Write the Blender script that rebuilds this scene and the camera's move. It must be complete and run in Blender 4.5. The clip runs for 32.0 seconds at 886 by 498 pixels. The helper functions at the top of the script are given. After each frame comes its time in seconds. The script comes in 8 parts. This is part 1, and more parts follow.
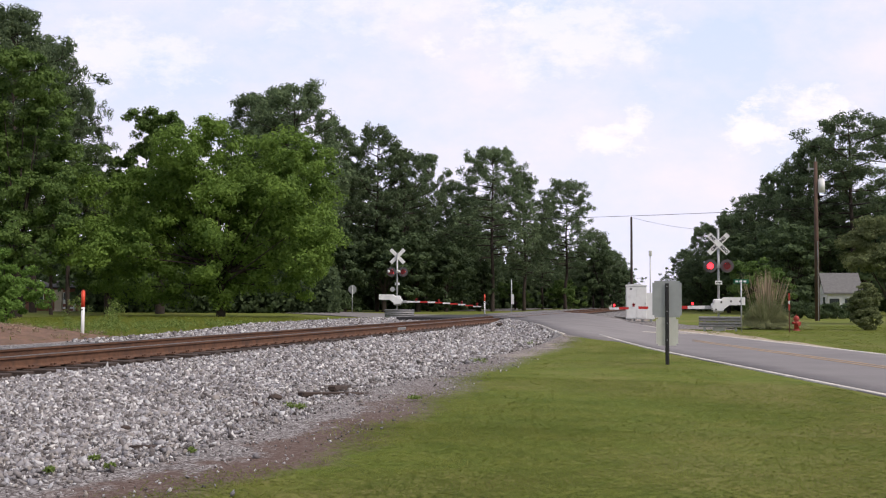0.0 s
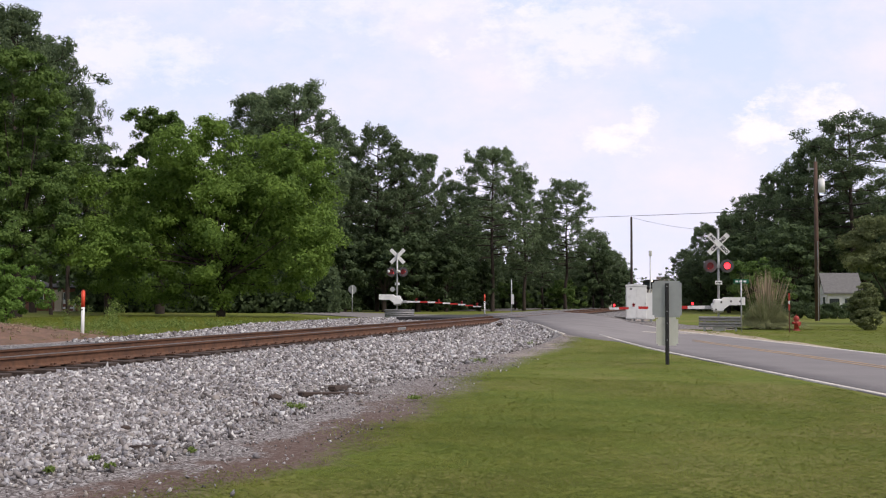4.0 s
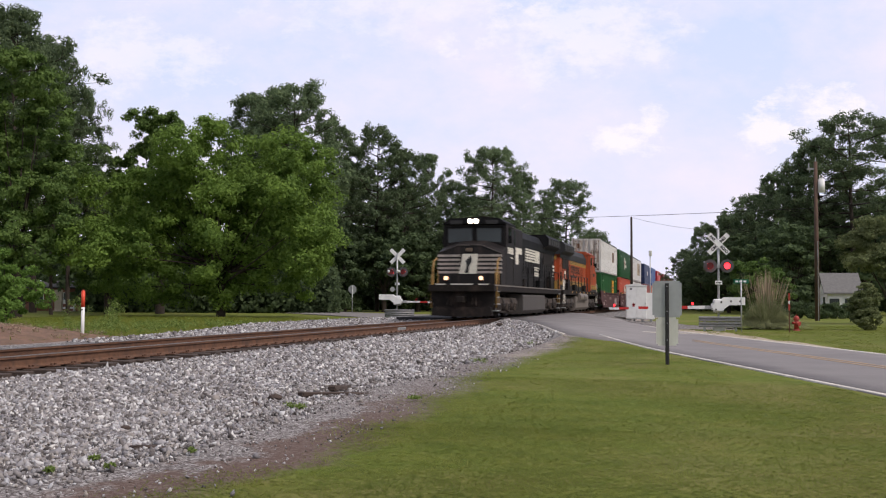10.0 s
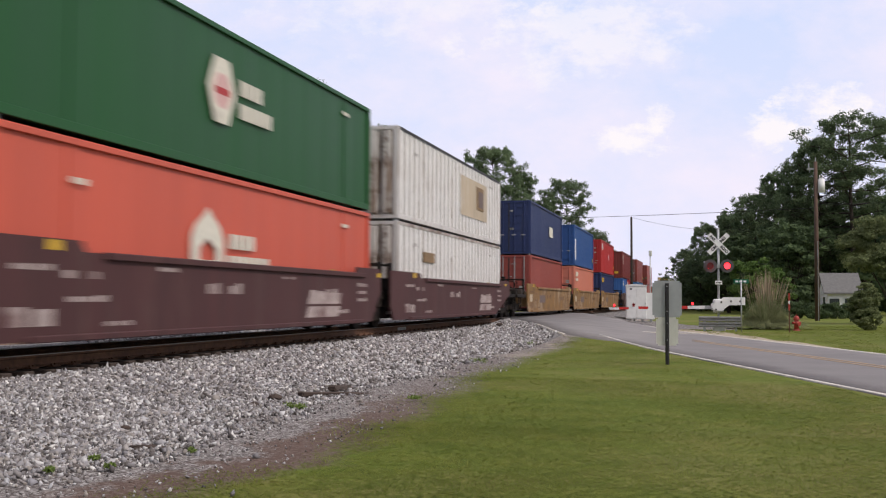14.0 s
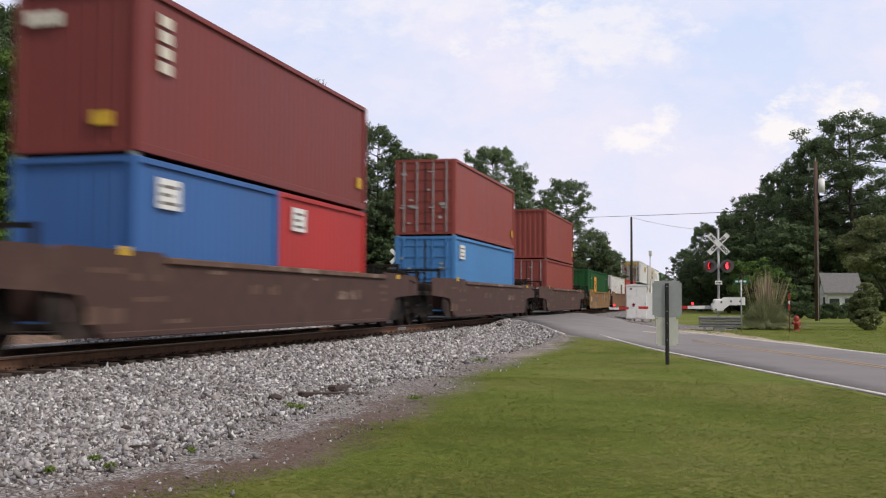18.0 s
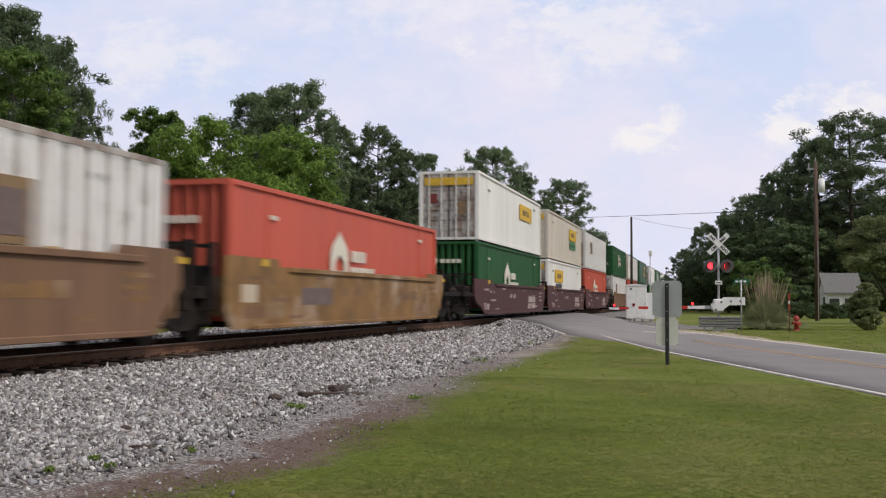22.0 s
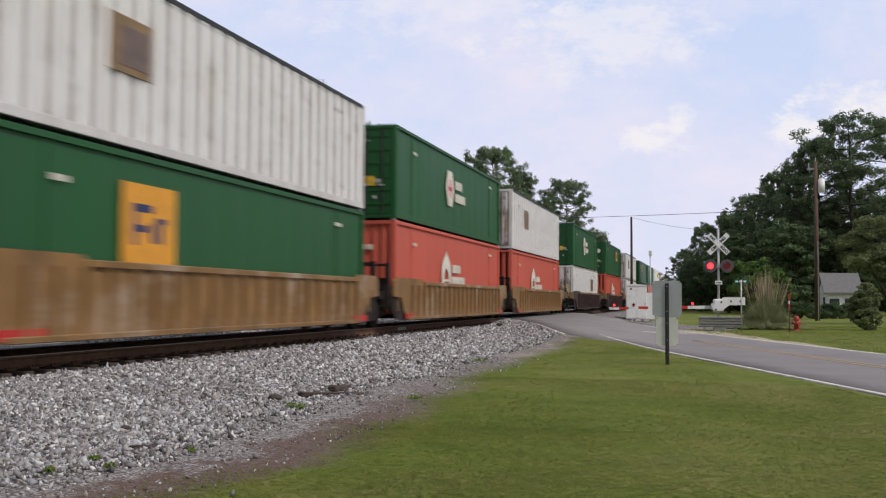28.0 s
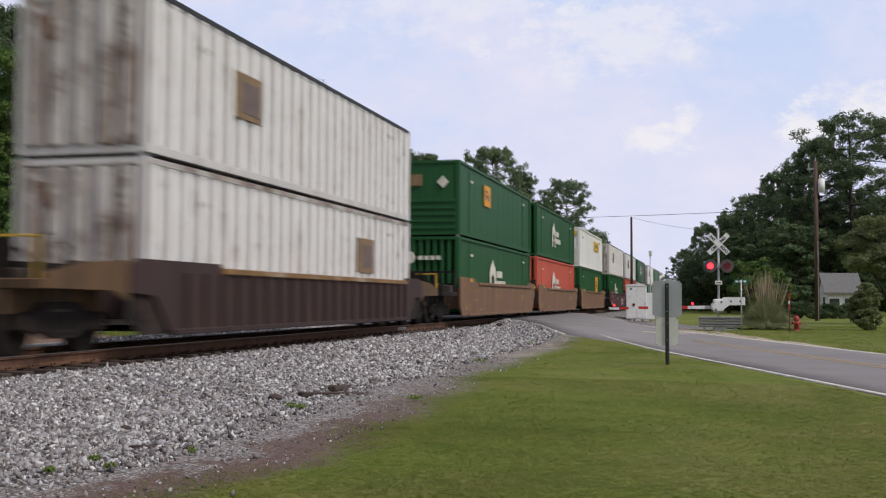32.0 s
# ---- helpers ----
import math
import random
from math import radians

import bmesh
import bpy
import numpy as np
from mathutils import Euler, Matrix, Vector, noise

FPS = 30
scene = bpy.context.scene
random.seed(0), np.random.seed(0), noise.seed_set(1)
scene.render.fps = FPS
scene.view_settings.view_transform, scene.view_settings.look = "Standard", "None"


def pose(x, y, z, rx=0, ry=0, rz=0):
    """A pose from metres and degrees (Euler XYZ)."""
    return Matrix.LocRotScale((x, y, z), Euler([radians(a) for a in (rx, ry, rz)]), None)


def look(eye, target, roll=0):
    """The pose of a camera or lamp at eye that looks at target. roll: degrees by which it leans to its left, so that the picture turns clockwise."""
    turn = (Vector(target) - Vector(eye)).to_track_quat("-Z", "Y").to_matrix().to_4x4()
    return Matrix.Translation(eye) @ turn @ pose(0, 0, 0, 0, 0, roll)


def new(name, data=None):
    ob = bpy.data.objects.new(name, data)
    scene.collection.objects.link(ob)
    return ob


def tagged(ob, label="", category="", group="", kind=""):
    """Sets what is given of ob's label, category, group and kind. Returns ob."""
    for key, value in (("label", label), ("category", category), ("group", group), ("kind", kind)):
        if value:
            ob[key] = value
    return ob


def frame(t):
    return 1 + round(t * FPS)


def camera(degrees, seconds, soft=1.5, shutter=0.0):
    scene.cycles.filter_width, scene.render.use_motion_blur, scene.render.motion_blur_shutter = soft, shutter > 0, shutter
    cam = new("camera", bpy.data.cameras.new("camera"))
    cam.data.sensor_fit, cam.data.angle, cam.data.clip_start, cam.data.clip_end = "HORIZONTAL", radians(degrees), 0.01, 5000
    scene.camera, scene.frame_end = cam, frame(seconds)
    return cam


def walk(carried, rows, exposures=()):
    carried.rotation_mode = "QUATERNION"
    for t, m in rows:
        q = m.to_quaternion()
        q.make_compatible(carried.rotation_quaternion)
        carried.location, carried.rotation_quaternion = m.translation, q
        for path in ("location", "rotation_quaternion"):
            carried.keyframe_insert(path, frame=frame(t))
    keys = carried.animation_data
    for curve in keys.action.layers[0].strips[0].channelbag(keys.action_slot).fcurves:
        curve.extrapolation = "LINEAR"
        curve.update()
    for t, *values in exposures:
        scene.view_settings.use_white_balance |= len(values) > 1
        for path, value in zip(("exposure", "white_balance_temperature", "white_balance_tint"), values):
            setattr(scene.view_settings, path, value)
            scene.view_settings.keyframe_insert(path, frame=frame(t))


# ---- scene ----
# ---------------------------------------------------------------- camera
CAM_AT, CAM_TURN, CAM_TILT, CAM_ROLL = (10.681, 0.0, 0.855), 14.453, 2.788, 0.258
cam = camera(46.10, 32.0, soft=1.15, shutter=0.5)
CAM_POSE = pose(*CAM_AT, 0, 0, CAM_TURN) @ pose(0, 0, 0, 90 + CAM_TILT, 0, 0) @ pose(0, 0, 0, 0, 0, CAM_ROLL)
walk(cam, [(0, CAM_POSE), (32, CAM_POSE)],
     exposures=[(0, 0.06, 6500, 15), (8, -0.01, 6500, 15), (14, -0.05, 6500, 14), (18, -0.06, 6560, 11), (21, -0.11, 6560, 11), (23, -0.19, 6430, 11), (28, -0.18, 6330, 11), (32, -0.21, 6280, 11.5)])

# ---------------------------------------------------------------- light
SUN_UP, SUN_AZ = 50.0, 112.0      # degrees over the horizon; clockwise from +y
world = bpy.data.worlds.new("sky")
scene.world = world
world.use_nodes = True
wn = world.node_tree.nodes
wl = world.node_tree.links
sky = wn.new("ShaderNodeTexSky")
sky.sky_type, sky.sun_disc = "NISHITA", False
sky.sun_elevation, sky.sun_rotation = radians(SUN_UP), radians(SUN_AZ)
sky.air_density, sky.dust_density, sky.ozone_density = 1.0, 3.0, 1.0
wn["Background"].inputs["Strength"].default_value = 0.107
# thin bright cloud over the whole sky whitens the blue
mixw = wn.new("ShaderNodeMix")
mixw.data_type = "RGBA"
mixw.inputs[0].default_value = 0.55
mixw.inputs[7].default_value = (6.6, 6.7, 7.2, 1)
wl.new(sky.outputs[0], mixw.inputs[6])
wl.new(mixw.outputs[2], wn["Background"].inputs["Color"])

sun = new("sun", bpy.data.lights.new("sun", "SUN"))
sun.data.energy, sun.data.angle, sun.data.color = 2.3, radians(9), (1.0, 0.95, 0.87)
sa, se = radians(SUN_AZ), radians(SUN_UP)
sun.matrix_world = look((math.sin(sa) * math.cos(se) * 100, math.cos(sa) * math.cos(se) * 100, math.sin(se) * 100), (0, 0, 0))


# ---------------------------------------------------------------- building helpers
def part(name, bm, material, parent=None, label=""):
    if name in EACH:
        bm.faces.index_update()
        return [hang(name, me, material, parent, label) for me in islands(bm)][0]
    me = bpy.data.meshes.new(name)
    bm.to_mesh(me)
    bm.free()
    return hang(name, me, material, parent, label)


def hang(name, me, material, parent=None, label=""):
    if material is not None and not me.materials:
        me.materials.append(material)
    ob = new(name, me)
    ob.parent = parent
    return tagged(ob, label)


EACH = {"door_rib", "lift_post", "end_sill", "bulkhead", "locking_bar", "door", "yellow_tag", "nose_stripe", "end_rail", "cab_number", "step", "ditch_lamp", "anticlimber_edge", "windshield", "side_window", "number_board", "radiator_grille",
        "hood_number", "hood_letter", "air_tank", "headlight", "lettering", "board_bar", "mark_bar", "bar", "leg", "stencil", "insulator", "lamp_lens", "hood_band", "rear_stripe", "end_rib", "axle_box", "stacking_cone", "door_fitting", "swoosh", "pivot_bolt", "hood_seam", "side_box", "walkway_box", "exhaust", "hood_panel", "rear_band", "side_mark", "lock_handle", "end_bar"}


def islands(bm):
    """The connected pieces of a bmesh, each as a mesh of its own."""
    left, out = set(bm.faces), []
    while left:
        stack, got = [next(iter(left))], set()
        while stack:
            f = stack.pop()
            if f in got:
                continue
            got.add(f)
            for v in f.verts:
                stack += [q for q in v.link_faces if q not in got]
        left -= got
        vs = list({v for f in got for v in f.verts})
        ix = {v: i for i, v in enumerate(vs)}
        me = bpy.data.meshes.new("piece")
        me.from_pydata([v.co[:] for v in vs], [], [[ix[v] for v in f.verts] for f in sorted(got, key=lambda f: f.index)])
        out.append(me)
    bm.free()
    return out


def thing(name, label, category, at=None, group="", kind=""):
    ob = new(name)
    ob.empty_display_size = 0.2
    if at is not None:
        ob.matrix_basis = at
    return tagged(ob, label, category, group, kind)


def tube(bm, pts, r, n=6):
    """One bent round bar through the points."""
    pts = [Vector(p) for p in pts]
    rings = []
    for i, p in enumerate(pts):
        d = (pts[min(i + 1, len(pts) - 1)] - pts[max(i - 1, 0)]).normalized()
        q = d.to_track_quat("Z", "Y")
        rings.append([bm.verts.new(p + q @ Vector((r * math.cos(2 * math.pi * k / n), r * math.sin(2 * math.pi * k / n), 0))) for k in range(n)])
    for a, b in zip(rings, rings[1:]):
        for k in range(n):
            bm.faces.new((a[k], a[(k + 1) % n], b[(k + 1) % n], b[k])).smooth = True
    bm.faces.new(rings[0][::-1]), bm.faces.new(rings[-1])
    return bm


def box(bm, x0, x1, y0, y1, z0, z1, bevel=0.0):
    vs = [bm.verts.new(p) for p in ((x0, y0, z0), (x1, y0, z0), (x1, y1, z0), (x0, y1, z0),
                                    (x0, y0, z1), (x1, y0, z1), (x1, y1, z1), (x0, y1, z1))]
    fs = [bm.faces.new([vs[i] for i in q]) for q in
          ((0, 3, 2, 1), (4, 5, 6, 7), (0, 1, 5, 4), (1, 2, 6, 5), (2, 3, 7, 6), (3, 0, 4, 7))]
    if bevel:
        es = list({e for f in fs for e in f.edges})
        bmesh.ops.bevel(bm, geom=es, offset=bevel, segments=1, affect="EDGES")
    return bm


def rod(bm, a, b, r, r2=None, n=10, caps=True):
    a, b = Vector(a), Vector(b)
    r2 = r if r2 is None else r2
    q = (b - a).to_track_quat("Z", "Y")
    rings = []
    for p, rr in ((a, r), (b, r2)):
        rings.append([bm.verts.new(p + q @ Vector((rr * math.cos(2 * math.pi * i / n), rr * math.sin(2 * math.pi * i / n), 0))) for i in range(n)])
    for i in range(n):
        f = bm.faces.new((rings[0][i], rings[0][(i + 1) % n], rings[1][(i + 1) % n], rings[1][i]))
        f.smooth = n > 6
    if caps:
        bm.faces.new(rings[0][::-1])
        bm.faces.new(rings[1])
    return bm


def prism(bm, outline, y0, y1):
    """An outline of (x, z) pushed from y0 to y1."""
    a = [bm.verts.new((x, y0, z)) for x, z in outline]
    b = [bm.verts.new((x, y1, z)) for x, z in outline]
    n = len(a)
    for i in range(n):
        bm.faces.new((a[i], a[(i + 1) % n], b[(i + 1) % n], b[i]))
    bm.faces.new(a[::-1])
    bm.faces.new(b)
    bmesh.ops.recalc_face_normals(bm, faces=bm.faces)
    return bm


def slab(bm, outline, x0, x1):
    """An outline of (y, z) pushed from x0 to x1."""
    a = [bm.verts.new((x0, y, z)) for y, z in outline]
    b = [bm.verts.new((x1, y, z)) for y, z in outline]
    n = len(a)
    for i in range(n):
        bm.faces.new((a[i], a[(i + 1) % n], b[(i + 1) % n], b[i]))
    bm.faces.new(a[::-1])
    bm.faces.new(b)
    bmesh.ops.recalc_face_normals(bm, faces=bm.faces)
    return bm


def B():
    return bmesh.new()


def soup(name, verts, faces, material, parent=None, label="", smooth=False):
    """A mesh from arrays that code has worked out; faces all of one size."""
    verts, faces = np.asarray(verts, np.float32), np.asarray(faces, np.int32)
    me = bpy.data.meshes.new(name)
    k = faces.shape[1]
    me.vertices.add(len(verts))
    me.vertices.foreach_set("co", verts.ravel())
    me.loops.add(faces.size)
    me.loops.foreach_set("vertex_index", faces.ravel())
    me.polygons.add(len(faces))
    me.polygons.foreach_set("loop_start", np.arange(0, faces.size, k, dtype=np.int32))
    if smooth:
        me.polygons.foreach_set("use_smooth", np.ones(len(faces), bool))
    me.update(calc_edges=True)
    me.validate()
    return me if parent is False else hang(name, me, material, parent, label)


# ---------------------------------------------------------------- materials
def nodes_of(name):
    m = bpy.data.materials.new(name)
    m.use_nodes = True
    return m, m.node_tree.nodes, m.node_tree.links, m.node_tree.nodes["Principled BSDF"]


def noise_at(n, l, vec, scale, detail=4.0, rough=0.55):
    t = n.new("ShaderNodeTexNoise")
    t.inputs["Scale"].default_value, t.inputs["Detail"].default_value = scale, detail
    t.inputs["Roughness"].default_value = rough
    l.new(vec, t.inputs["Vector"])
    return t.outputs["Fac"]


def ramp(n, l, fac, stops):
    r = n.new("ShaderNodeValToRGB")
    els = r.color_ramp.elements
    while len(els) < len(stops):
        els.new(0.5)
    for e, (p, c) in zip(els, stops):
        e.position, e.color = p, (*c, 1)
    l.new(fac, r.inputs[0])
    return r.outputs[0]


def mixed(n, l, fac, a, b, how="MIX"):
    m = n.new("ShaderNodeMix")
    m.data_type, m.blend_type = "RGBA", how
    for i, val in ((0, fac), (6, a), (7, b)):
        if isinstance(val, (int, float)):
            m.inputs[i].default_value = val
        elif isinstance(val, tuple):
            m.inputs[i].default_value = (*val, 1)
        else:
            l.new(val, m.inputs[i])
    return m.outputs[2]


def maths(n, l, op, a, b=0.0):
    m = n.new("ShaderNodeMath")
    m.operation = op
    for i, val in ((0, a), (1, b)):
        if isinstance(val, (int, float)):
            m.inputs[i].default_value = val
        else:
            l.new(val, m.inputs[i])
    return m.outputs[0]


def bumped(n, l, bsdf, height, strength, distance):
    b = n.new("ShaderNodeBump")
    b.inputs["Strength"].default_value, b.inputs["Distance"].default_value = strength, distance
    l.new(height, b.inputs["Height"])
    l.new(b.outputs[0], bsdf.inputs["Normal"])


def surf(name, c, rough=0.6, metal=0.0, var=0.25, scale=6.0, bump=0.15, stain=None, stain_amount=0.5, stain_scale=1.2, streak=False, each=0.0):
    """A painted or plain surface: grain, blotches, and stains or rust with their own shapes."""
    m, n, l, p = nodes_of(name)
    co = n.new("ShaderNodeTexCoord").outputs["Object"]
    if streak:
        mp = n.new("ShaderNodeMapping")
        mp.inputs["Scale"].default_value = (1.0, 1.0, 0.12)
        l.new(co, mp.inputs["Vector"])
        sco = mp.outputs[0]
    else:
        sco = co
    fine = noise_at(n, l, co, scale * 6, 3)
    mid = noise_at(n, l, sco, scale, 5)
    dark = tuple(v * (1 - var) for v in c)
    light = tuple(min(1, v * (1 + var * 0.6)) for v in c)
    col = ramp(n, l, mid, [(0.3, dark), (0.7, light)])
    col = mixed(n, l, maths(n, l, "MULTIPLY", fine, 0.25), col, dark)
    if stain:
        s = noise_at(n, l, sco, stain_scale * (3 if streak else 1), 8, 0.7)
        mask = ramp(n, l, s, [(0.62 - 0.25 * stain_amount, (0, 0, 0)), (0.75 - 0.15 * stain_amount, (1, 1, 1))])
        col = mixed(n, l, maths(n, l, "MULTIPLY", mask, min(1, 0.4 + stain_amount)), col, stain)
    if each:
        r = n.new("ShaderNodeObjectInfo").outputs["Random"]
        hv = n.new("ShaderNodeHueSaturation")
        l.new(maths(n, l, "ADD", maths(n, l, "MULTIPLY", r, each), 1 - each / 2), hv.inputs["Value"])
        l.new(col, hv.inputs["Color"])
        col = hv.outputs[0]
    l.new(col, p.inputs["Base Color"])
    p.inputs["Metallic"].default_value = metal
    l.new(maths(n, l, "ADD", maths(n, l, "MULTIPLY", mid, 0.25), max(0.05, rough - 0.12)), p.inputs["Roughness"])
    if bump:
        bumped(n, l, p, fine, bump, 0.01)
    return m


def glow(name, c, strength):
    m, n, l, p = nodes_of(name)
    p.inputs["Base Color"].default_value = (*c, 1)
    p.inputs["Emission Color"].default_value = (*c, 1)
    p.inputs["Emission Strength"].default_value = strength
    return m


def glass(name, c=(0.03, 0.04, 0.045)):
    m, n, l, p = nodes_of(name)
    p.inputs["Base Color"].default_value = (*c, 1)
    p.inputs["Roughness"].default_value = 0.12
    p.inputs["Specular IOR Level"].default_value = 0.6
    return m


def leafy(name, dark, light, spread=0.35, size=0.4, through_light=0.42):
    m, n, l, p = nodes_of(name)
    co = n.new("ShaderNodeTexCoord").outputs["Object"]
    isl = n.new("ShaderNodeNewGeometry").outputs["Random Per Island"]
    clump = noise_at(n, l, co, size, 3)
    f = maths(n, l, "ADD", maths(n, l, "MULTIPLY", isl, spread), maths(n, l, "MULTIPLY", clump, 1 - spread))
    col = ramp(n, l, f, [(0.3, dark), (0.72, light)])
    rnd = n.new("ShaderNodeObjectInfo").outputs["Random"]
    hv = n.new("ShaderNodeHueSaturation")
    l.new(maths(n, l, "ADD", maths(n, l, "MULTIPLY", rnd, 0.3), 0.85), hv.inputs["Value"])
    l.new(col, hv.inputs["Color"])
    p.inputs["Roughness"].default_value = 0.75
    p.inputs["Specular IOR Level"].default_value = 0.15
    l.new(hv.outputs[0], p.inputs["Base Color"])
    tr = n.new("ShaderNodeBsdfTranslucent")
    l.new(hv.outputs[0], tr.inputs["Color"])
    mx = n.new("ShaderNodeMixShader")
    mx.inputs[0].default_value = through_light
    l.new(p.outputs[0], mx.inputs[1])
    l.new(tr.outputs[0], mx.inputs[2])
    l.new(mx.outputs[0], n["Material Output"].inputs["Surface"])
    return m


M = {}
M["rust"] = surf("rusty steel", (0.168, 0.082, 0.046), 0.75, 0.2, 0.4, 8, 0.3, (0.07, 0.04, 0.03), 0.5)
M["railhead"] = surf("worn rail head", (0.32, 0.29, 0.28), 0.35, 0.8, 0.25, 10, 0.05)
M["tie"] = surf("weathered timber", (0.070, 0.048, 0.038), 0.9, 0, 0.45, 9, 0.5, (0.04, 0.03, 0.025), 0.4)
M["galv"] = surf("galvanised steel", (0.42, 0.43, 0.43), 0.5, 0.5, 0.15, 12, 0.05, (0.25, 0.23, 0.2), 0.2)
M["signback"] = surf("bare aluminium sign back", (0.36, 0.38, 0.38), 0.55, 0.2, 0.12, 5, 0.03, (0.2, 0.2, 0.19), 0.2)
M["signback_light"] = surf("pale aluminium sign back", (0.60, 0.60, 0.54), 0.6, 0.1, 0.1, 5, 0.03)
M["steel_dark"] = surf("dark painted steel", (0.028, 0.027, 0.028), 0.6, 0.2, 0.4, 9, 0.2, (0.06, 0.045, 0.035), 0.4)
M["white"] = surf("white paint", (0.78, 0.78, 0.77), 0.5, 0, 0.08, 4, 0.03, (0.5, 0.48, 0.44), 0.15)
M["red"] = surf("red paint", (0.50, 0.025, 0.02), 0.5, 0, 0.2, 5, 0.03)
M["orange_red"] = surf("orange marker plastic", (0.72, 0.07, 0.025), 0.5, 0, 0.1, 5, 0.0)
M["head"] = surf("weathered black signal paint", (0.085, 0.078, 0.082), 0.5, 0, 0.3, 6, 0.05)
M["black"] = surf("black paint", (0.014, 0.014, 0.015), 0.55, 0, 0.3, 6, 0.05)
M["hyd"] = surf("faded hydrant red", (0.36, 0.04, 0.025), 0.55, 0, 0.25, 9, 0.1, (0.2, 0.06, 0.04), 0.3)
M["green_sign"] = surf("green sign sheet", (0.01, 0.16, 0.08), 0.5)
M["yellow"] = surf("yellow paint", (0.68, 0.42, 0.03), 0.6, 0, 0.25, 7, 0.05, (0.2, 0.13, 0.06), 0.3)
M["cream"] = surf("dirty cream lettering", (0.72, 0.68, 0.58), 0.6, 0, 0.15, 7, 0.02, (0.4, 0.36, 0.3), 0.25)
M["lens_red"] = surf("unlit red lens", (0.13, 0.008, 0.01), 0.2, 0, 0.1, 4, 0)
M["lit_red"] = glow("lit red lens", (1.0, 0.025, 0.035), 4.0)
M["lit_red_small"] = glow("lit gate lamp", (1.0, 0.03, 0.04), 2.5)
M["lit_white"] = glow("lit headlight", (1.0, 0.78, 0.58), 12.0)
M["lit_ditch"] = glow("lit ditch lamp", (1.0, 0.58, 0.34), 2.0)
M["glass"] = glass("dark window glass")
M["pole"] = surf("weathered pole timber", (0.110, 0.066, 0.048), 0.9, 0, 0.35, 5, 0.4, (0.05, 0.04, 0.035), 0.4, 2, True)
M["bark"] = surf("pine bark", (0.050, 0.036, 0.028), 0.95, 0, 0.5, 4, 0.6, (0.03, 0.025, 0.02), 0.5)
M["pine"] = leafy("pine needles", (0.100, 0.146, 0.080), (0.190, 0.248, 0.124), 0.45, 0.5)
M["maple"] = leafy("broad leaves", (0.084, 0.146, 0.032), (0.200, 0.300, 0.060), 0.2, 0.5)
M["oak"] = leafy("dark broad leaves", (0.064, 0.096, 0.050), (0.120, 0.168, 0.074))
M["sage"] = leafy("grey-green leaves", (0.115, 0.145, 0.065), (0.250, 0.280, 0.125))
M["mid"] = leafy("mid green leaves", (0.084, 0.145, 0.042), (0.185, 0.275, 0.074))
M["shrub"] = leafy("shrub leaves", (0.080, 0.150, 0.030), (0.20, 0.33, 0.070))
M["pampas"] = leafy("tall grass leaves", (0.21, 0.235, 0.11), (0.46, 0.48, 0.26), 0.7)
M["plume"] = leafy("dry plumes", (0.28, 0.21, 0.14), (0.50, 0.40, 0.28), 0.7)
M["blade"] = leafy("lawn blades", (0.140, 0.190, 0.026), (0.275, 0.295, 0.060), 0.25, 1.6, 0.5)
M["weed"] = leafy("weed leaves", (0.12, 0.18, 0.04), (0.28, 0.36, 0.11), 0.6)


def ground_material():
    """Lawn with thin, sandy and reddish patches."""
    m, n, l, p = nodes_of("lawn soil")
    co = n.new("ShaderNodeTexCoord").outputs["Object"]
    big = noise_at(n, l, co, 0.16, 4)
    mid = noise_at(n, l, co, 1.3, 6, 0.62)
    fine = noise_at(n, l, co, 75, 4, 0.7)
    tuft = noise_at(n, l, co, 9, 4, 0.65)
    g = ramp(n, l, mid, [(0.3, (0.098, 0.140, 0.019)), (0.5, (0.142, 0.175, 0.028)), (0.72, (0.200, 0.192, 0.046))])
    g = mixed(n, l, maths(n, l, "MULTIPLY", fine, 0.45), g, (0.118, 0.142, 0.032))
    g = mixed(n, l, ramp(n, l, tuft, [(0.35, (0.5, 0.5, 0.5)), (0.5, (0, 0, 0))]), g, (0.082, 0.118, 0.024))
    g = mixed(n, l, ramp(n, l, tuft, [(0.56, (0, 0, 0)), (0.72, (0.55, 0.55, 0.55))]), g, (0.235, 0.218, 0.080))
    dry = ramp(n, l, noise_at(n, l, co, 0.28, 6, 0.62), [(0.48, (0, 0, 0)), (0.66, (1, 1, 1))])
    g = mixed(n, l, maths(n, l, "MULTIPLY", dry, 0.65), g, (0.225, 0.190, 0.075))
    l.new(g, p.inputs["Base Color"])
    p.inputs["Roughness"].default_value = 0.95
    p.inputs["Specular IOR Level"].default_value = 0.1
    bumped(n, l, p, fine, 0.35, 0.015)
    return m


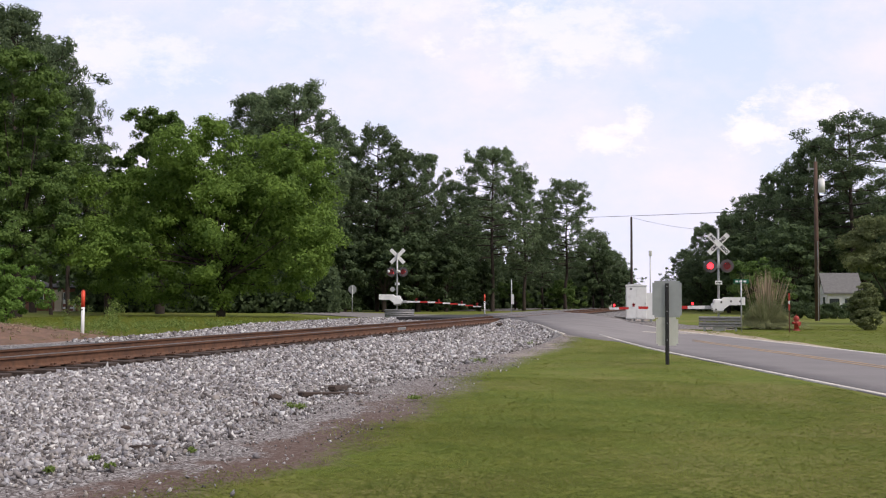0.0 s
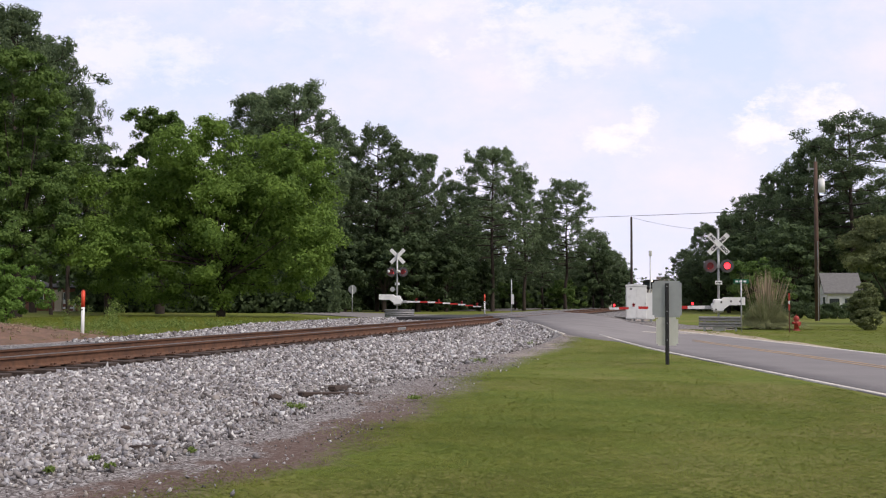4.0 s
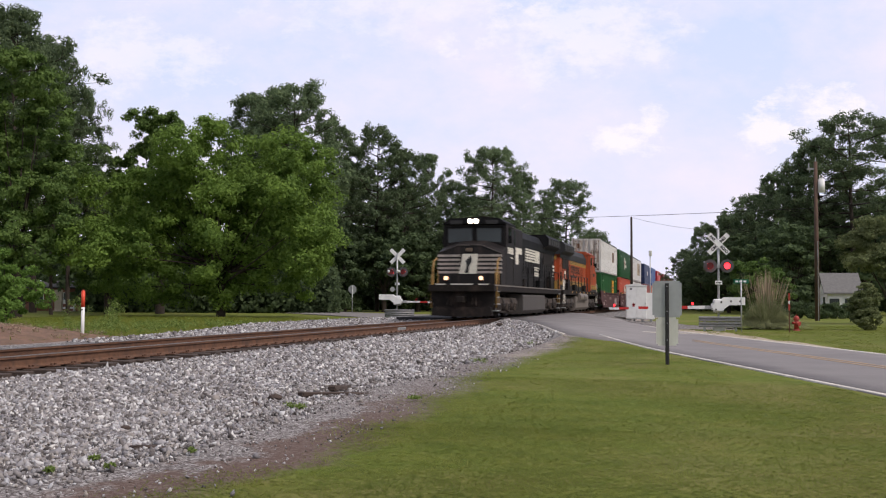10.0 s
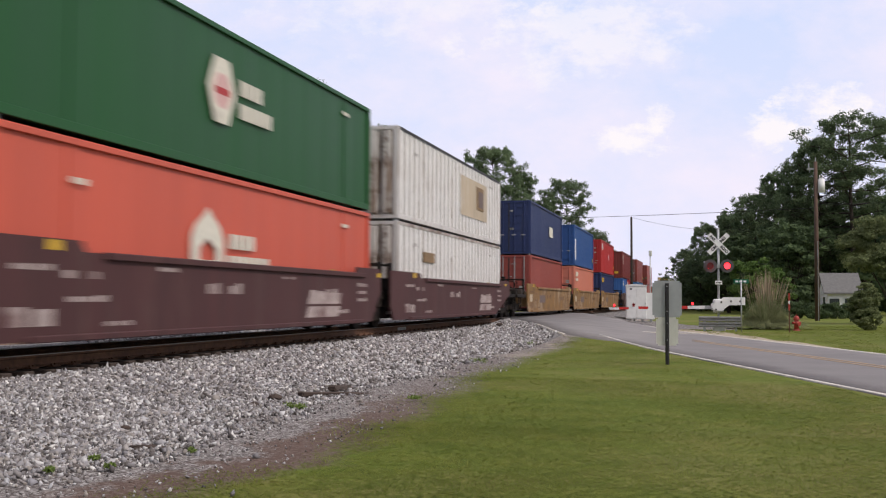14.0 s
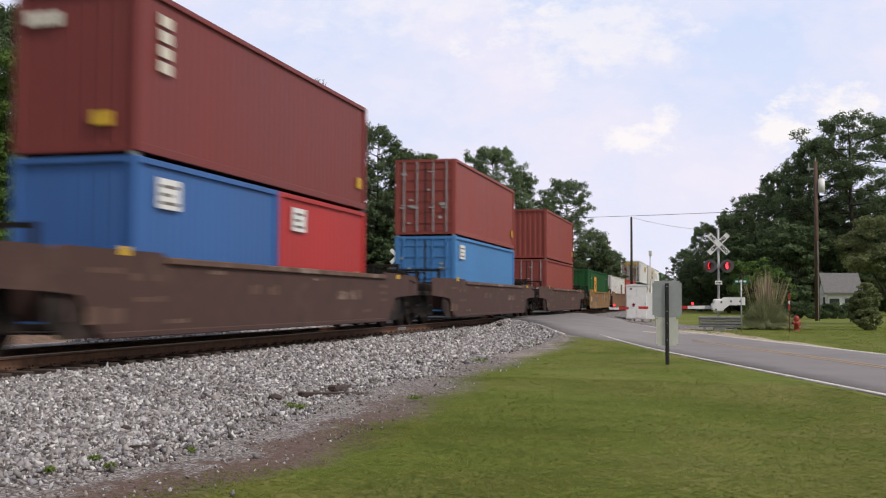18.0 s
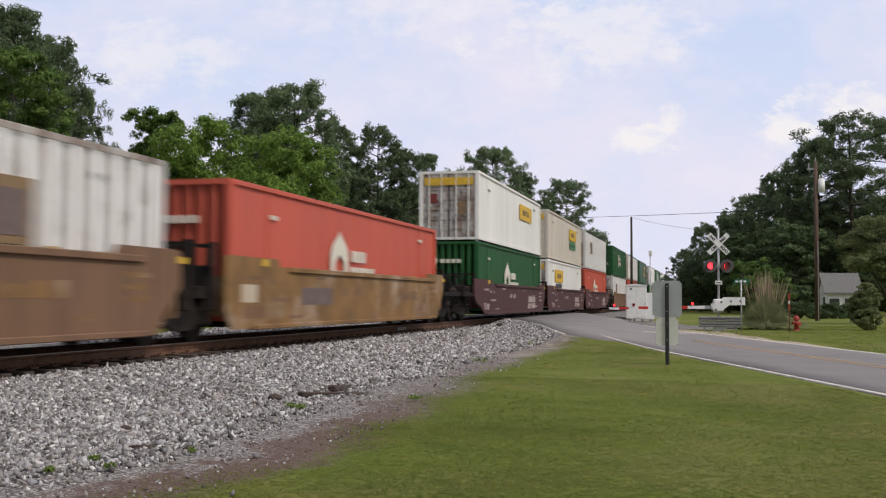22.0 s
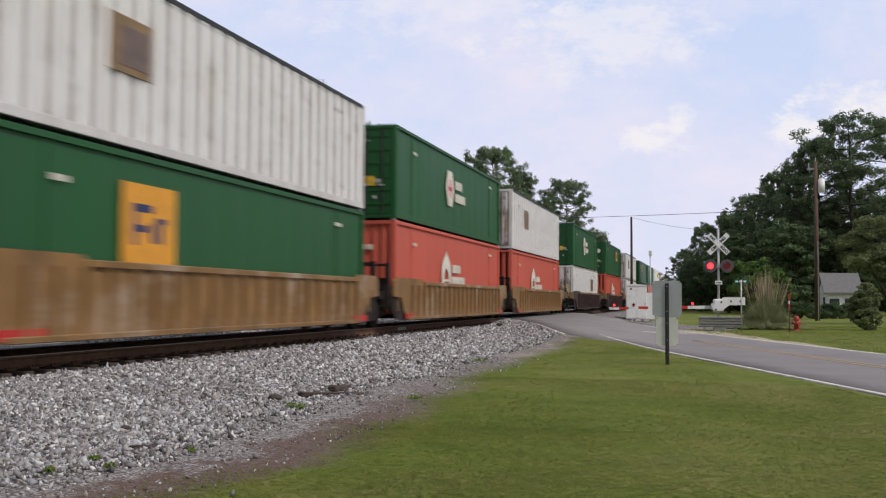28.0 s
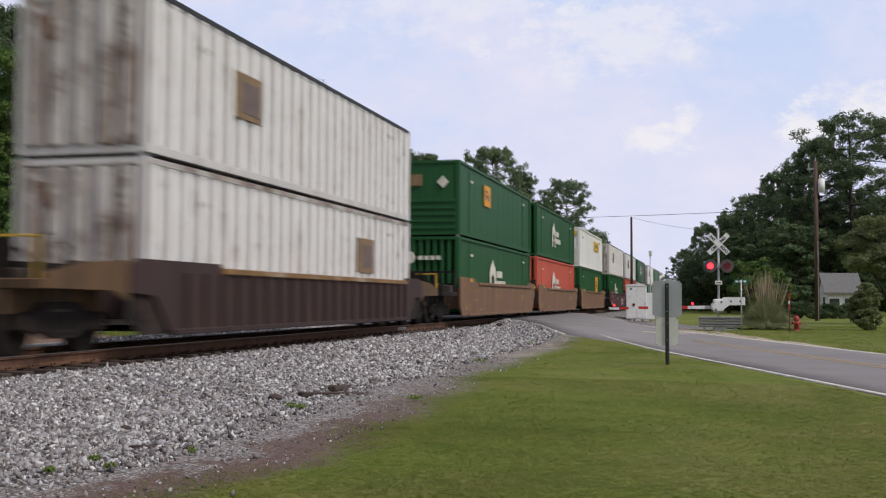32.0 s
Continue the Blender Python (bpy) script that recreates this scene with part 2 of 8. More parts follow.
def gravel_material(name, a, b, c, scale, bump):
    m, n, l, p = nodes_of(name)
    co = n.new("ShaderNodeTexCoord").outputs["Object"]
    v = n.new("ShaderNodeTexVoronoi")
    v.inputs["Scale"].default_value = scale
    l.new(co, v.inputs["Vector"])
    sep = n.new("ShaderNodeSeparateColor")
    l.new(v.outputs["Color"], sep.inputs[0])
    col = ramp(n, l, sep.outputs[0], [(0.1, a), (0.5, b), (0.9, c)])
    # shade in the gaps is painted in: each stone's colour darkens towards its rim
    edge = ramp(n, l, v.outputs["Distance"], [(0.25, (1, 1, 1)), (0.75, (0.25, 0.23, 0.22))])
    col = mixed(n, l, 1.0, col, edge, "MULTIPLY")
    blot = noise_at(n, l, co, 0.7, 4)
    col = mixed(n, l, maths(n, l, "MULTIPLY", blot, 0.35), col, tuple(q * 0.6 for q in b))
    l.new(col, p.inputs["Base Color"])
    p.inputs["Roughness"].default_value = 0.9
    bumped(n, l, p, maths(n, l, "SUBTRACT", 1.0, v.outputs["Distance"]), bump, 0.03)
    return m


def stone_material():
    m, n, l, p = nodes_of("ballast stone")
    isl = n.new("ShaderNodeNewGeometry").outputs["Random Per Island"]
    co = n.new("ShaderNodeTexCoord").outputs["Object"]
    col = ramp(n, l, isl, [(0.0, (0.040, 0.034, 0.034)), (0.18, (0.115, 0.096, 0.090)), (0.34, (0.225, 0.215, 0.228)), (0.46, (0.31, 0.275, 0.245)), (0.60, (0.29, 0.285, 0.31)), (0.74, (0.42, 0.385, 0.365)), (0.88, (0.52, 0.515, 0.53)), (1.0, (0.84, 0.81, 0.78))])
    col = mixed(n, l, maths(n, l, "MULTIPLY", noise_at(n, l, co, 30, 4), 0.35), col, (0.2, 0.185, 0.17))
    l.new(col, p.inputs["Base Color"])
    p.inputs["Roughness"].default_value = 0.85
    return m


def asphalt_material():
    m, n, l, p = nodes_of("worn asphalt")
    co = n.new("ShaderNodeTexCoord").outputs["Object"]
    fine = noise_at(n, l, co, 60, 3, 0.8)
    mid = noise_at(n, l, co, 0.6, 5)
    col = ramp(n, l, mid, [(0.3, (0.184, 0.167, 0.163)), (0.7, (0.256, 0.232, 0.224))])
    col = mixed(n, l, maths(n, l, "MULTIPLY", fine, 0.35), col, (0.12, 0.11, 0.108))
    sep = n.new("ShaderNodeSeparateXYZ")
    l.new(co, sep.inputs[0])
    off = maths(n, l, "DIVIDE", maths(n, l, "ADD", maths(n, l, "ABSOLUTE", sep.outputs[0]), maths(n, l, "MULTIPLY", mid, 5.0)), 20.0)
    dust = ramp(n, l, off, [(0.26, (0, 0, 0)), (0.42, (1, 1, 1)), (0.52, (1, 1, 1)), (0.64, (0, 0, 0))])
    oily = ramp(n, l, off, [(0.20, (0.8, 0.8, 0.8)), (0.50, (0, 0, 0))])
    worn = ramp(n, l, noise_at(n, l, co, 1.4, 6, 0.7), [(0.35, (0.25, 0.25, 0.25)), (0.65, (0.9, 0.9, 0.9))])
    col = mixed(n, l, maths(n, l, "MULTIPLY", mixed(n, l, 1.0, dust, worn, "MULTIPLY"), 0.3), col, (0.40, 0.365, 0.345))
    col = mixed(n, l, mixed(n, l, 1.0, oily, worn, "MULTIPLY"), col, (0.10, 0.092, 0.090))
    l.new(col, p.inputs["Base Color"])
    p.inputs["Roughness"].default_value = 0.85
    bumped(n, l, p, fine, 0.3, 0.01)
    return m


M["ground"] = ground_material()
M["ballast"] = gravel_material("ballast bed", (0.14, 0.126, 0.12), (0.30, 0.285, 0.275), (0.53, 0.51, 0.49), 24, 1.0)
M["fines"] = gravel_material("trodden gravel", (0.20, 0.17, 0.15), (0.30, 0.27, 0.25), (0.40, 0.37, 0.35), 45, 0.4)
M["sand"] = surf("pale sand", (0.42, 0.34, 0.25), 0.95, 0, 0.2, 4, 0.3)
M["clay"] = surf("red clay heap", (0.20, 0.115, 0.075), 0.95, 0, 0.45, 4, 1.0, (0.10, 0.07, 0.04), 0.4)
M["stone"] = stone_material()
M["asphalt"] = asphalt_material()
M["asphalt_dark"] = surf("fresh dark asphalt", (0.035, 0.033, 0.034), 0.85, 0, 0.3, 5, 0.4)
M["line_white"] = surf("worn white road paint", (0.62, 0.57, 0.50), 0.7, 0, 0.25, 5, 0.1, (0.30, 0.27, 0.23), 0.55, 3.0)
M["line_yellow"] = surf("worn yellow road paint", (0.44, 0.29, 0.15), 0.7, 0, 0.2, 5, 0.1, (0.24, 0.19, 0.14), 0.6, 2.5)

# ---------------------------------------------------------------- sky backdrop
def sky_backdrop():
    m = bpy.data.materials.new("hazy sky with clouds")
    m.use_nodes = True
    n, l = m.node_tree.nodes, m.node_tree.links
    n.clear()
    out, em = n.new("ShaderNodeOutputMaterial"), n.new("ShaderNodeEmission")
    co = n.new("ShaderNodeTexCoord").outputs["Object"]
    sep = n.new("ShaderNodeSeparateXYZ")
    l.new(co, sep.inputs[0])
    # turn and height over the horizon, in thousandths of the radius
    az = maths(n, l, "DIVIDE", sep.outputs[0], sep.outputs[1])
    el = maths(n, l, "DIVIDE", sep.outputs[2], sep.outputs[1])
    flat = n.new("ShaderNodeCombineXYZ")
    l.new(az, flat.inputs[0])
    l.new(maths(n, l, "MULTIPLY", el, 1.6), flat.inputs[1])
    wisp = noise_at(n, l, flat.outputs[0], 4.2, 8, 0.62)
    puff = noise_at(n, l, flat.outputs[0], 22, 8, 0.68)
    blue = ramp(n, l, el, [(0.0, (0.82, 0.84, 0.99)), (0.32, (0.62, 0.74, 0.99))])
    veil = ramp(n, l, wisp, [(0.38, (0, 0, 0)), (0.62, (1, 1, 1))])
    col = mixed(n, l, maths(n, l, "MULTIPLY", veil, 0.80), blue, (0.935, 0.875, 0.975))
    # single heaps of cloud: turn, height, half width, half height, strength
    for a, e, wa, we, k in ((-0.315, 0.235, 0.085, 0.040, 0.5), (0.165, 0.155, 0.036, 0.018, 0.9), (0.185, 0.165, 0.015, 0.020, 0.9),
                            (0.30, 0.165, 0.030, 0.024, 0.9), (0.345, 0.185, 0.045, 0.024, 0.9), (0.12, 0.26, 0.10, 0.05, 0.55), (-0.05, 0.30, 0.13, 0.05, 0.4)):
        dx = maths(n, l, "DIVIDE", maths(n, l, "SUBTRACT", az, a), wa)
        dz = maths(n, l, "DIVIDE", maths(n, l, "SUBTRACT", el, e), we)
        d = maths(n, l, "SQRT", maths(n, l, "ADD", maths(n, l, "MULTIPLY", dx, dx), maths(n, l, "MULTIPLY", dz, dz)))
        d = maths(n, l, "ADD", d, maths(n, l, "MULTIPLY", maths(n, l, "SUBTRACT", puff, 0.5), 4.2))
        mask = ramp(n, l, d, [(0.25, (1, 1, 1)), (1.15, (0, 0, 0))])
        col = mixed(n, l, maths(n, l, "MULTIPLY", mask, k), col, (1.0, 0.965, 0.965))
    l.new(col, em.inputs["Color"])
    em.inputs["Strength"].default_value = 1.03
    l.new(em.outputs[0], out.inputs["Surface"])
    R, na, ne = 3800.0, 48, 20
    vs, fs = [], []
    for j in range(ne + 1):
        e = radians(-3 + 45 * j / ne)
        for i in range(na + 1):
            a = radians(-52 + 104 * i / na)
            vs.append((R * math.sin(a) * math.cos(e), R * math.cos(a) * math.cos(e), R * math.sin(e)))
    for j in range(ne):
        for i in range(na):
            p = j * (na + 1) + i
            fs.append((p, p + na + 1, p + na + 2, p + 1))
    ob = soup("backdrop", vs, fs, m, None, "", True)
    tagged(ob, "hazy pale blue sky with drifting white clouds", "sky", kind="structure")
    return ob


backdrop = sky_backdrop()


# ---------------------------------------------------------------- ground
def smooth(t):
    t = np.clip(t, 0, 1)
    return t * t * (3 - 2 * t)


ROAD_K, ROAD_X, ROAD_Y, ROAD_HALF = 0.302, 12.18, 28.4, 2.72
SPAN_Y = ROAD_HALF / math.cos(math.atan(ROAD_K)) / ROAD_K


def base_z(x, y):
    near = -0.48 + 0 * y
    far = -0.42 + 0 * y
    k = smooth((x + 8) / 12)
    return near * k + far * (1 - k)


def road_z(x, y):
    b = base_z(x, y)
    return b + (-0.012 - b) * (1 - smooth((np.abs(x) - 2.2) / 7.5))


def road_y(x):
    return ROAD_Y + (ROAD_X - x) / ROAD_K


def near_edge(x):
    """The near edge of the paving, which widens towards the rails."""
    x = np.asarray(x, float)
    return road_y(x) - SPAN_Y - 5.3 * smooth((8.4 - x) / 2.6) - 1.2 * smooth((4.0 - x) / 3.0)


def ground_z(x, y):
    x, y = np.asarray(x, float), np.asarray(y, float)
    b = base_z(x, y)
    d = np.abs(x - (ROAD_X - ROAD_K * (y - ROAD_Y))) * math.cos(math.atan(ROAD_K))
    lift = 1 - smooth((d - 2.7) / 2.6)
    out = (near_edge(x) - y) * 0.29
    lift = np.where((x < 10) & (x > ROAD_X - ROAD_K * (y - ROAD_Y) - 9) & (out < 4), np.maximum(lift * (out < 0.05), 1 - smooth(out / np.where(x < 6.0, 0.25, 1.3))), lift)
    lift = np.where((x < 10) & (x > -12) & (y > road_y(x)), 1 - smooth((d - 2.7) / 2.6), lift)
    z = b + (road_z(x, y) - b) * lift - 0.014
    z = z - 0.12 * (np.abs(x) < 5.0) * (1 - lift)
    far = smooth((np.hypot(x, y - 40) - 120) / 300)
    return z * (1 - far) + far * -0.6


def lines(*runs):
    out = []
    for a, b, step in runs:
        out += list(np.arange(a, b, step))
    return np.array(out + [runs[-1][1]])


def build_ground():
    gx = lines((-3600, -400, 400), (-400, -60, 20), (-60, -14, 2), (-14, 22, 0.4), (22, 60, 2), (60, 400, 20), (400, 3600, 400))
    gy = lines((-600, -60, 60), (-60, 0, 4), (0, 60, 0.6), (60, 110, 1.2), (110, 200, 5), (200, 1000, 40), (1000, 3600, 260))
    X, Y = np.meshgrid(gx, gy)
    Z = ground_z(X, Y)
    near = (np.abs(X - 8) < 30) & (Y < 110) & (np.abs(X - (ROAD_X - ROAD_K * (Y - ROAD_Y))) > 4.2)
    Z = Z + near * 0.008 * np.sin(X * 1.7 + 3 * np.sin(Y * 0.31)) * np.sin(Y * 0.9 + 2 * np.sin(X * 0.4))
    nx = len(gx)
    i, j = np.meshgrid(np.arange(nx - 1), np.arange(len(gy) - 1))
    p = (j * nx + i).ravel()
    ob = soup("ground", np.c_[X.ravel(), Y.ravel(), Z.ravel()], np.c_[p, p + 1, p + nx + 1, p + nx], M["ground"], None, "", True)
    tagged(ob, "mown lawn with thin dry patches and gravelly edge", "ground", kind="structure")


GRASS_EDGE = ((6.0, 6.85), (8.0, 7.45), (11.2, 7.25), (15.2, 6.9), (18.8, 6.4), (34.0, 6.4))


def grass_edge(y):
    return np.interp(y, [p[0] for p in GRASS_EDGE], [p[1] for p in GRASS_EDGE])


def edge_masks():
    """Adds the trodden gravel, dirt and sand beside the track bed to the lawn's material."""
    m = M["ground"]
    n, l = m.node_tree.nodes, m.node_tree.links
    p = n["Principled BSDF"]
    lawn = p.inputs["Base Color"].links[0].from_socket
    co = n.new("ShaderNodeTexCoord").outputs["Object"]
    sep = n.new("ShaderNodeSeparateXYZ")
    l.new(co, sep.inputs[0])
    x, y = sep.outputs[0], sep.outputs[1]
    wob = maths(n, l, "MULTIPLY", maths(n, l, "SUBTRACT", noise_at(n, l, co, 0.9, 5, 0.6), 0.5), 1.0)
    fine = maths(n, l, "MULTIPLY", maths(n, l, "SUBTRACT", noise_at(n, l, co, 7, 5, 0.7), 0.5), 0.9)
    edge = maths(n, l, "ADD", maths(n, l, "ADD", x, wob), fine)
    # the strip narrows away from the near end
    bend = ramp(n, l, maths(n, l, "DIVIDE", y, 40.0), [(py / 40, ((px - 6) / 2,) * 3) for py, px in GRASS_EDGE])
    edge = maths(n, l, "ADD", maths(n, l, "SUBTRACT", edge, maths(n, l, "MULTIPLY", bend, 2.0)), 0.92)
    strip = ramp(n, l, maths(n, l, "DIVIDE", edge, 20.0), [(0.343, (1, 1, 1)), (0.366, (0, 0, 0))])
    left = ramp(n, l, maths(n, l, "DIVIDE", maths(n, l, "ADD", edge, 20.0), 20.0), [(0.56, (0, 0, 0)), (0.60, (1, 1, 1))])
    strip = mixed(n, l, 1.0, strip, left, "MULTIPLY")
    v = n.new("ShaderNodeTexVoronoi")
    v.inputs["Scale"].default_value = 46
    l.new(co, v.inputs["Vector"])
    sc = n.new("ShaderNodeSeparateColor")
    l.new(v.outputs["Color"], sc.inputs[0])
    pebbles = ramp(n, l, sc.outputs[0], [(0.1, (0.085, 0.070, 0.065)), (0.6, (0.215, 0.195, 0.188)), (0.95, (0.44, 0.415, 0.40))])
    band = maths(n, l, "ADD", maths(n, l, "MULTIPLY", maths(n, l, "SUBTRACT", edge, 6.1), 0.5), maths(n, l, "SUBTRACT", noise_at(n, l, co, 1.6, 6, 0.65), 0.5))
    near_y = ramp(n, l, maths(n, l, "DIVIDE", y, 40.0), [(0.28, (1, 1, 1)), (0.40, (0.25, 0.25, 0.25))])
    dirt = mixed(n, l, 1.0, ramp(n, l, band, [(0.0, (0, 0, 0)), (0.16, (1, 1, 1))]), near_y, "MULTIPLY")
    soil = mixed(n, l, maths(n, l, "MULTIPLY", dirt, 0.8), pebbles, (0.115, 0.070, 0.053))
    far_y = ramp(n, l, maths(n, l, "DIVIDE", y, 60.0), [(0.36, (0, 0, 0)), (0.50, (1, 1, 1))])
    bare = ramp(n, l, noise_at(n, l, co, 1.1, 6, 0.7), [(0.44, (0, 0, 0)), (0.58, (1, 1, 1))])
    soil = mixed(n, l, maths(n, l, "MULTIPLY", maths(n, l, "MULTIPLY", far_y, 0.8), bare), soil, (0.42, 0.36, 0.30))
    l.new(mixed(n, l, strip, lawn, soil), p.inputs["Base Color"])


edge_masks()
build_ground()


def strip_mesh(name, xs, ylo, yhi, zf, material, rows=6):
    """A sheet over x = xs between the y of two functions, at the heights of a third, with its own thickness at the rim."""
    vs, fs = [], []
    for x in xs:
        for j in range(rows + 1):
            y = ylo(x) + (yhi(x) - ylo(x)) * j / rows
            vs.append((x, y, float(zf(x, y))))
    k = rows + 1
    for i in range(len(xs) - 1):
        for j in range(rows):
            p = i * k + j
            fs.append((p, p + k, p + k + 1, p + 1))
    a = np.array(vs)
    nv = len(a)
    low = a.copy()
    low[:, 2] -= 0.12
    rim = [i * k for i in range(len(xs))] + [(len(xs) - 1) * k + j for j in range(1, k)] + [i * k + rows for i in range(len(xs) - 2, -1, -1)] + [j for j in range(rows - 1, 0, -1)]
    for p, q in zip(rim, rim[1:] + rim[:1]):
        fs.append((q, p, p + nv, q + nv))
    me = soup(name, np.r_[a, low], fs, material, False)
    bm = bmesh.new()
    bm.from_mesh(me)
    bmesh.ops.recalc_face_normals(bm, faces=bm.faces)
    if sum(f.normal.z for f in bm.faces) < 0:
        bmesh.ops.reverse_faces(bm, faces=bm.faces)
    bm.to_mesh(me)
    bm.free()
    return me



def build_road():
    road = thing("road", "worn grey two-lane asphalt road with white edge lines", "road", kind="structure")

    def jag(x, s):
        return 0.5 * math.sin(x * 2.3 + s) + 0.35 * math.sin(x * 5.1 + 2 * s)
    for name, xs in (("carriageway", np.arange(24, 0.88, -0.45)), ("carriageway", np.array([0.66, 0.3, 0, -0.3, -0.66])), ("carriageway", np.arange(-0.86, -6.2, -0.45))):
        me = strip_mesh(name, xs, lambda x: float(near_edge(x)) + 0.5 * jag(x, 0), lambda x: road_y(x) + SPAN_Y + jag(x, 2), lambda x, y: road_z(x, y), M["asphalt"])
        hang(name, me, M["asphalt"], road)

    def line(off, half, x0, x1, mat, name, step=0.45):
        xs = np.arange(x0, x1, -step)
        me = strip_mesh(name, xs, lambda x: road_y(x) + (off - half) / math.cos(math.atan(ROAD_K)) / ROAD_K,
                        lambda x: road_y(x) + (off + half) / math.cos(math.atan(ROAD_K)) / ROAD_K, lambda x, y: road_z(x, y) + 0.006, mat, 1)
        hang(name, me, mat, road)
    line(-2.68, 0.07, 24, 6.6, M["line_white"], "edge_line")
    line(2.62, 0.12, 24, 7.0, M["line_white"], "edge_line")
    line(0.10, 0.06, 24, 9.6, M["line_yellow"], "centre_line")
    line(0.36, 0.06, 24, 9.6, M["line_yellow"], "centre_line")
    # pale concrete edging where the paving meets the stones
    xs = np.arange(6.0, 3.6, -0.3)
    me = strip_mesh("kerb_edging", xs, lambda x: float(near_edge(x)) - 0.2, lambda x: float(near_edge(x)) + 0.12, lambda x, y: road_z(x, y) + 0.006, M["line_white"], 1)
    hang("kerb_edging", me, M["line_white"], road, "pale concrete edging")
    # gravel beside the paving on the cabinet's side
    pad = thing("gravel_pad", "grey gravel round the signal cabinet", "gravel", kind="structure")
    me = strip_mesh("pad", np.arange(11.8, 1.6, -0.6), lambda x: max(float(road_y(x) + SPAN_Y) - 0.1, 50.5 if x > 9.3 else 0), lambda x: max(float(road_y(x) + SPAN_Y) + 12 + 3 * math.sin(x), 58.0), lambda x, y: max(float(ground_z(x, y)) + 0.012, float(road_z(x, y)) - 0.04 - 0.02 * (y - float(road_y(x) + SPAN_Y))), M["fines"])
    hang("pad", me, M["fines"], pad)
    verge = thing("sandy_verge", "pale sandy strip between the road and the lawn", "sand", kind="structure")
    me = strip_mesh("verge", np.arange(14.4, 9.0, -0.2), lambda x: float(road_y(x) + SPAN_Y) - 0.2, lambda x: float(road_y(x) + SPAN_Y) + (4.2 + 2.2 * jag(x, 1) + 1.0 * jag(3 * x, 4)) * min(1.0, (14.5 - x) / 2.5),
                    lambda x, y: max(float(ground_z(x, y)) + 0.012, float(road_z(x, y)) - 0.012), M["sand"])
    hang("verge", me, M["sand"], verge)
    # stop line square to the road
    d = Vector((-ROAD_K, 1, 0)).normalized()
    s = Vector((d.y, -d.x, 0))
    c = Vector((ROAD_X - ROAD_K * (43.2 - ROAD_Y), 43.2, 0))
    bm = B()
    q = [c + s * a + d * b for a, b in ((0.25, -0.2), (2.6, -0.2), (2.6, 0.2), (0.25, 0.2))]
    top = [bm.verts.new((v.x, v.y, float(road_z(v.x, v.y)) + 0.008)) for v in q]
    bot = [bm.verts.new((v.x, v.y, float(road_z(v.x, v.y)) - 0.02)) for v in q]
    bm.faces.new(top)
    for i in range(4):
        bm.faces.new((bot[i], bot[(i + 1) % 4], top[(i + 1) % 4], top[i]))
    part("stop_line", bm, M["line_white"], road)
    # street beyond the track, running beside it, with its wide mouth
    st = thing("side_street", "grey asphalt street beyond the railway tracks", "road", kind="structure")
    bm = B()
    for x0, x1, y0, y1 in ((-18.5, -12.4, 118, 520),):
        box(bm, x0, x1, y0, y1, -0.6, -0.385)
    part("carriageway", bm, M["asphalt"], st)
    bm = B()
    near_side = [(-6.0, 58), (-9.0, 63.5), (-15, 72), (-27, 88), (-45, 108)]
    far_side = [(-6.0, 84), (-9.0, 82.5), (-15, 85), (-27, 100), (-45, 121)]
    for i in range(4):
        ps = [near_side[i], far_side[i], far_side[i + 1], near_side[i + 1]]
        t = [bm.verts.new((x, y, -0.375)) for x, y in ps]
        b = [bm.verts.new((x, y, -0.6)) for x, y in ps]
        bm.faces.new(t)
        for q in range(4):
            bm.faces.new((b[q], b[(q + 1) % 4], t[(q + 1) % 4], t[q]))
    bmesh.ops.recalc_face_normals(bm, faces=bm.faces)
    part("street_mouth", bm, M["asphalt"], st)
    # dark patch of fresh asphalt beside the far rail
    dk = thing("crossing_apron", "black patched asphalt beside the rails", "pavement", kind="structure")
    bm = B()
    box(bm, -4.6, -0.86, 50, 60, -0.22, -0.02, 0.01)
    part("patch", bm, M["asphalt_dark"], dk)
    bm = B()
    box(bm, 0.86, 1.7, 49.0, 52.5, -0.26, -0.008, 0.01)
    part("patch", bm, M["asphalt_dark"], dk)


build_road()

# ---------------------------------------------------------------- track
RAIL = [(-0.076, -0.185), (0.076, -0.185), (0.076, -0.172), (0.018, -0.155), (0.010, -0.135), (0.010, -0.055), (0.036, -0.040), (0.037, -0.010),
        (0.030, 0.0), (-0.030, 0.0), (-0.037, -0.010), (-0.036, -0.040), (-0.010, -0.055), (-0.010, -0.135), (-0.018, -0.155), (-0.076, -0.172)]
TRACK_Y0, TRACK_Y1, CROSS_Y0, CROSS_Y1 = -40.0, 1100.0, 50.5, 80.5


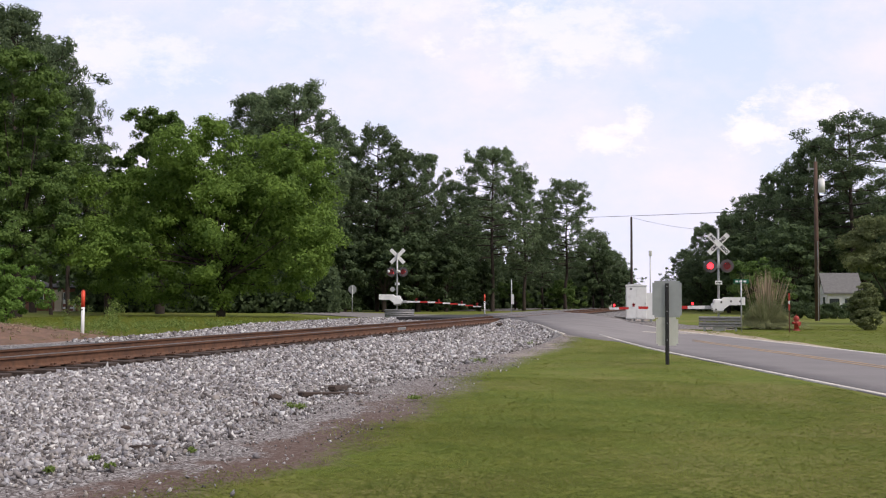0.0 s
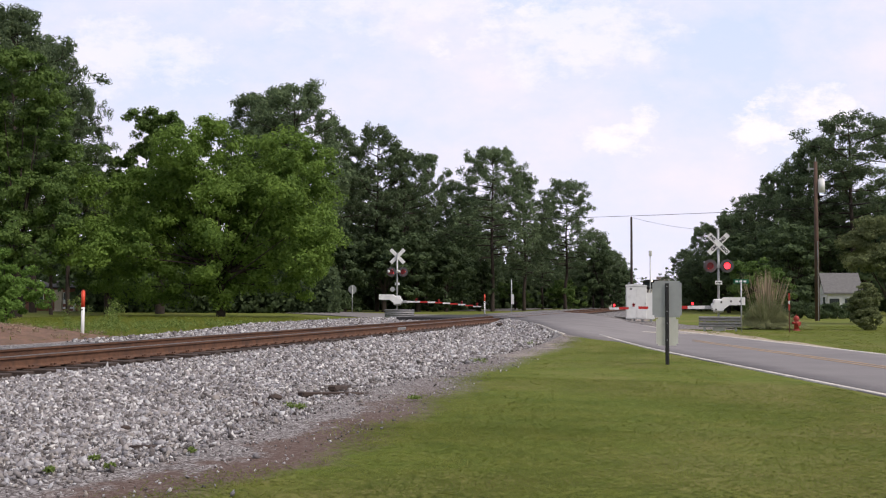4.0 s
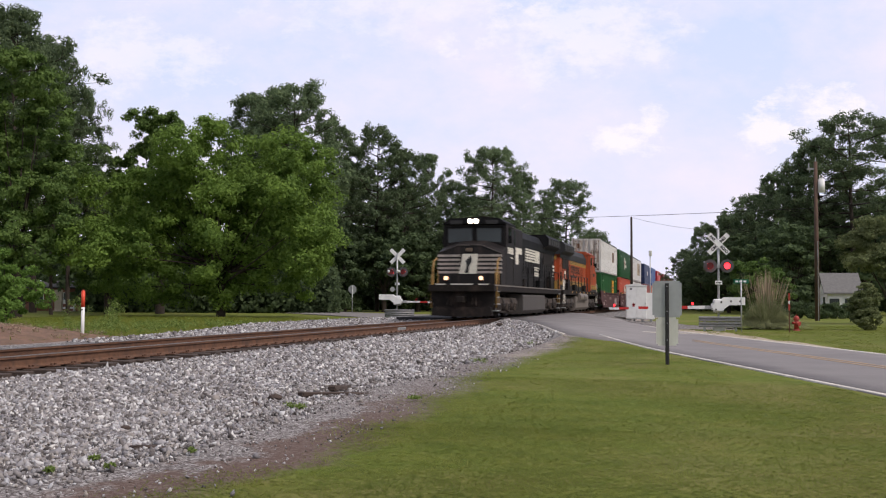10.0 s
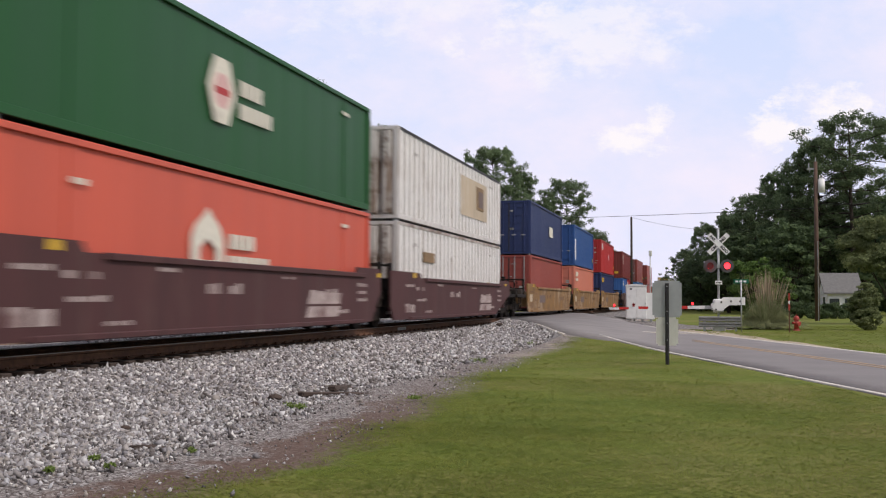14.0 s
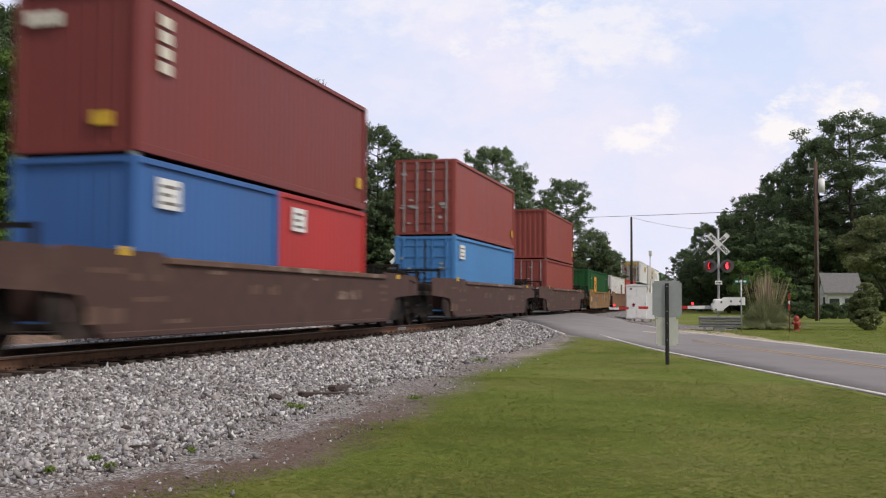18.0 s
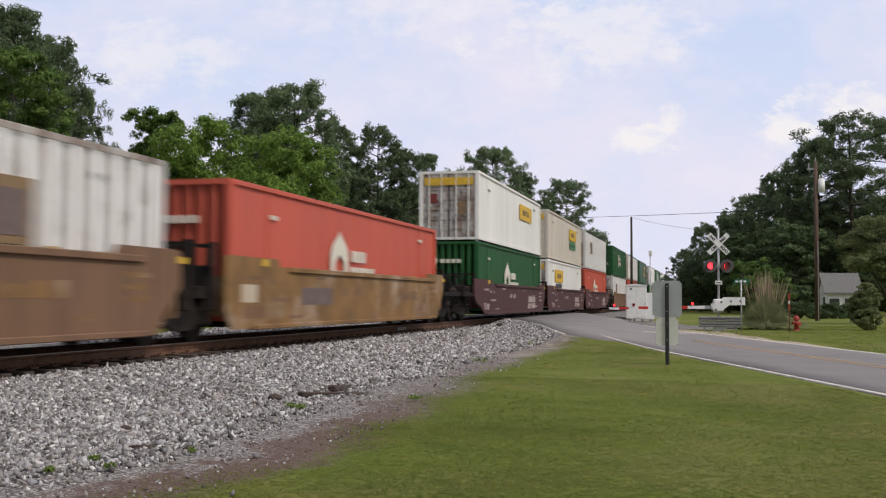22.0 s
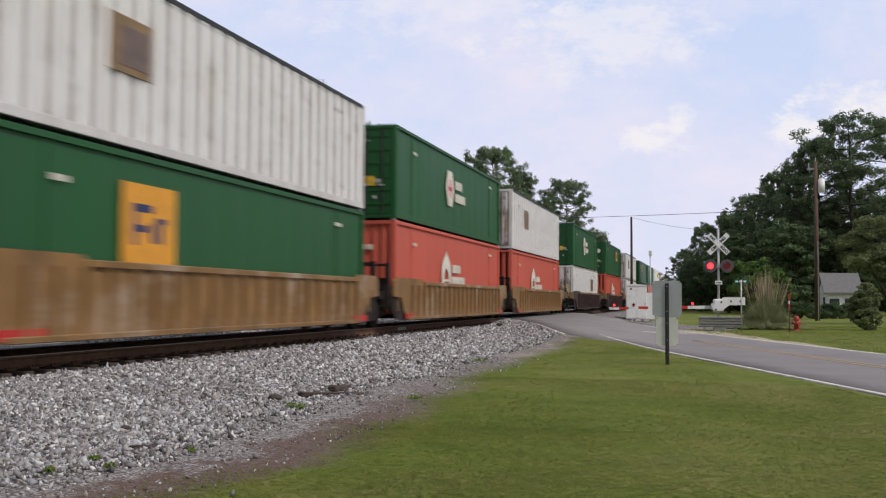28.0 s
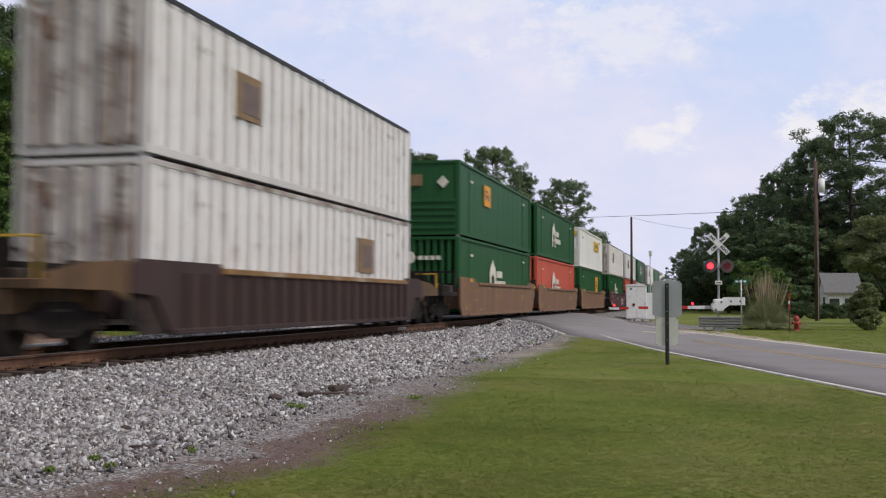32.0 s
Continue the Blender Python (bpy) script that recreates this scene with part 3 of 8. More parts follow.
def build_track():
    tr = thing("railway_track", "single railway track of rusty rails on wooden ties", "railway track", kind="structure")
    for s in (0.755, -0.755):
        bm = B()
        prism(bm, [(x + s, z) for x, z in RAIL[:8] + RAIL[10:]], TRACK_Y0, TRACK_Y1)
        part("rail", bm, M["rust"], tr)
        bm = B()
        box(bm, s - 0.033, s + 0.033, TRACK_Y0, TRACK_Y1, -0.012, 0.001)
        part("running_surface", bm, M["railhead"], tr, "polished rail head")
    bm = B()
    box(bm, -1.3, 1.3, -0.115, 0.115, -0.36, -0.195, 0.012)
    first = part("tie", bm, M["tie"], tr)
    bm = B()
    box(bm, -0.19, 0.19, -0.1, 0.1, -0.196, -0.172, 0.006)
    for dx, dy in ((-0.11, -0.06), (0.11, 0.06), (0.13, -0.05), (-0.13, 0.05)):
        box(bm, dx - 0.016, dx + 0.016, dy - 0.016, dy + 0.016, -0.18, -0.145)
    plate = bpy.data.meshes.new("tie_plate")
    bm.to_mesh(plate)
    bm.free()
    plate.materials.append(M["rust"])
    r = random.Random(4)
    first.location = (0, 4, 0)
    far = B()
    for i in range(1, 1200):
        y = 4 + 0.53 * i
        if CROSS_Y0 < y < CROSS_Y1:
            continue
        if y < CROSS_Y0:
            ob = hang("tie", first.data, None, tr)
            ob.location, ob.rotation_euler = (r.uniform(-0.06, 0.06), y, r.uniform(-0.012, 0.008)), (0, 0, radians(r.uniform(-1.2, 1.2)))
            for s in (0.755, -0.755):
                hang("tie_plate", plate, None, tr).location = (s, y, 0)
        elif y < 260:
            box(far, -1.3, 1.3, y - 0.115, y + 0.115, -0.36, -0.195)
    part("far_ties", far, M["tie"], tr)
    # bolted joint on the near rail
    bm = B()
    for s in (-1, 1):
        box(bm, 0.755 + s * 0.012 - 0.012, 0.755 + s * 0.012 + 0.012, 32.6, 33.5, -0.15, -0.055, 0.004)
    for k in range(6):
        rod(bm, (0.775, 32.7 + 0.14 * k, -0.1), (0.80, 32.7 + 0.14 * k, -0.1), 0.018, n=6)
    part("joint_bar", bm, M["galv"], tr, "bright steel joint bar")


build_track()


def far_toe(y):
    return np.interp(y, [22, 30, 41], [-4.8, -5.9, -8.6])


def bed_z(x, y):
    x, y = np.asarray(x, float), np.asarray(y, float)
    x, y = np.broadcast_arrays(x, y)
    toe = base_z(np.full_like(x, 6.0), y)
    z = np.interp(x, [-2.2, -1.3, 1.15, 1.3, 1.75, 2.4], [-0.20, -0.235, -0.265, -0.27, -0.255, -0.28])
    z = z - 0.36 * np.clip((far_toe(y) + 0.5 - x) / 1.1, 0, 1) - 0.3 * np.clip(far_toe(y) - 0.6 - x, 0, 1)
    right = -0.28 + (toe + 0.0 + 0.28) * np.clip((x - 2.4) / 2.9, 0, 1)
    z = np.where(x > 2.4, right, z) - np.clip(x - 5.3, 0, 9) * 0.25
    # heaped up against the paving
    up = smooth(1 - (near_edge(x) - y) * 0.29 / 1.5) * (x > 0.9) * (x < 6.2) * (y < near_edge(x) + 2)
    return z + (np.maximum(road_z(x, y) - 0.035, z) - z) * up


def build_ballast():
    bed = thing("ballast_bed", "bed of light grey crushed stone under the track", "gravel", kind="structure")
    for y0, y1, step in ((-30, 14, 0.5), (14, 56, 0.8), (79, 700, 6)):
        xs = lines((-9.6, 6.4, 0.2)) if y1 < 79 else lines((-6, 6.0, 0.6))
        ys = np.arange(y0, y1 + step, step)
        if y0 == 14:
            ys = ys[ys <= 56.5]
        X, Y = np.meshgrid(xs, ys)
        # the bed ends slanting along the road's edge
        if y0 == 14:
            Y = np.minimum(Y, near_edge(X) + 0.6)
        if y0 == 79:
            Y = np.maximum(Y, (road_y(X) + SPAN_Y) + 0.15)
        Z = bed_z(X, Y) + 0.014 * np.sin(X * 9 + Y * 3) * np.sin(Y * 7 - X * 2)
        nx = len(xs)
        i, j = np.meshgrid(np.arange(nx - 1), np.arange(len(ys) - 1))
        p = (j * nx + i).ravel()
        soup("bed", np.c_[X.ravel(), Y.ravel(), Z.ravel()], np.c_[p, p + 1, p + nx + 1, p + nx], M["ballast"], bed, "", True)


build_ballast()

# crushed stones, thickest where the camera stands
CHIP = np.array([(1, 0, 0), (-1, 0, 0), (0, 1, 0), (0, -1, 0), (0, 0, 1), (0, 0, -1)]) * 1.12
CHIP_F = np.array([(0, 2, 4), (2, 1, 4), (1, 3, 4), (3, 0, 4), (2, 0, 5), (1, 2, 5), (3, 1, 5), (0, 3, 5)])


def scatter_stones():
    g = np.random.default_rng(7)
    X, Y, S = [], [], []
    for x0, x1, y0, y1, dens, size in ((1.34, 6.3, 6.4, 12, 1250, 0.0195), (1.34, 5.8, 12, 20, 720, 0.0225), (1.34, 5.7, 20, 34, 330, 0.0290), (1.3, 5.6, 34, 52, 230, 0.029),
                                       (-0.6, 0.6, 8, 40, 30, 0.04), (-8.6, -1.4, 22, 56, 85, 0.032), (5.4, 7.3, 6, 13, 700, 0.0105), (5.4, 7.0, 13, 24, 200, 0.013), (5.6, 7.6, 5, 14, 14, 0.018)):
        k = int((x1 - x0) * (y1 - y0) * dens)
        x, y = g.uniform(x0, x1, k), g.uniform(y0, y1, k)
        keep = (y < near_edge(x) - 0.25) & (x > far_toe(y) - 0.3)
        # only what the lens can see
        keep &= (x - CAM_AT[0]) > -(y * math.tan(radians(CAM_TURN + 24.5)) + 1.0)
        thin = np.clip((x - np.where(y < 11.5, 5.15, 4.9)) / np.where(y < 11.5, 1.0, 1.3) + 0.25 * np.sin(y * 1.3) + 0.2 * np.sin(y * 3.1), 0, 0.93)
        keep &= g.random(k) > np.where(x > 4.3, thin, 0)
        X.append(x[keep]), Y.append(y[keep]), S.append(size * np.exp(np.clip(g.normal(0, 0.30, keep.sum()), -0.65, 0.75)))
    X, Y, S = np.concatenate(X), np.concatenate(Y), np.concatenate(S)
    k = len(X)
    Z = np.where(X > 5.35, np.maximum(bed_z(X, Y), ground_z(X, Y)), bed_z(X, Y)) + S * g.uniform(0.05, 0.55, k) + 0.007 * (X > 5.4)
    v = CHIP[None] * (1 + g.normal(0, 0.22, (k, 6, 3))) + g.normal(0, 0.24, (k, 6, 3))
    sc = g.uniform(0.45, 1.35, (k, 1, 3)) * S[:, None, None]
    v = v * sc
    q = g.normal(size=(k, 4))
    q /= np.linalg.norm(q, axis=1)[:, None]
    w, a, b, c = q.T
    Rm = np.stack([np.stack([1 - 2 * (b * b + c * c), 2 * (a * b - c * w), 2 * (a * c + b * w)], -1),
                   np.stack([2 * (a * b + c * w), 1 - 2 * (a * a + c * c), 2 * (b * c - a * w)], -1),
                   np.stack([2 * (a * c - b * w), 2 * (b * c + a * w), 1 - 2 * (a * a + b * b)], -1)], 1)
    v = np.einsum("kij,knj->kni", Rm, v) + np.stack([X, Y, Z], -1)[:, None]
    f = CHIP_F[None] + (np.arange(k) * 6)[:, None, None]
    ob = soup("ballast_stones", v.reshape(-1, 3), f.reshape(-1, 3), M["stone"])
    tagged(ob, "loose light grey crushed stones beside the rails", "gravel", kind="stuff")


scatter_stones()


def scatter_blades():
    g = np.random.default_rng(11)
    X, Y, H = [], [], []
    for x0, x1, y0, y1, dens, h in ((5.8, 15, 5.5, 11, 3000, 0.013), (5.6, 16, 11, 18, 1300, 0.016), (5.6, 17, 18, 34, 360, 0.020), (-30, -8.2, 26, 64, 60, 0.10), (8, 26, 34, 60, 60, 0.06)):
        k = int((x1 - x0) * (y1 - y0) * dens)
        x, y = g.uniform(x0, x1, k), g.uniform(y0, y1, k)
        keep = (np.abs(x - (ROAD_X - ROAD_K * (y - ROAD_Y))) > 3.02 + 0.1 * np.sin(y * 4)) & ((y < near_edge(x) - 0.4) | (x > ROAD_X - ROAD_K * (y - ROAD_Y)))
        keep &= (x - CAM_AT[0]) > -(y * math.tan(radians(CAM_TURN + 24.5)) + 1.0)
        keep &= (x - CAM_AT[0]) < (y * math.tan(radians(24.5 - CAM_TURN)) + 1.0)
        e = x - grass_edge(y) + 0.2 * np.sin(y * 1.9 + 1.3 * np.sin(x)) + g.normal(0, 0.22, k)
        keep &= (e > -0.02) | (x < 0)
        keep &= ~((x < 12.4) & (x > 0) & (y > 50.3))
        keep &= ~((x < 14.2) & (x > 9) & (y > 24) & (y < road_y(x) + SPAN_Y + 2.6 + 2.2 * np.sin(x * 5.1)))  | (y < road_y(x))
        patch = np.sin(x * 1.1 + 2 * np.sin(y * 0.37)) * np.sin(y * 0.8 + 1.5 * np.sin(x * 0.6))
        keep &= g.random(k) < 0.74 + 0.26 * patch
        X.append(x[keep]), Y.append(y[keep]), H.append(h * np.exp(g.normal(0, 0.35, keep.sum())) * (1 + 0.1 * patch[keep]))
    X, Y, H = np.concatenate(X), np.concatenate(Y), np.concatenate(H)
    k = len(X)
    Z = ground_z(X, Y) + 0.006 + (X > 5) * 0.008 * np.sin(X * 1.7 + 3 * np.sin(Y * 0.31)) * np.sin(Y * 0.9 + 2 * np.sin(X * 0.4))
    a = g.uniform(0, 2 * math.pi, k)
    wv = 0.10 * H + 0.0022 + 0.00018 * Y
    lean = np.stack([-np.sin(a), np.cos(a)], -1) * (H * g.uniform(2.5, 6.0, k) * np.where(g.random(k) < 0.5, -1, 1))[:, None]
    p0 = np.stack([X - np.cos(a) * wv, Y - np.sin(a) * wv, Z - 0.01], -1)
    p1 = np.stack([X + np.cos(a) * wv, Y + np.sin(a) * wv, Z - 0.01], -1)
    p2 = np.stack([X + lean[:, 0], Y + lean[:, 1], Z + H * np.where(X > 0, 0.55, 1.0)], -1)
    up = np.cross(p1 - p0, p2 - p0)[:, 2] > 0
    v = np.where(up[:, None, None], np.stack([p0, p1, p2], 1), np.stack([p1, p0, p2], 1)).reshape(-1, 3)
    ob = soup("lawn_blades", v, np.arange(3 * k).reshape(-1, 3), M["blade"], None, "", True)
    ob.data.normals_split_custom_set_from_vertices(np.tile((0.0, 0.0, 1.0), (3 * k, 1)))
    tagged(ob, "short green and straw-coloured lawn blades", "grass", kind="stuff")


scatter_blades()


# ---------------------------------------------------------------- trees
def leaves(g, centres, radii, per, size, flat=0.6, aspect=0.5, out=None, loose=0.75):
    """Small leaf quads about clump centres, turned outward and upward as leaves grow; out: the way each clump looks out."""
    k = len(centres) * per
    c = np.repeat(np.asarray(centres, float), per, 0)
    r = np.repeat(np.asarray(radii, float), per, 0)
    d = g.normal(size=(k, 3))
    d /= np.linalg.norm(d, axis=1)[:, None]
    d *= (g.random(k) ** 0.45)[:, None]
    nrm = d * 0.8 + loose * g.normal(size=(k, 3))
    if out is not None:
        nrm += np.repeat(np.asarray(out, float), per, 0) * 0.8
    nrm[:, 2] += 0.35
    d[:, 2] *= flat
    p = c + d * r[:, None]
    u = np.cross(nrm, g.normal(size=(k, 3)))
    u /= np.linalg.norm(u, axis=1)[:, None] + 1e-9
    w = np.cross(nrm, u)
    w /= np.linalg.norm(w, axis=1)[:, None] + 1e-9
    s = (size * g.uniform(0.6, 1.4, k))[:, None]
    u, w = u * s, w * s * aspect
    v = np.stack([p - u, p - w, p + u, p + w * 0.9], 1)
    return v.reshape(-1, 3), np.arange(4 * k).reshape(-1, 4)


def tufts(g, centres, radii, per, width):
    """Balls of needles: slim blades standing out from each centre, more of them above than below."""
    k = len(centres) * per
    c = np.repeat(np.asarray(centres, float), per, 0)
    r = np.repeat(np.asarray(radii, float), per, 0)
    d = g.normal(size=(k, 3))
    d[:, 2] += 0.35
    d /= np.linalg.norm(d, axis=1)[:, None]
    # each blade lies across the way out, so that its face looks outward
    t = np.cross(d, g.normal(size=(k, 3)))
    t /= np.linalg.norm(t, axis=1)[:, None] + 1e-9
    b = np.cross(d, t)
    mid = c + d * (r * g.uniform(0.35, 0.95, k))[:, None]
    half = (r * g.uniform(0.28, 0.5, k))[:, None]
    lift = d * (0.35 * half)
    v = np.stack([mid - t * half - b * width, mid - t * half * 0.6 + b * width, mid + t * half + lift], 1)
    return v.reshape(-1, 3), np.arange(3 * k).reshape(-1, 3)


def wood(bm, p, q, r0, r1, n=7):
    rod(bm, p, q, r0, r1, n, False)


def pine_meshes(seed, h, R, bare=0.4, limbs=34, open_low=0.5, tiers=0.0):
    """A tall pine: a bare trunk, rising limbs that fork, and round needle tufts on the outer twigs; tiers: flat layered boughs."""
    g = np.random.default_rng(seed)
    bm = B()
    pts = [Vector((0, 0, -0.3))]
    for i in range(1, 8):
        pts.append(Vector((g.normal(0, 0.10), g.normal(0, 0.10), h * 0.97 * i / 7)))
    r0 = 0.011 * h + 0.05
    for i in range(7):
        wood(bm, pts[i], pts[i + 1], r0 * (1 - i / 7.5), r0 * (1 - (i + 1) / 7.5), 9)
    C, Rr = [], []

    def puff(p, r):
        C.append(tuple(p)), Rr.append(r)
    for i in range(limbs):
        t = (i + g.uniform(0.0, 0.8)) / limbs
        z = h * (bare + (0.93 - bare) * t)
        prof = (0.70 + 0.35 * math.sin(math.pi * min(1.0, 0.15 + 0.75 * t))) * math.sqrt(max(0.03, 1 - t ** 3.4)) * (0.88 + 0.14 * math.sin(7.1 * t + seed))
        L = R * prof * g.uniform(0.75, 1.2)
        a = 2.4 * i + g.normal(0, 0.35)
        out = Vector((math.cos(a), math.sin(a), 0))
        side = Vector((-out.y, out.x, 0))
        rise = (0.12 + 0.45 * t) * (1 - tiers) * L
        root = Vector((0, 0, z - 0.04 * h * (1 - t)))
        knee = root + out * L * 0.5 + Vector((0, 0, rise * 0.3 + g.normal(0, 0.1)))
        tip = root + out * L + Vector((0, 0, rise))
        wood(bm, root, knee, 0.045 + 0.0035 * h * (1 - t), 0.045, 5)
        wood(bm, knee, tip, 0.045, 0.018, 5)
        thin = 1.0 if t > 0.35 else 1 - open_low * (0.35 - t) / 0.35
        for j in range(int((2.0 + 1.3 * L) * thin)):
            q = g.uniform(0.35, 1.05) ** 0.7
            p = (root.lerp(knee, q * 2) if q < 0.5 else knee.lerp(tip, q * 2 - 1))
            fan = 0.42 * L * min(1.0, 1.25 - 0.6 * q)
            e = p + side * g.normal(0, fan) + Vector((0, 0, abs(g.normal(0.25, 0.30))))
            wood(bm, p, e, 0.025, 0.012, 3)
            # a rounded clump of needle balls at the twig's end
            cr = g.uniform(0.42, 0.78)
            for _ in range(4):
                d = Vector((g.normal(), g.normal(), g.normal() + 0.3)).normalized() * cr * g.uniform(0.4, 0.9)
                puff(e + Vector((d.x, d.y, d.z * 0.7)), g.uniform(0.34, 0.52))
    for _ in range(70):
        d = Vector((g.normal(), g.normal(), abs(g.normal()) + 0.1)).normalized() * g.uniform(0.55, 1.0)
        puff((d.x * 0.46 * R, d.y * 0.46 * R, h - 0.36 * R + d.z * 0.33 * R), g.uniform(0.28, 0.46))
    v, f = tufts(g, C, Rr, 22, 0.060)
    crown = soup("crown", v, f, M["pine"], False)
    crown.materials.append(M["pine"])
    me = bpy.data.meshes.new("trunk")
    bm.to_mesh(me)
    bm.free()
    me.materials.append(M["bark"])
    return me, crown


def broad_meshes(seed, h, R, mat, low=0.12, n=130, per=130, leaf=0.2, lobes=None, clump=1.0):
    """A leafy tree: limbs to its lobes, clumps of leaves over each lobe, dark hollows between them."""
    g = np.random.default_rng(seed)
    bm = B()
    r0 = 0.018 * h + 0.04
    wood(bm, (0, 0, -0.3), (0, 0, h * 0.3), r0 * 1.2, r0 * 0.85, 9)
    C, Rr, O = [], [], []
    if not lobes:
        lobes = [(g.normal(0, 0.40) * R, g.normal(0, 0.40) * R, h * g.uniform(0.14, 0.80), R * g.uniform(0.30, 0.50)) for _ in range(18)]
        lobes += [(g.normal(0, 0.1) * R, g.normal(0, 0.1) * R, h - R * 0.34, R * 0.32), (g.normal(0, 0.3) * R, 0, h * 0.86 - R * 0.3, R * 0.34)]
    for x, y, z, r in lobes:
        wood(bm, (0, 0, h * g.uniform(0.12, 0.3)), (x * 0.7, y * 0.7, z * 0.9), r0 * 0.28, 0.02, 5)
    tot = sum(q[3] ** 2 for q in lobes)
    for x, y, z, r in lobes:
        for _ in range(max(3, int(round(n * r * r / tot)))):
            d = g.normal(size=3)
            d[2] += 0.25
            d /= np.linalg.norm(d)
            q = np.array((x, y, z)) + d * r * g.uniform(0.72, 1.04) * (1, 1, 0.85)
            if q[2] < low * h or q[2] > h * 1.02:
                continue
            C.append(tuple(q)), O.append(tuple(d)), Rr.append((g.uniform(0.45, 0.95) * min(1.1, R / 7) + 0.12) * clump)
    v, f = leaves(g, C, Rr, per, leaf, 0.62, 0.62, O)
    crown = soup("crown", v, f, mat, False)
    crown.materials.append(mat)
    me = bpy.data.meshes.new("trunk")
    bm.to_mesh(me)
    bm.free()
    me.materials.append(M["bark"])
    return me, crown


def far_wood():
    """The closed dark wall of leaves behind the trees."""
    g = np.random.default_rng(77)
    P, S = [], []
    for p0, p1, d, h, k in ((-120, 880, 150, 13.5, 30000), (560, 840, 138, 12.0, 16000), (1260, 1640, 138, 13.0, 16000), (860, 1108, 215, 12.5, 14000), (830, 1075, 160, 7.0, 12000), (1205, 1760, 150, 8.5, 18000), (-120, 60, 122, 7.0, 5000), (150, 330, 124, 6.0, 16000), (150, 600, 98, 4.4, 30000), (560, 830, 128, 7.0, 24000)):
        px = g.uniform(p0, p1, k)
        S.append(np.full(k, 0.42 if d > 135 else 0.22))
        dd = d + g.normal(0, 2.0, k)
        top = h * (0.8 + 0.2 * np.sin(px * 0.031) * np.sin(px * 0.083 + 1) + 0.12 * np.sin(px * 0.3))
        z = -0.5 + top * g.random(k) ** 0.8
        r = (px - 784) / 1842.5 * dd
        a = radians(CAM_TURN)
        P.append(np.stack([CAM_AT[0] + r * math.cos(a) - dd * math.sin(a), r * math.sin(a) + dd * math.cos(a), z], -1))
    P = np.concatenate(P)
    v, f = leaves(g, P, np.full(len(P), 0.4), 1, np.concatenate(S), 0.8, 0.6, np.tile((0.25, -0.97, 0.0), (len(P), 1)))
    ob = soup("far_wood", v, f, M["oak"])
    tagged(ob, "dense dark green wood edge closing the view", "wood", kind="stuff")


def spot(px, depth):
    """Ground place at a bearing (thousandths across the view) and a depth before the camera."""
    r = (px - 784) / 1842.5 * depth
    a = radians(CAM_TURN)
    return (CAM_AT[0] + r * math.cos(a) - depth * math.sin(a), r * math.sin(a) + depth * math.cos(a))


def plant(name, meshes, x, y, size, turn, label, category="tree", group="", wide=1.0):
    ob = thing(name, label, category, pose(x, y, float(ground_z(x, y)), 0, 0, turn), group)
    ob.scale = (size * wide, size * wide, size)
    hang("trunk", meshes[0], None, ob)
    hang("crown", meshes[1], None, ob)
    return ob


HORIZON = 531.0


def rise(top, depth):
    """Height over the ground of what stands up to a row of the view at a depth."""
    return (HORIZON - top) * depth / 1842.5 + CAM_AT[2] + 0.5


def crown_lobes(depth, px, rows, seed, deep=2.0):
    """Lobes of a crown from their bearing, row and size in the view at a depth, in the tree's own space."""
    g = np.random.default_rng(seed)
    k = depth / 1842.5
    return [((x - px) * k, g.normal(0, deep), rise(v, depth), r * k) for x, v, r in rows]


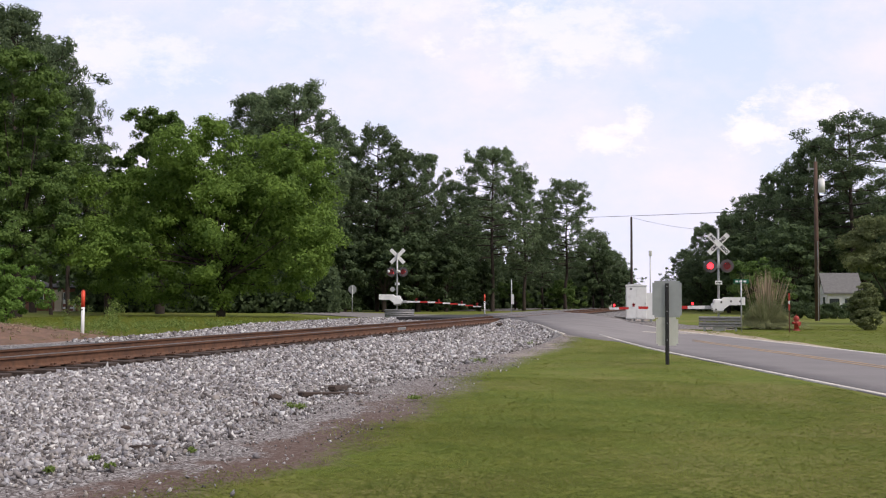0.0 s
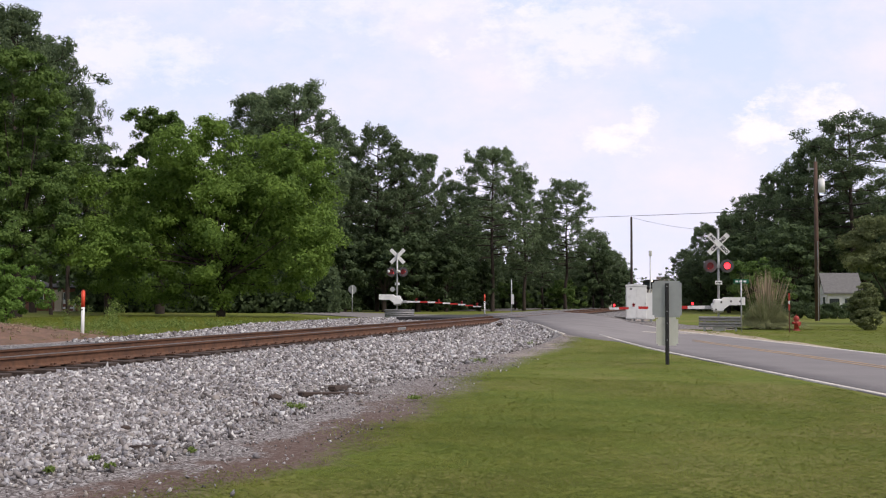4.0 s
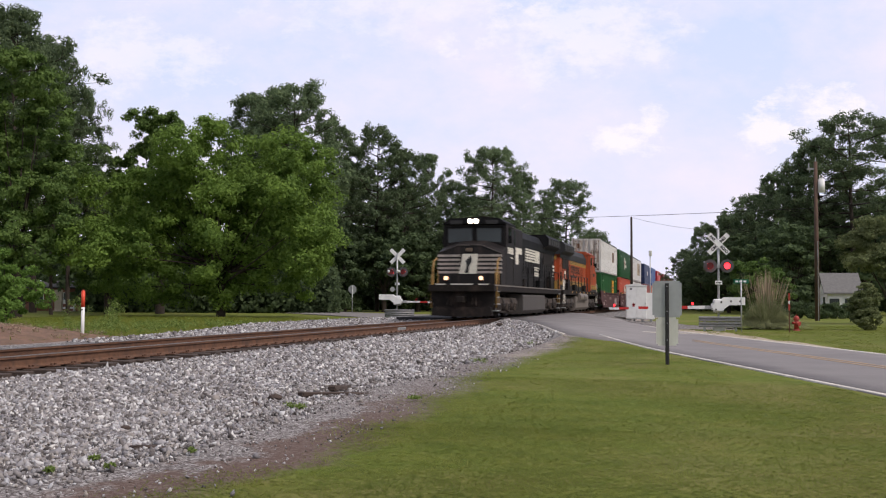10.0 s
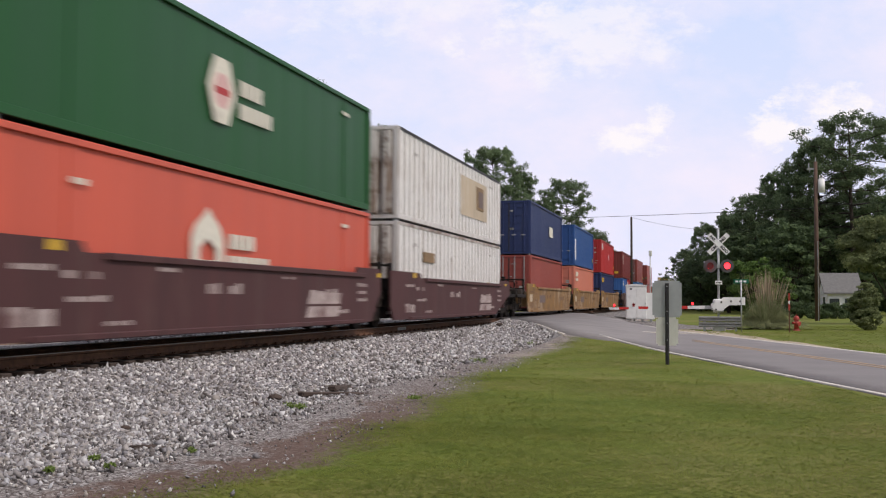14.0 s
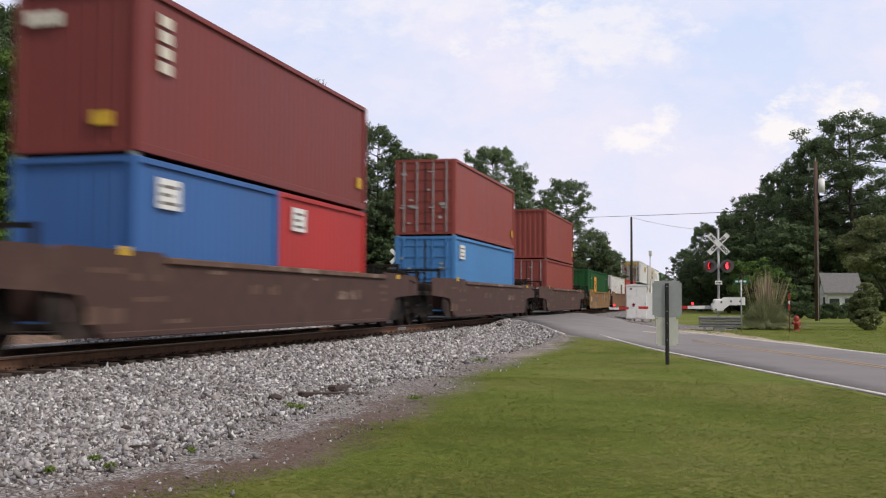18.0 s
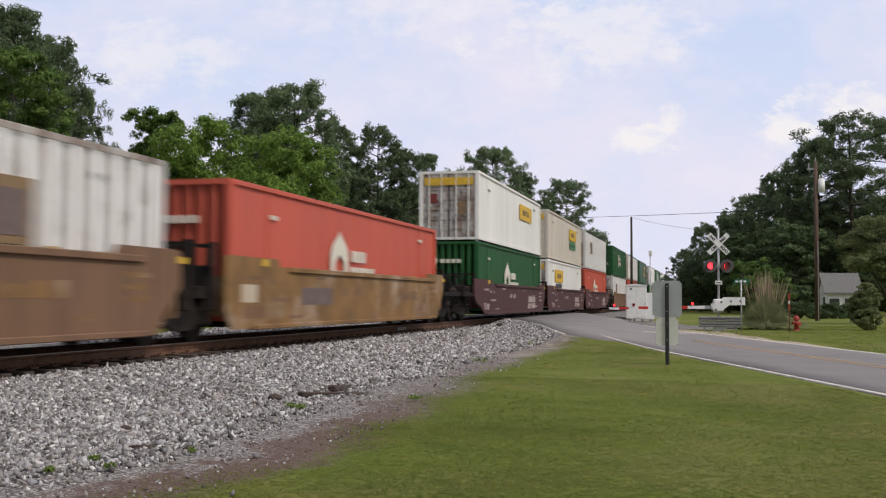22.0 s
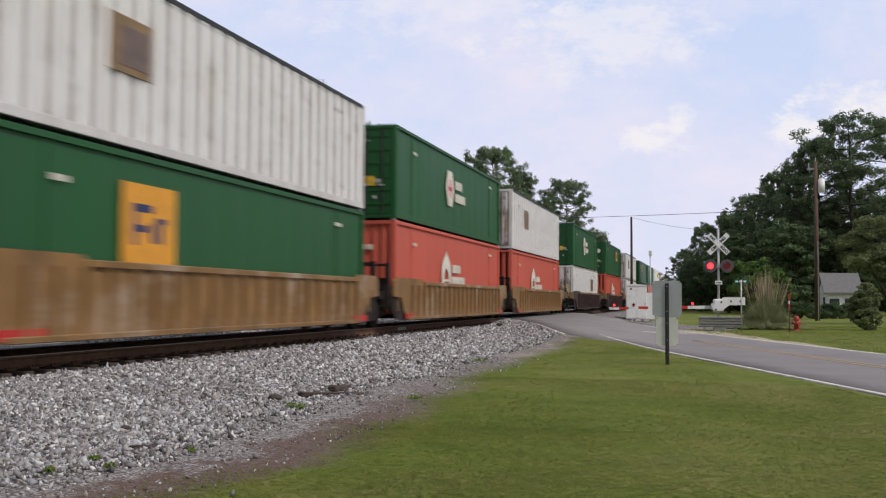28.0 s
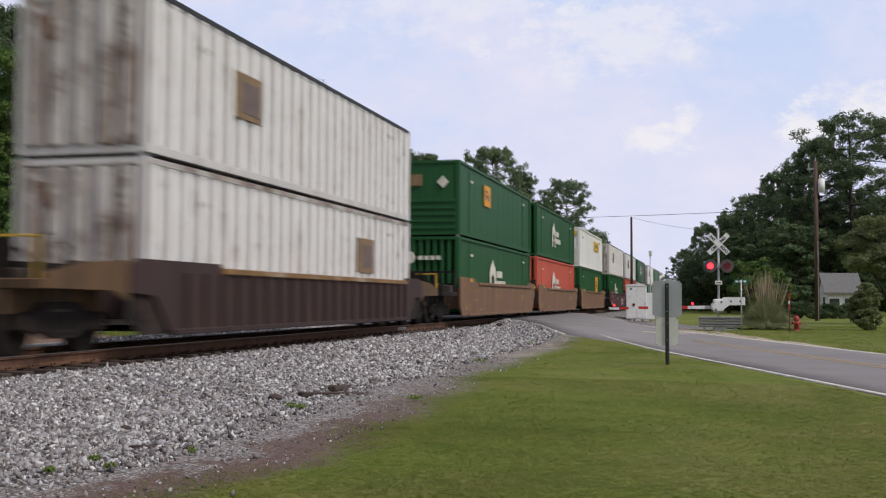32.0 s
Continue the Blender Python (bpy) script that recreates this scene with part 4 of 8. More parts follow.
def build_trees():
    shapes = ((21, 3.0, 0.34, 40, 0.5, 0.0), (22, 3.7, 0.30, 42, 0.5, 0.0), (23, 4.5, 0.28, 46, 0.4, 0.0), (24, 4.2, 0.32, 42, 0.6, 0.15), (25, 6.4, 0.30, 56, 0.3, 0.45), (26, 5.4, 0.36, 46, 0.4, 0.3), (27, 5.6, 0.44, 23, 0.2, 0.5))
    pines = [pine_meshes(s, 20, *q) for s, *q in shapes]
    oaks = [broad_meshes(s, 12, r, M["oak"], 0.0, 170, 52, 0.21) for s, r in ((31, 5.0), (32, 4.4))]
    far_wood()
    # bearing, top row, half width, depth, variant
    for px, top, half, d, k in ((-70, -10, 110, 84, 2), (18, 8, 78, 76, 2), (92, 72, 54, 80, 6), (122, 150, 62, 82, 6), (60, 60, 70, 92, 1), (440, 166, 48, 110, 1), (520, 143, 84, 106, 2),
                                (480, 160, 60, 112, 0), (598, 222, 44, 114, 1), (668, 222, 54, 112, 0), (716, 264, 46, 112, 3), (757, 270, 32, 118, 1), (800, 320, 36, 122, 3), (872, 257, 60, 116, 0),
                                (928, 304, 42, 124, 1), (1002, 315, 46, 128, 1), (1050, 405, 36, 138, 3), (1085, 440, 32, 160, 1), (1212, 440, 28, 150, 0), (1250, 392, 36, 142, 1),
                                (1290, 372, 44, 132, 2), (1338, 338, 46, 126, 0), (1372, 300, 40, 124, 1), (1410, 282, 46, 116, 0), (1508, 190, 92, 108, 6), (1452, 240, 60, 112, 0), (1580, 206, 84, 112, 6),
                                (620, 290, 70, 135, 2), (700, 330, 60, 130, 2), (840, 340, 50, 140, 2), (960, 400, 40, 145, 2), (1425, 345, 60, 135, 0), (1530, 340, 90, 132, 1)):
        x, y = spot(px, d)
        h = rise(top, d)
        want = 1.34 * half * d / 1842.5 / (h / 20)
        near = sorted(range(6), key=lambda i: abs(math.log(want / shapes[i][1])))
        k = 6 if k == 6 else 4 if k == 4 and want > 4.8 else near[px % 2] if abs(math.log(want / shapes[near[1]][1])) < 0.25 else near[0]
        plant("pine_tree", pines[k], x, y, h / 20, (px * 37) % 360, "tall dark green pine with bare lower trunk", "tree", "pines behind the railway", want / shapes[k][1])
    for px, d, h, k, w in ((175, 98, 15.4, 0, 1.0), (215, 100, 14, 1, 1.0), (565, 110, 9, 0, 1.2), (610, 104, 8.5, 1, 1.2),
                           (680, 106, 9.0, 0, 1.2), (740, 110, 10, 1, 1.2), (790, 112, 8.6, 0, 1.1), (850, 118, 6.0, 1, 1.2),
                           (1066, 134, 9.4, 1, 1.0), (1096, 150, 7.0, 0, 1.0), (1240, 134, 6.4, 1, 1.2), (1290, 118, 8.2, 0, 1.1), (1350, 108, 9.0, 1, 1.2), (1405, 104, 10, 0, 1.2),
                           (1470, 118, 11, 1, 1.2), (1530, 112, 12, 0, 1.2), (1590, 100, 12, 1, 1.2)):
        x, y = spot(px, d)
        plant("broadleaf_tree", oaks[k], x, y, h / 12, (px * 53) % 360, "dark green broadleaf tree in the shaded wood edge", "tree", "trees of the wood edge", w)
    # the big tree: lobes by bearing, row and size
    x, y = spot(392, 73)
    g = np.random.default_rng(3)
    rows = [(215, 395, 46), (190, 450, 48), (205, 505, 42), (255, 440, 58), (262, 370, 44), (300, 320, 48), (335, 275, 40), (385, 262, 44), (372, 238, 22), (440, 258, 46), (500, 270, 44), (548, 300, 44), (562, 350, 38),
            (555, 410, 38), (545, 465, 38), (500, 350, 60), (430, 330, 60), (360, 350, 60), (320, 410, 58), (395, 420, 56), (470, 420, 60), (420, 480, 50), (350, 490, 46), (290, 500, 42), (490, 490, 42), (530, 505, 30), (250, 525, 30), (400, 515, 34)]
    lobes = crown_lobes(73, 392, rows, 3, 2.0)
    k = 73 / 1842.5
    lobes += [(g.normal(0, 95) * k, g.normal(0, 3.0), rise(390 + g.normal(0, 60), 73), g.uniform(20, 34) * k) for _ in range(40)]
    plant("maple_tree", broad_meshes(41, 13.6, 7.6, M["maple"], 0.06, 1150, 110, 0.115, lobes, 0.86), x, y, 1.0, CAM_TURN, "large bright green spreading tree reaching to the lawn")
    x, y = spot(284, 88)
    rows = [(250, 224, 20), (285, 218, 22), (310, 222, 22), (270, 250, 30), (310, 262, 30), (255, 285, 32), (300, 310, 40), (250, 340, 40), (310, 360, 46), (260, 400, 46)]
    plant("broadleaf_tree", broad_meshes(43, 16.6, 4.4, M["mid"], 0.1, 230, 110, 0.13, crown_lobes(88, 284, rows, 8, 1.4)), x, y, 1.0, CAM_TURN, "mid green tree rising behind the big tree")
    x, y = spot(192, 84)
    rows = [(175, 280, 26), (205, 275, 26), (160, 320, 34), (215, 320, 36), (180, 370, 44), (230, 380, 40), (150, 420, 40), (200, 440, 46), (160, 480, 40), (215, 500, 40)]
    plant("broadleaf_tree", broad_meshes(44, 13.0, 4.6, M["mid"], 0.1, 230, 110, 0.13, crown_lobes(84, 192, rows, 9, 1.4)), x, y, 1.0, CAM_TURN, "mid green tree beside the big tree")
    x, y = spot(30, 68)
    rows = [(0, 130, 44), (50, 125, 36), (90, 165, 34), (20, 190, 56), (80, 225, 46), (-20, 250, 50), (40, 280, 56), (100, 290, 40), (0, 340, 56), (70, 360, 52), (110, 400, 36), (20, 420, 56), (80, 450, 46), (-10, 480, 46), (115, 340, 30)]
    plant("broadleaf_tree", broad_meshes(52, 17.0, 4.6, M["mid"], 0.12, 420, 130, 0.11, crown_lobes(68, 30, rows, 10, 1.4)), x, y, 1.0, CAM_TURN, "mid green tree below the tall pines")
    for px, d, h in ((912, 135, 3.4), (998, 130, 4.2)):
        x, y = spot(px, d)
        plant("broadleaf_tree", broad_meshes(70 + px, h, 2.6, M["mid"], 0.0, 60, 90, 0.13), x, y, 1.0, px, "bright green young tree beside the far street", "tree", "young trees by the street")
    x, y = spot(1358, 56)
    plant("broadleaf_tree", broad_meshes(48, 3.75, 1.75, M["mid"], 0.1, 110, 110, 0.07), x, y, 1.0, 70, "rounded green bush behind the tall grass", "shrub")
    x, y = spot(1572, 62)
    rows = [(1582, 375, 30), (1548, 392, 28), (1610, 400, 30), (1572, 420, 40), (1526, 430, 28), (1600, 440, 36), (1516, 462, 20), (1556, 460, 34), (1596, 480, 34)]
    plant("broadleaf_tree", broad_meshes(45, 6.2, 2.9, M["sage"], 0.2, 330, 150, 0.07, crown_lobes(62, 1572, rows, 12, 0.8)), x, y, 1.0, CAM_TURN, "grey-green young tree beside the house", "tree")
    x, y = spot(10, 40)
    plant("shrub", broad_meshes(46, 3.2, 1.4, M["shrub"], 0.02, 110, 120, 0.055), x, y, 1.0, 0, "green leafy shrub at the clay heap", "shrub")
    x, y = spot(1531, 49)
    plant("shrub", broad_meshes(47, 2.4, 0.72, M["sage"], 0.02, 200, 130, 0.045, [(0, 0, 0.75, 0.62), (0.1, 0, 1.45, 0.58), (-0.12, 0.1, 1.1, 0.6), (0.05, 0, 1.9, 0.36), (0.2, 0, 0.4, 0.45), (-0.25, 0, 0.45, 0.45)]), x, y, 1.0, 30, "round grey-green garden shrub on the lawn", "shrub")
    for px, d, h in ((1405, 78, 1.3), (1440, 80, 1.2), (1470, 82, 1.1), (1500, 84, 1.2)):
        x, y = spot(px, d)
        plant("hedge_shrub", broad_meshes(60 + px, h, 1.3, M["oak"], 0.0, 40, 90, 0.07), x, y, 1.0, 0, "low dark clipped hedge shrub before the house", "shrub", "hedge by the house")


build_trees()


# ---------------------------------------------------------------- crossing signals
def words(name, text, size, material, parent, m, depth=0.004, label="", wide=1.0):
    cu = bpy.data.curves.new(name, "FONT")
    cu.body, cu.size, cu.extrude, cu.offset = text, size, depth, 0.008
    cu.align_x, cu.align_y = "CENTER", "CENTER"
    tmp = bpy.data.objects.new(name, cu)
    scene.collection.objects.link(tmp)
    me = bpy.data.meshes.new_from_object(tmp.evaluated_get(bpy.context.evaluated_depsgraph_get()))
    bpy.data.objects.remove(tmp)
    ob = hang(name, me, material, parent, label)
    ob.matrix_basis = m @ Matrix.Diagonal((wide, 1, 1, 1))
    return ob


def disc(bm, r, y0, y1, n=24, c=(0, 0)):
    return rod(bm, (c[0], y0, c[1]), (c[0], y1, c[1]), r, n=n)


FLASHERS = []        # (lens object, its phase: 0 left, 1 right)


def light_head(sig, x, z, facing, phase, moving):
    """A round black background, a hood and a red lens; facing -1 towards -y."""
    bm = B()
    disc(bm, 0.30, facing * 0.10, facing * 0.125, 28, (x, z))
    disc(bm, 0.17, facing * -0.14, facing * 0.10, 18, (x, z))
    head = part("light_head", bm, M["head"], sig, "black round signal background")
    bm = B()
    for i in range(15):
        a0, a1 = radians(-10 + 200 * i / 15), radians(-10 + 200 * (i + 1) / 15)
        for s0, s1 in (((0.165, 0.12), (0.165, 0.36)),):
            L0, L1 = 0.30 - 0.12 * abs(math.cos(a0)), 0.30 - 0.12 * abs(math.cos(a1))
            q = [(x + 0.165 * math.cos(a0), facing * 0.12, z + 0.165 * math.sin(a0)), (x + 0.165 * math.cos(a1), facing * 0.12, z + 0.165 * math.sin(a1)),
                 (x + 0.165 * math.cos(a1), facing * L1, z + 0.165 * math.sin(a1)), (x + 0.165 * math.cos(a0), facing * L0, z + 0.165 * math.sin(a0))]
            o = [(x + (p[0] - x) * 1.05, p[1], z + (p[2] - z) * 1.05) for p in q]
            va, vb = [bm.verts.new(p) for p in q], [bm.verts.new(p) for p in o]
            bm.faces.new(va), bm.faces.new(vb[::-1])
            for k in range(4):
                bm.faces.new((va[k], va[(k + 1) % 4], vb[(k + 1) % 4], vb[k]))
    part("hood", bm, M["head"], head)
    # the lens turns on its upright axis: lit face one way, unlit face the other
    bm = B()
    disc(bm, 0.145, -0.012, -0.001, 22)
    disc(bm, 0.145, 0.001, 0.012, 22)
    me = bpy.data.meshes.new("lens")
    bm.to_mesh(me)
    bm.free()
    me.materials.append(M["lens_red"]), me.materials.append(M["lit_red"])
    for p in me.polygons:
        p.material_index = 1 if p.center.y > 0 else 0
    lens = hang("lens", me, None, head, "round red flashing lens")
    lens.matrix_basis = pose(x, facing * 0.165, z, 0, 0, 180 if facing > 0 else 0)
    if moving:
        FLASHERS.append((lens, phase, (x, facing * 0.165, z)))
    return head


M["rail_dark"] = surf("dark bolt steel", (0.08, 0.075, 0.07), 0.6, 0.3)


def crossing_signal(name, at, arm_len, label, both):
    """Local: the road user it faces stands at -y; the arm reaches to -x."""
    s = thing(name, label, "crossing signal", at, "crossing signals")
    bm = B()
    top = 3.85 if both else 4.42
    rod(bm, (0, 0, 0), (0, 0, top), 0.055, n=14)
    part("mast", bm, M["galv"], s, "grey steel mast")
    bm = B()
    box(bm, -0.26, 0.26, -0.26, 0.26, -0.45, 0.06, 0.02)
    for a in (-0.2, 0.2):
        for b in (-0.2, 0.2):
            rod(bm, (a, b, 0.05), (a, b, 0.12), 0.02, n=6)
    part("base", bm, M["galv"], s)
    bm = B()
    rod(bm, (0, 0, top), (0, 0, top + 0.04), 0.065, 0.02, 12)
    part("mast_cap", bm, M["galv"], s)
    # crossbuck
    for k, (turn, text) in enumerate(((45, "CROSSING"), (-45, "RAIL ROAD"))):
        bm = B()
        box(bm, -0.61, 0.61, -0.008, 0.008, -0.115, 0.115, 0.004)
        bl = part("crossbuck_blade", bm, M["white"], s, "white crossbuck blade with black letters")
        bl.matrix_basis = pose(0, -0.075 - 0.022 * k, 3.72, 0, -turn, 0)
        if k == 0:
            words("lettering", text, 0.185, M["black"], bl, pose(0, -0.010, 0, 90, 0, 0), wide=0.95)
        else:
            for tx, word in ((-0.36, "RAIL"), (0.36, "ROAD")):
                words("lettering", word, 0.185, M["black"], bl, pose(tx, -0.010, 0, 90, 0, 0), wide=0.8)
    # cross arm with the light heads
    bm = B()
    rod(bm, (-0.42, 0, 2.72), (0.42, 0, 2.72), 0.03, n=8)
    box(bm, -0.1, 0.1, -0.07, 0.07, 2.64, 2.80, 0.01)
    part("light_arm", bm, M["galv"], s)
    for x, ph in ((-0.37, 0), (0.37, 1)):
        light_head(s, x, 2.72, -1, ph, True)
    if both:
        for x, ph in ((-0.37, 1), (0.37, 0)):
            h = light_head(s, x, 2.72, 1, ph, False)
        # bright highlights on the hoods, added as small domes of white paint
        for x in (0.52, -0.14):
            bm = B()
            rod(bm, (x, 0.14, 2.74), (x, 0.22, 2.74), 0.10, 0.085, 14)
            rod(bm, (x, 0.22, 2.74), (x, 0.25, 2.74), 0.085, 0.03, 14)
            part("side_lamp", bm, M["white"], s, "small white dome standing in for a hood highlight")
    bm = B()
    box(bm, -0.15, 0.15, -0.075, -0.06, 1.88, 2.05, 0.004)
    pl = part("number_plate", bm, M["white"], s, "small white plate with black bars")
    bm = B()
    for i in range(4):
        box(bm, -0.11 + 0.06 * i, -0.07 + 0.06 * i, -0.079, -0.074, 1.93, 2.0)
    part("bar", bm, M["black"], pl)
    # gate mechanism, counterweights, arm
    bm = B()
    box(bm, -0.24, 0.20, -0.30, 0.26, 0.62, 1.22, 0.05)
    rod(bm, (-0.24, 0, 0.9), (-0.34, 0, 0.9), 0.12, n=14)
    part("gate_mechanism", bm, M["white"], s, "white gate mechanism housing")
    for y in (-0.36, 0.30):
        bm = B()
        vs = [(-0.30, 0.72), (0.1, 0.68), (0.42, 0.94), (1.12, 0.96), (1.12, 1.30), (0.25, 1.30), (-0.05, 1.08), (-0.30, 1.02)]
        prism(bm, vs, y - 0.03, y + 0.03)
        part("counterweight", bm, M["white"], s, "white counterweight plate")
    bm = B()
    box(bm, 0.62, 1.10, -0.34, 0.30, 0.99, 1.27, 0.03)
    part("weight_block", bm, M["white"], s)
    bm = B()
    for a, b in ((-0.16, 0.75), (0.08, 1.08), (0.5, 1.12), (0.9, 1.12)):
        rod(bm, (a, -0.40, b), (a, -0.385, b), 0.045, n=10)
    part("pivot_bolt", bm, M["rail_dark"], s, "dark pivot bolt")
    bm = B()
    box(bm, -0.62, -0.24, -0.06, 0.0, 0.76, 0.92, 0.01)
    part("arm_bracket", bm, M["galv"], s)
    arm = None
    n = 10
    for i in range(n):
        x0, x1 = -0.5 - (arm_len - 0.5) * i / n, -0.5 - (arm_len - 0.5) * (i + 1) / n
        bm = B()
        hh = (0.075 - 0.025 * i / n) * (0.72 if both else 1.0)
        sag = (0.0035 if both else 0.0009) * i * i
        box(bm, x1, x0, -0.05, -0.015, 0.84 - hh - sag, 0.84 + hh - sag)
        red = i in (2, 4, 6, 8)
        pc = part("arm_section", bm, M["red" if red else "white"], s, "red reflective band" if red else "white gate arm section")
        if i in (1, 4, 7, 9):
            bm = B()
            zt = 0.84 + hh - sag
            box(bm, (x0 + x1) / 2 - 0.05, (x0 + x1) / 2 + 0.05, -0.06, 0.0, zt, zt + 0.05, 0.005)
            rod(bm, ((x0 + x1) / 2, -0.085, zt + 0.1), ((x0 + x1) / 2, 0.03, zt + 0.1), 0.065, n=12)
            lm = part("arm_lamp", bm, M["red"], pc)
            bm = B()
            for yy in ((-0.10, -0.086), (0.031, 0.045)):
                rod(bm, ((x0 + x1) / 2, yy[0], zt + 0.1), ((x0 + x1) / 2, yy[1], zt + 0.1), 0.055, n=12)
            part("lamp_lens", bm, M["lit_red_small"] if i in (1, 9) and not both else M["lens_red"], s, "small red gate lamp lens")
    if both:
        bm = B()
        disc(bm, 0.15, -0.06, 0.06, 18, (0.30, 1.62))
        rod(bm, (0, 0, 1.62), (0.3, 0, 1.62), 0.02, n=6)
        part("bell", bm, M["galv"], s, "grey round warning bell")
    return s


M["rail_grey"] = surf("weathered guard rail zinc", (0.25, 0.25, 0.255), 0.6, 0.3, 0.2, 10, 0.05, (0.14, 0.13, 0.12), 0.3)


def barrier(name, at, length, label):
    b = thing(name, label, "guard rail", at, "guard rails at the signals")
    for z in (0.22, 0.47):
        bm = B()
        pr = [(0.00, -0.15), (0.05, -0.11), (0.05, -0.05), (0.0, -0.02), (0.0, 0.02), (0.05, 0.05), (0.05, 0.11), (0.0, 0.15), (-0.012, 0.15), (0.036, 0.105), (0.036, 0.05), (-0.012, 0.02),
              (-0.012, -0.02), (0.036, -0.05), (0.036, -0.105), (-0.012, -0.15)]
        q = [bm.verts.new((-length / 2, -a, z + 0.75 * c)) for a, c in pr], [bm.verts.new((length / 2, -a, z + 0.75 * c)) for a, c in pr]
        k = len(pr)
        for i in range(k):
            bm.faces.new((q[0][i], q[0][(i + 1) % k], q[1][(i + 1) % k], q[1][i]))
        bmesh.ops.recalc_face_normals(bm, faces=bm.faces)
        part("beam", bm, M["rail_grey"], b, "corrugated galvanised steel beam")
    for x in (-length / 2 + 0.25, 0, length / 2 - 0.25):
        bm = B()
        box(bm, x - 0.05, x + 0.05, 0.02, 0.12, -0.3, 0.56)
        part("post", bm, M["galv"], b)
    return b


def ring_barrier(name, at, r, label):
    """Two corrugated beams bent into a ring on short posts."""
    b = thing(name, label, "guard rail", at, "guard rails at the signals")
    pr = [(0.0, -0.15), (0.05, -0.09), (0.0, 0.0), (0.05, 0.09), (0.0, 0.15), (-0.02, 0.15), (0.03, 0.09), (-0.02, 0.0), (0.03, -0.09), (-0.02, -0.15)]
    for z in (0.24, 0.52):
        bm = B()
        n, k = 40, len(pr)
        rings = [[bm.verts.new(((r + q) * math.cos(2 * math.pi * i / n), (r + q) * 0.8 * math.sin(2 * math.pi * i / n), z + 0.85 * h)) for q, h in pr] for i in range(n)]
        for i in range(n):
            a, c = rings[i], rings[(i + 1) % n]
            for j in range(k):
                bm.faces.new((a[j], c[j], c[(j + 1) % k], a[(j + 1) % k]))
        bmesh.ops.recalc_face_normals(bm, faces=bm.faces)
        part("beam", bm, M["rail_grey"], b, "corrugated galvanised steel beam")
    for i in range(6):
        a = math.pi / 6 + i * math.pi / 3
        bm = B()
        x, y = (r - 0.09) * math.cos(a), (r - 0.09) * 0.8 * math.sin(a)
        box(bm, x - 0.05, x + 0.05, y - 0.05, y + 0.05, -0.3, 0.6)
        part("post", bm, M["galv"], b)
    return b


ROAD_TURN = math.degrees(math.atan(ROAD_K))


def gz(x, y):
    return float(ground_z(x, y))


def build_crossing():
    crossing_signal("crossing_signal", pose(11.0, 48.9, -0.28, 0, 0, 5), 4.9, "flashing railroad crossing signal with lowered red and white gate", False)
    barrier("guard_rail", pose(11.05, 48.0, -0.42, 0, 0, 0), 1.85, "short galvanised guard rail before the crossing signal")
    crossing_signal("crossing_signal", pose(-8.6, 63.2, -0.12, 0, 0, ROAD_TURN + 180 - 6), 5.3, "crossing signal seen from behind with lowered striped gate", True)
    ring_barrier("guard_rail", pose(-8.3, 62.75, gz(-8.7, 62) + 0.02), 0.92, "round galvanised guard rail about the far signal")


build_crossing()


# ---------------------------------------------------------------- roadside things
def roadside_sign():
    x, y = 9.77, 22.58
    s = thing("road_sign", "back of two aluminium road signs on a dark steel post", "road sign", pose(x, y, gz(x, y), 0, 0, 2))
    bm = B()
    prof = [(-0.04, 0.0), (-0.022, 0.0), (-0.012, -0.035), (0.012, -0.035), (0.022, 0.0), (0.04, 0.0), (0.04, -0.006), (0.026, -0.006), (0.016, -0.043), (-0.016, -0.043), (-0.026, -0.006), (-0.04, -0.006)]
    lo, hi = [bm.verts.new((a, b, -0.3)) for a, b in prof], [bm.verts.new((a, b, 1.72)) for a, b in prof]
    k = len(prof)
    for i in range(k):
        bm.faces.new((lo[i], lo[(i + 1) % k], hi[(i + 1) % k], hi[i]))
    bm.faces.new(hi), bm.faces.new(lo[::-1])
    bmesh.ops.recalc_face_normals(bm, faces=bm.faces)
    part("post", bm, M["steel_dark"], s, "dark perforated steel channel post")
    for nm, w, z0, z1, yy, mt in (("sign_panel", 0.305, 1.0, 1.77, 0.006, "signback"), ("lower_panel", 0.228, 0.40, 0.995, 0.006, "signback_light")):
        bm = B()
        box(bm, -w, w, yy, yy + 0.004, z0, z1)
        es = [e for e in bm.edges if abs(e.verts[0].co.y - e.verts[1].co.y) > 0.001]
        bmesh.ops.bevel(bm, geom=es, offset=0.04, segments=4, affect="EDGES")
        pl = part(nm, bm, M[mt], s, "bare grey aluminium sign back" if mt == "signback" else "pale sign back")
        for zz in (z0 + 0.12, z1 - 0.12):
            bm = B()
            rod(bm, (0, -0.052, zz), (0, -0.03, zz), 0.012, n=6)
            part("bolt", bm, M["galv"], pl)


def marker_post(x, y, h, r, label, red=0.35):
    p = thing("marker_post", label, "marker post", pose(x, y, gz(x, y)), "pipeline marker posts")
    bm = B()
    rod(bm, (0, 0, -0.2), (0, 0, h * (1 - red)), r, n=14)
    part("post", bm, M["white"], p, "white plastic post")
    bm = B()
    rod(bm, (0, 0, h * (1 - red)), (0, 0, h - r * 0.7), r * 1.08, n=14)
    rod(bm, (0, 0, h - r * 0.7), (0, 0, h), r * 1.08, r * 0.55, n=14)
    part("cap", bm, M["orange_red"], p, "orange-red cap")
    bm = B()
    box(bm, -r * 0.5, r * 0.5, -r * 1.06, -r * 0.9, h * 0.58, h * 0.60)
    part("band", bm, M["black"], p)


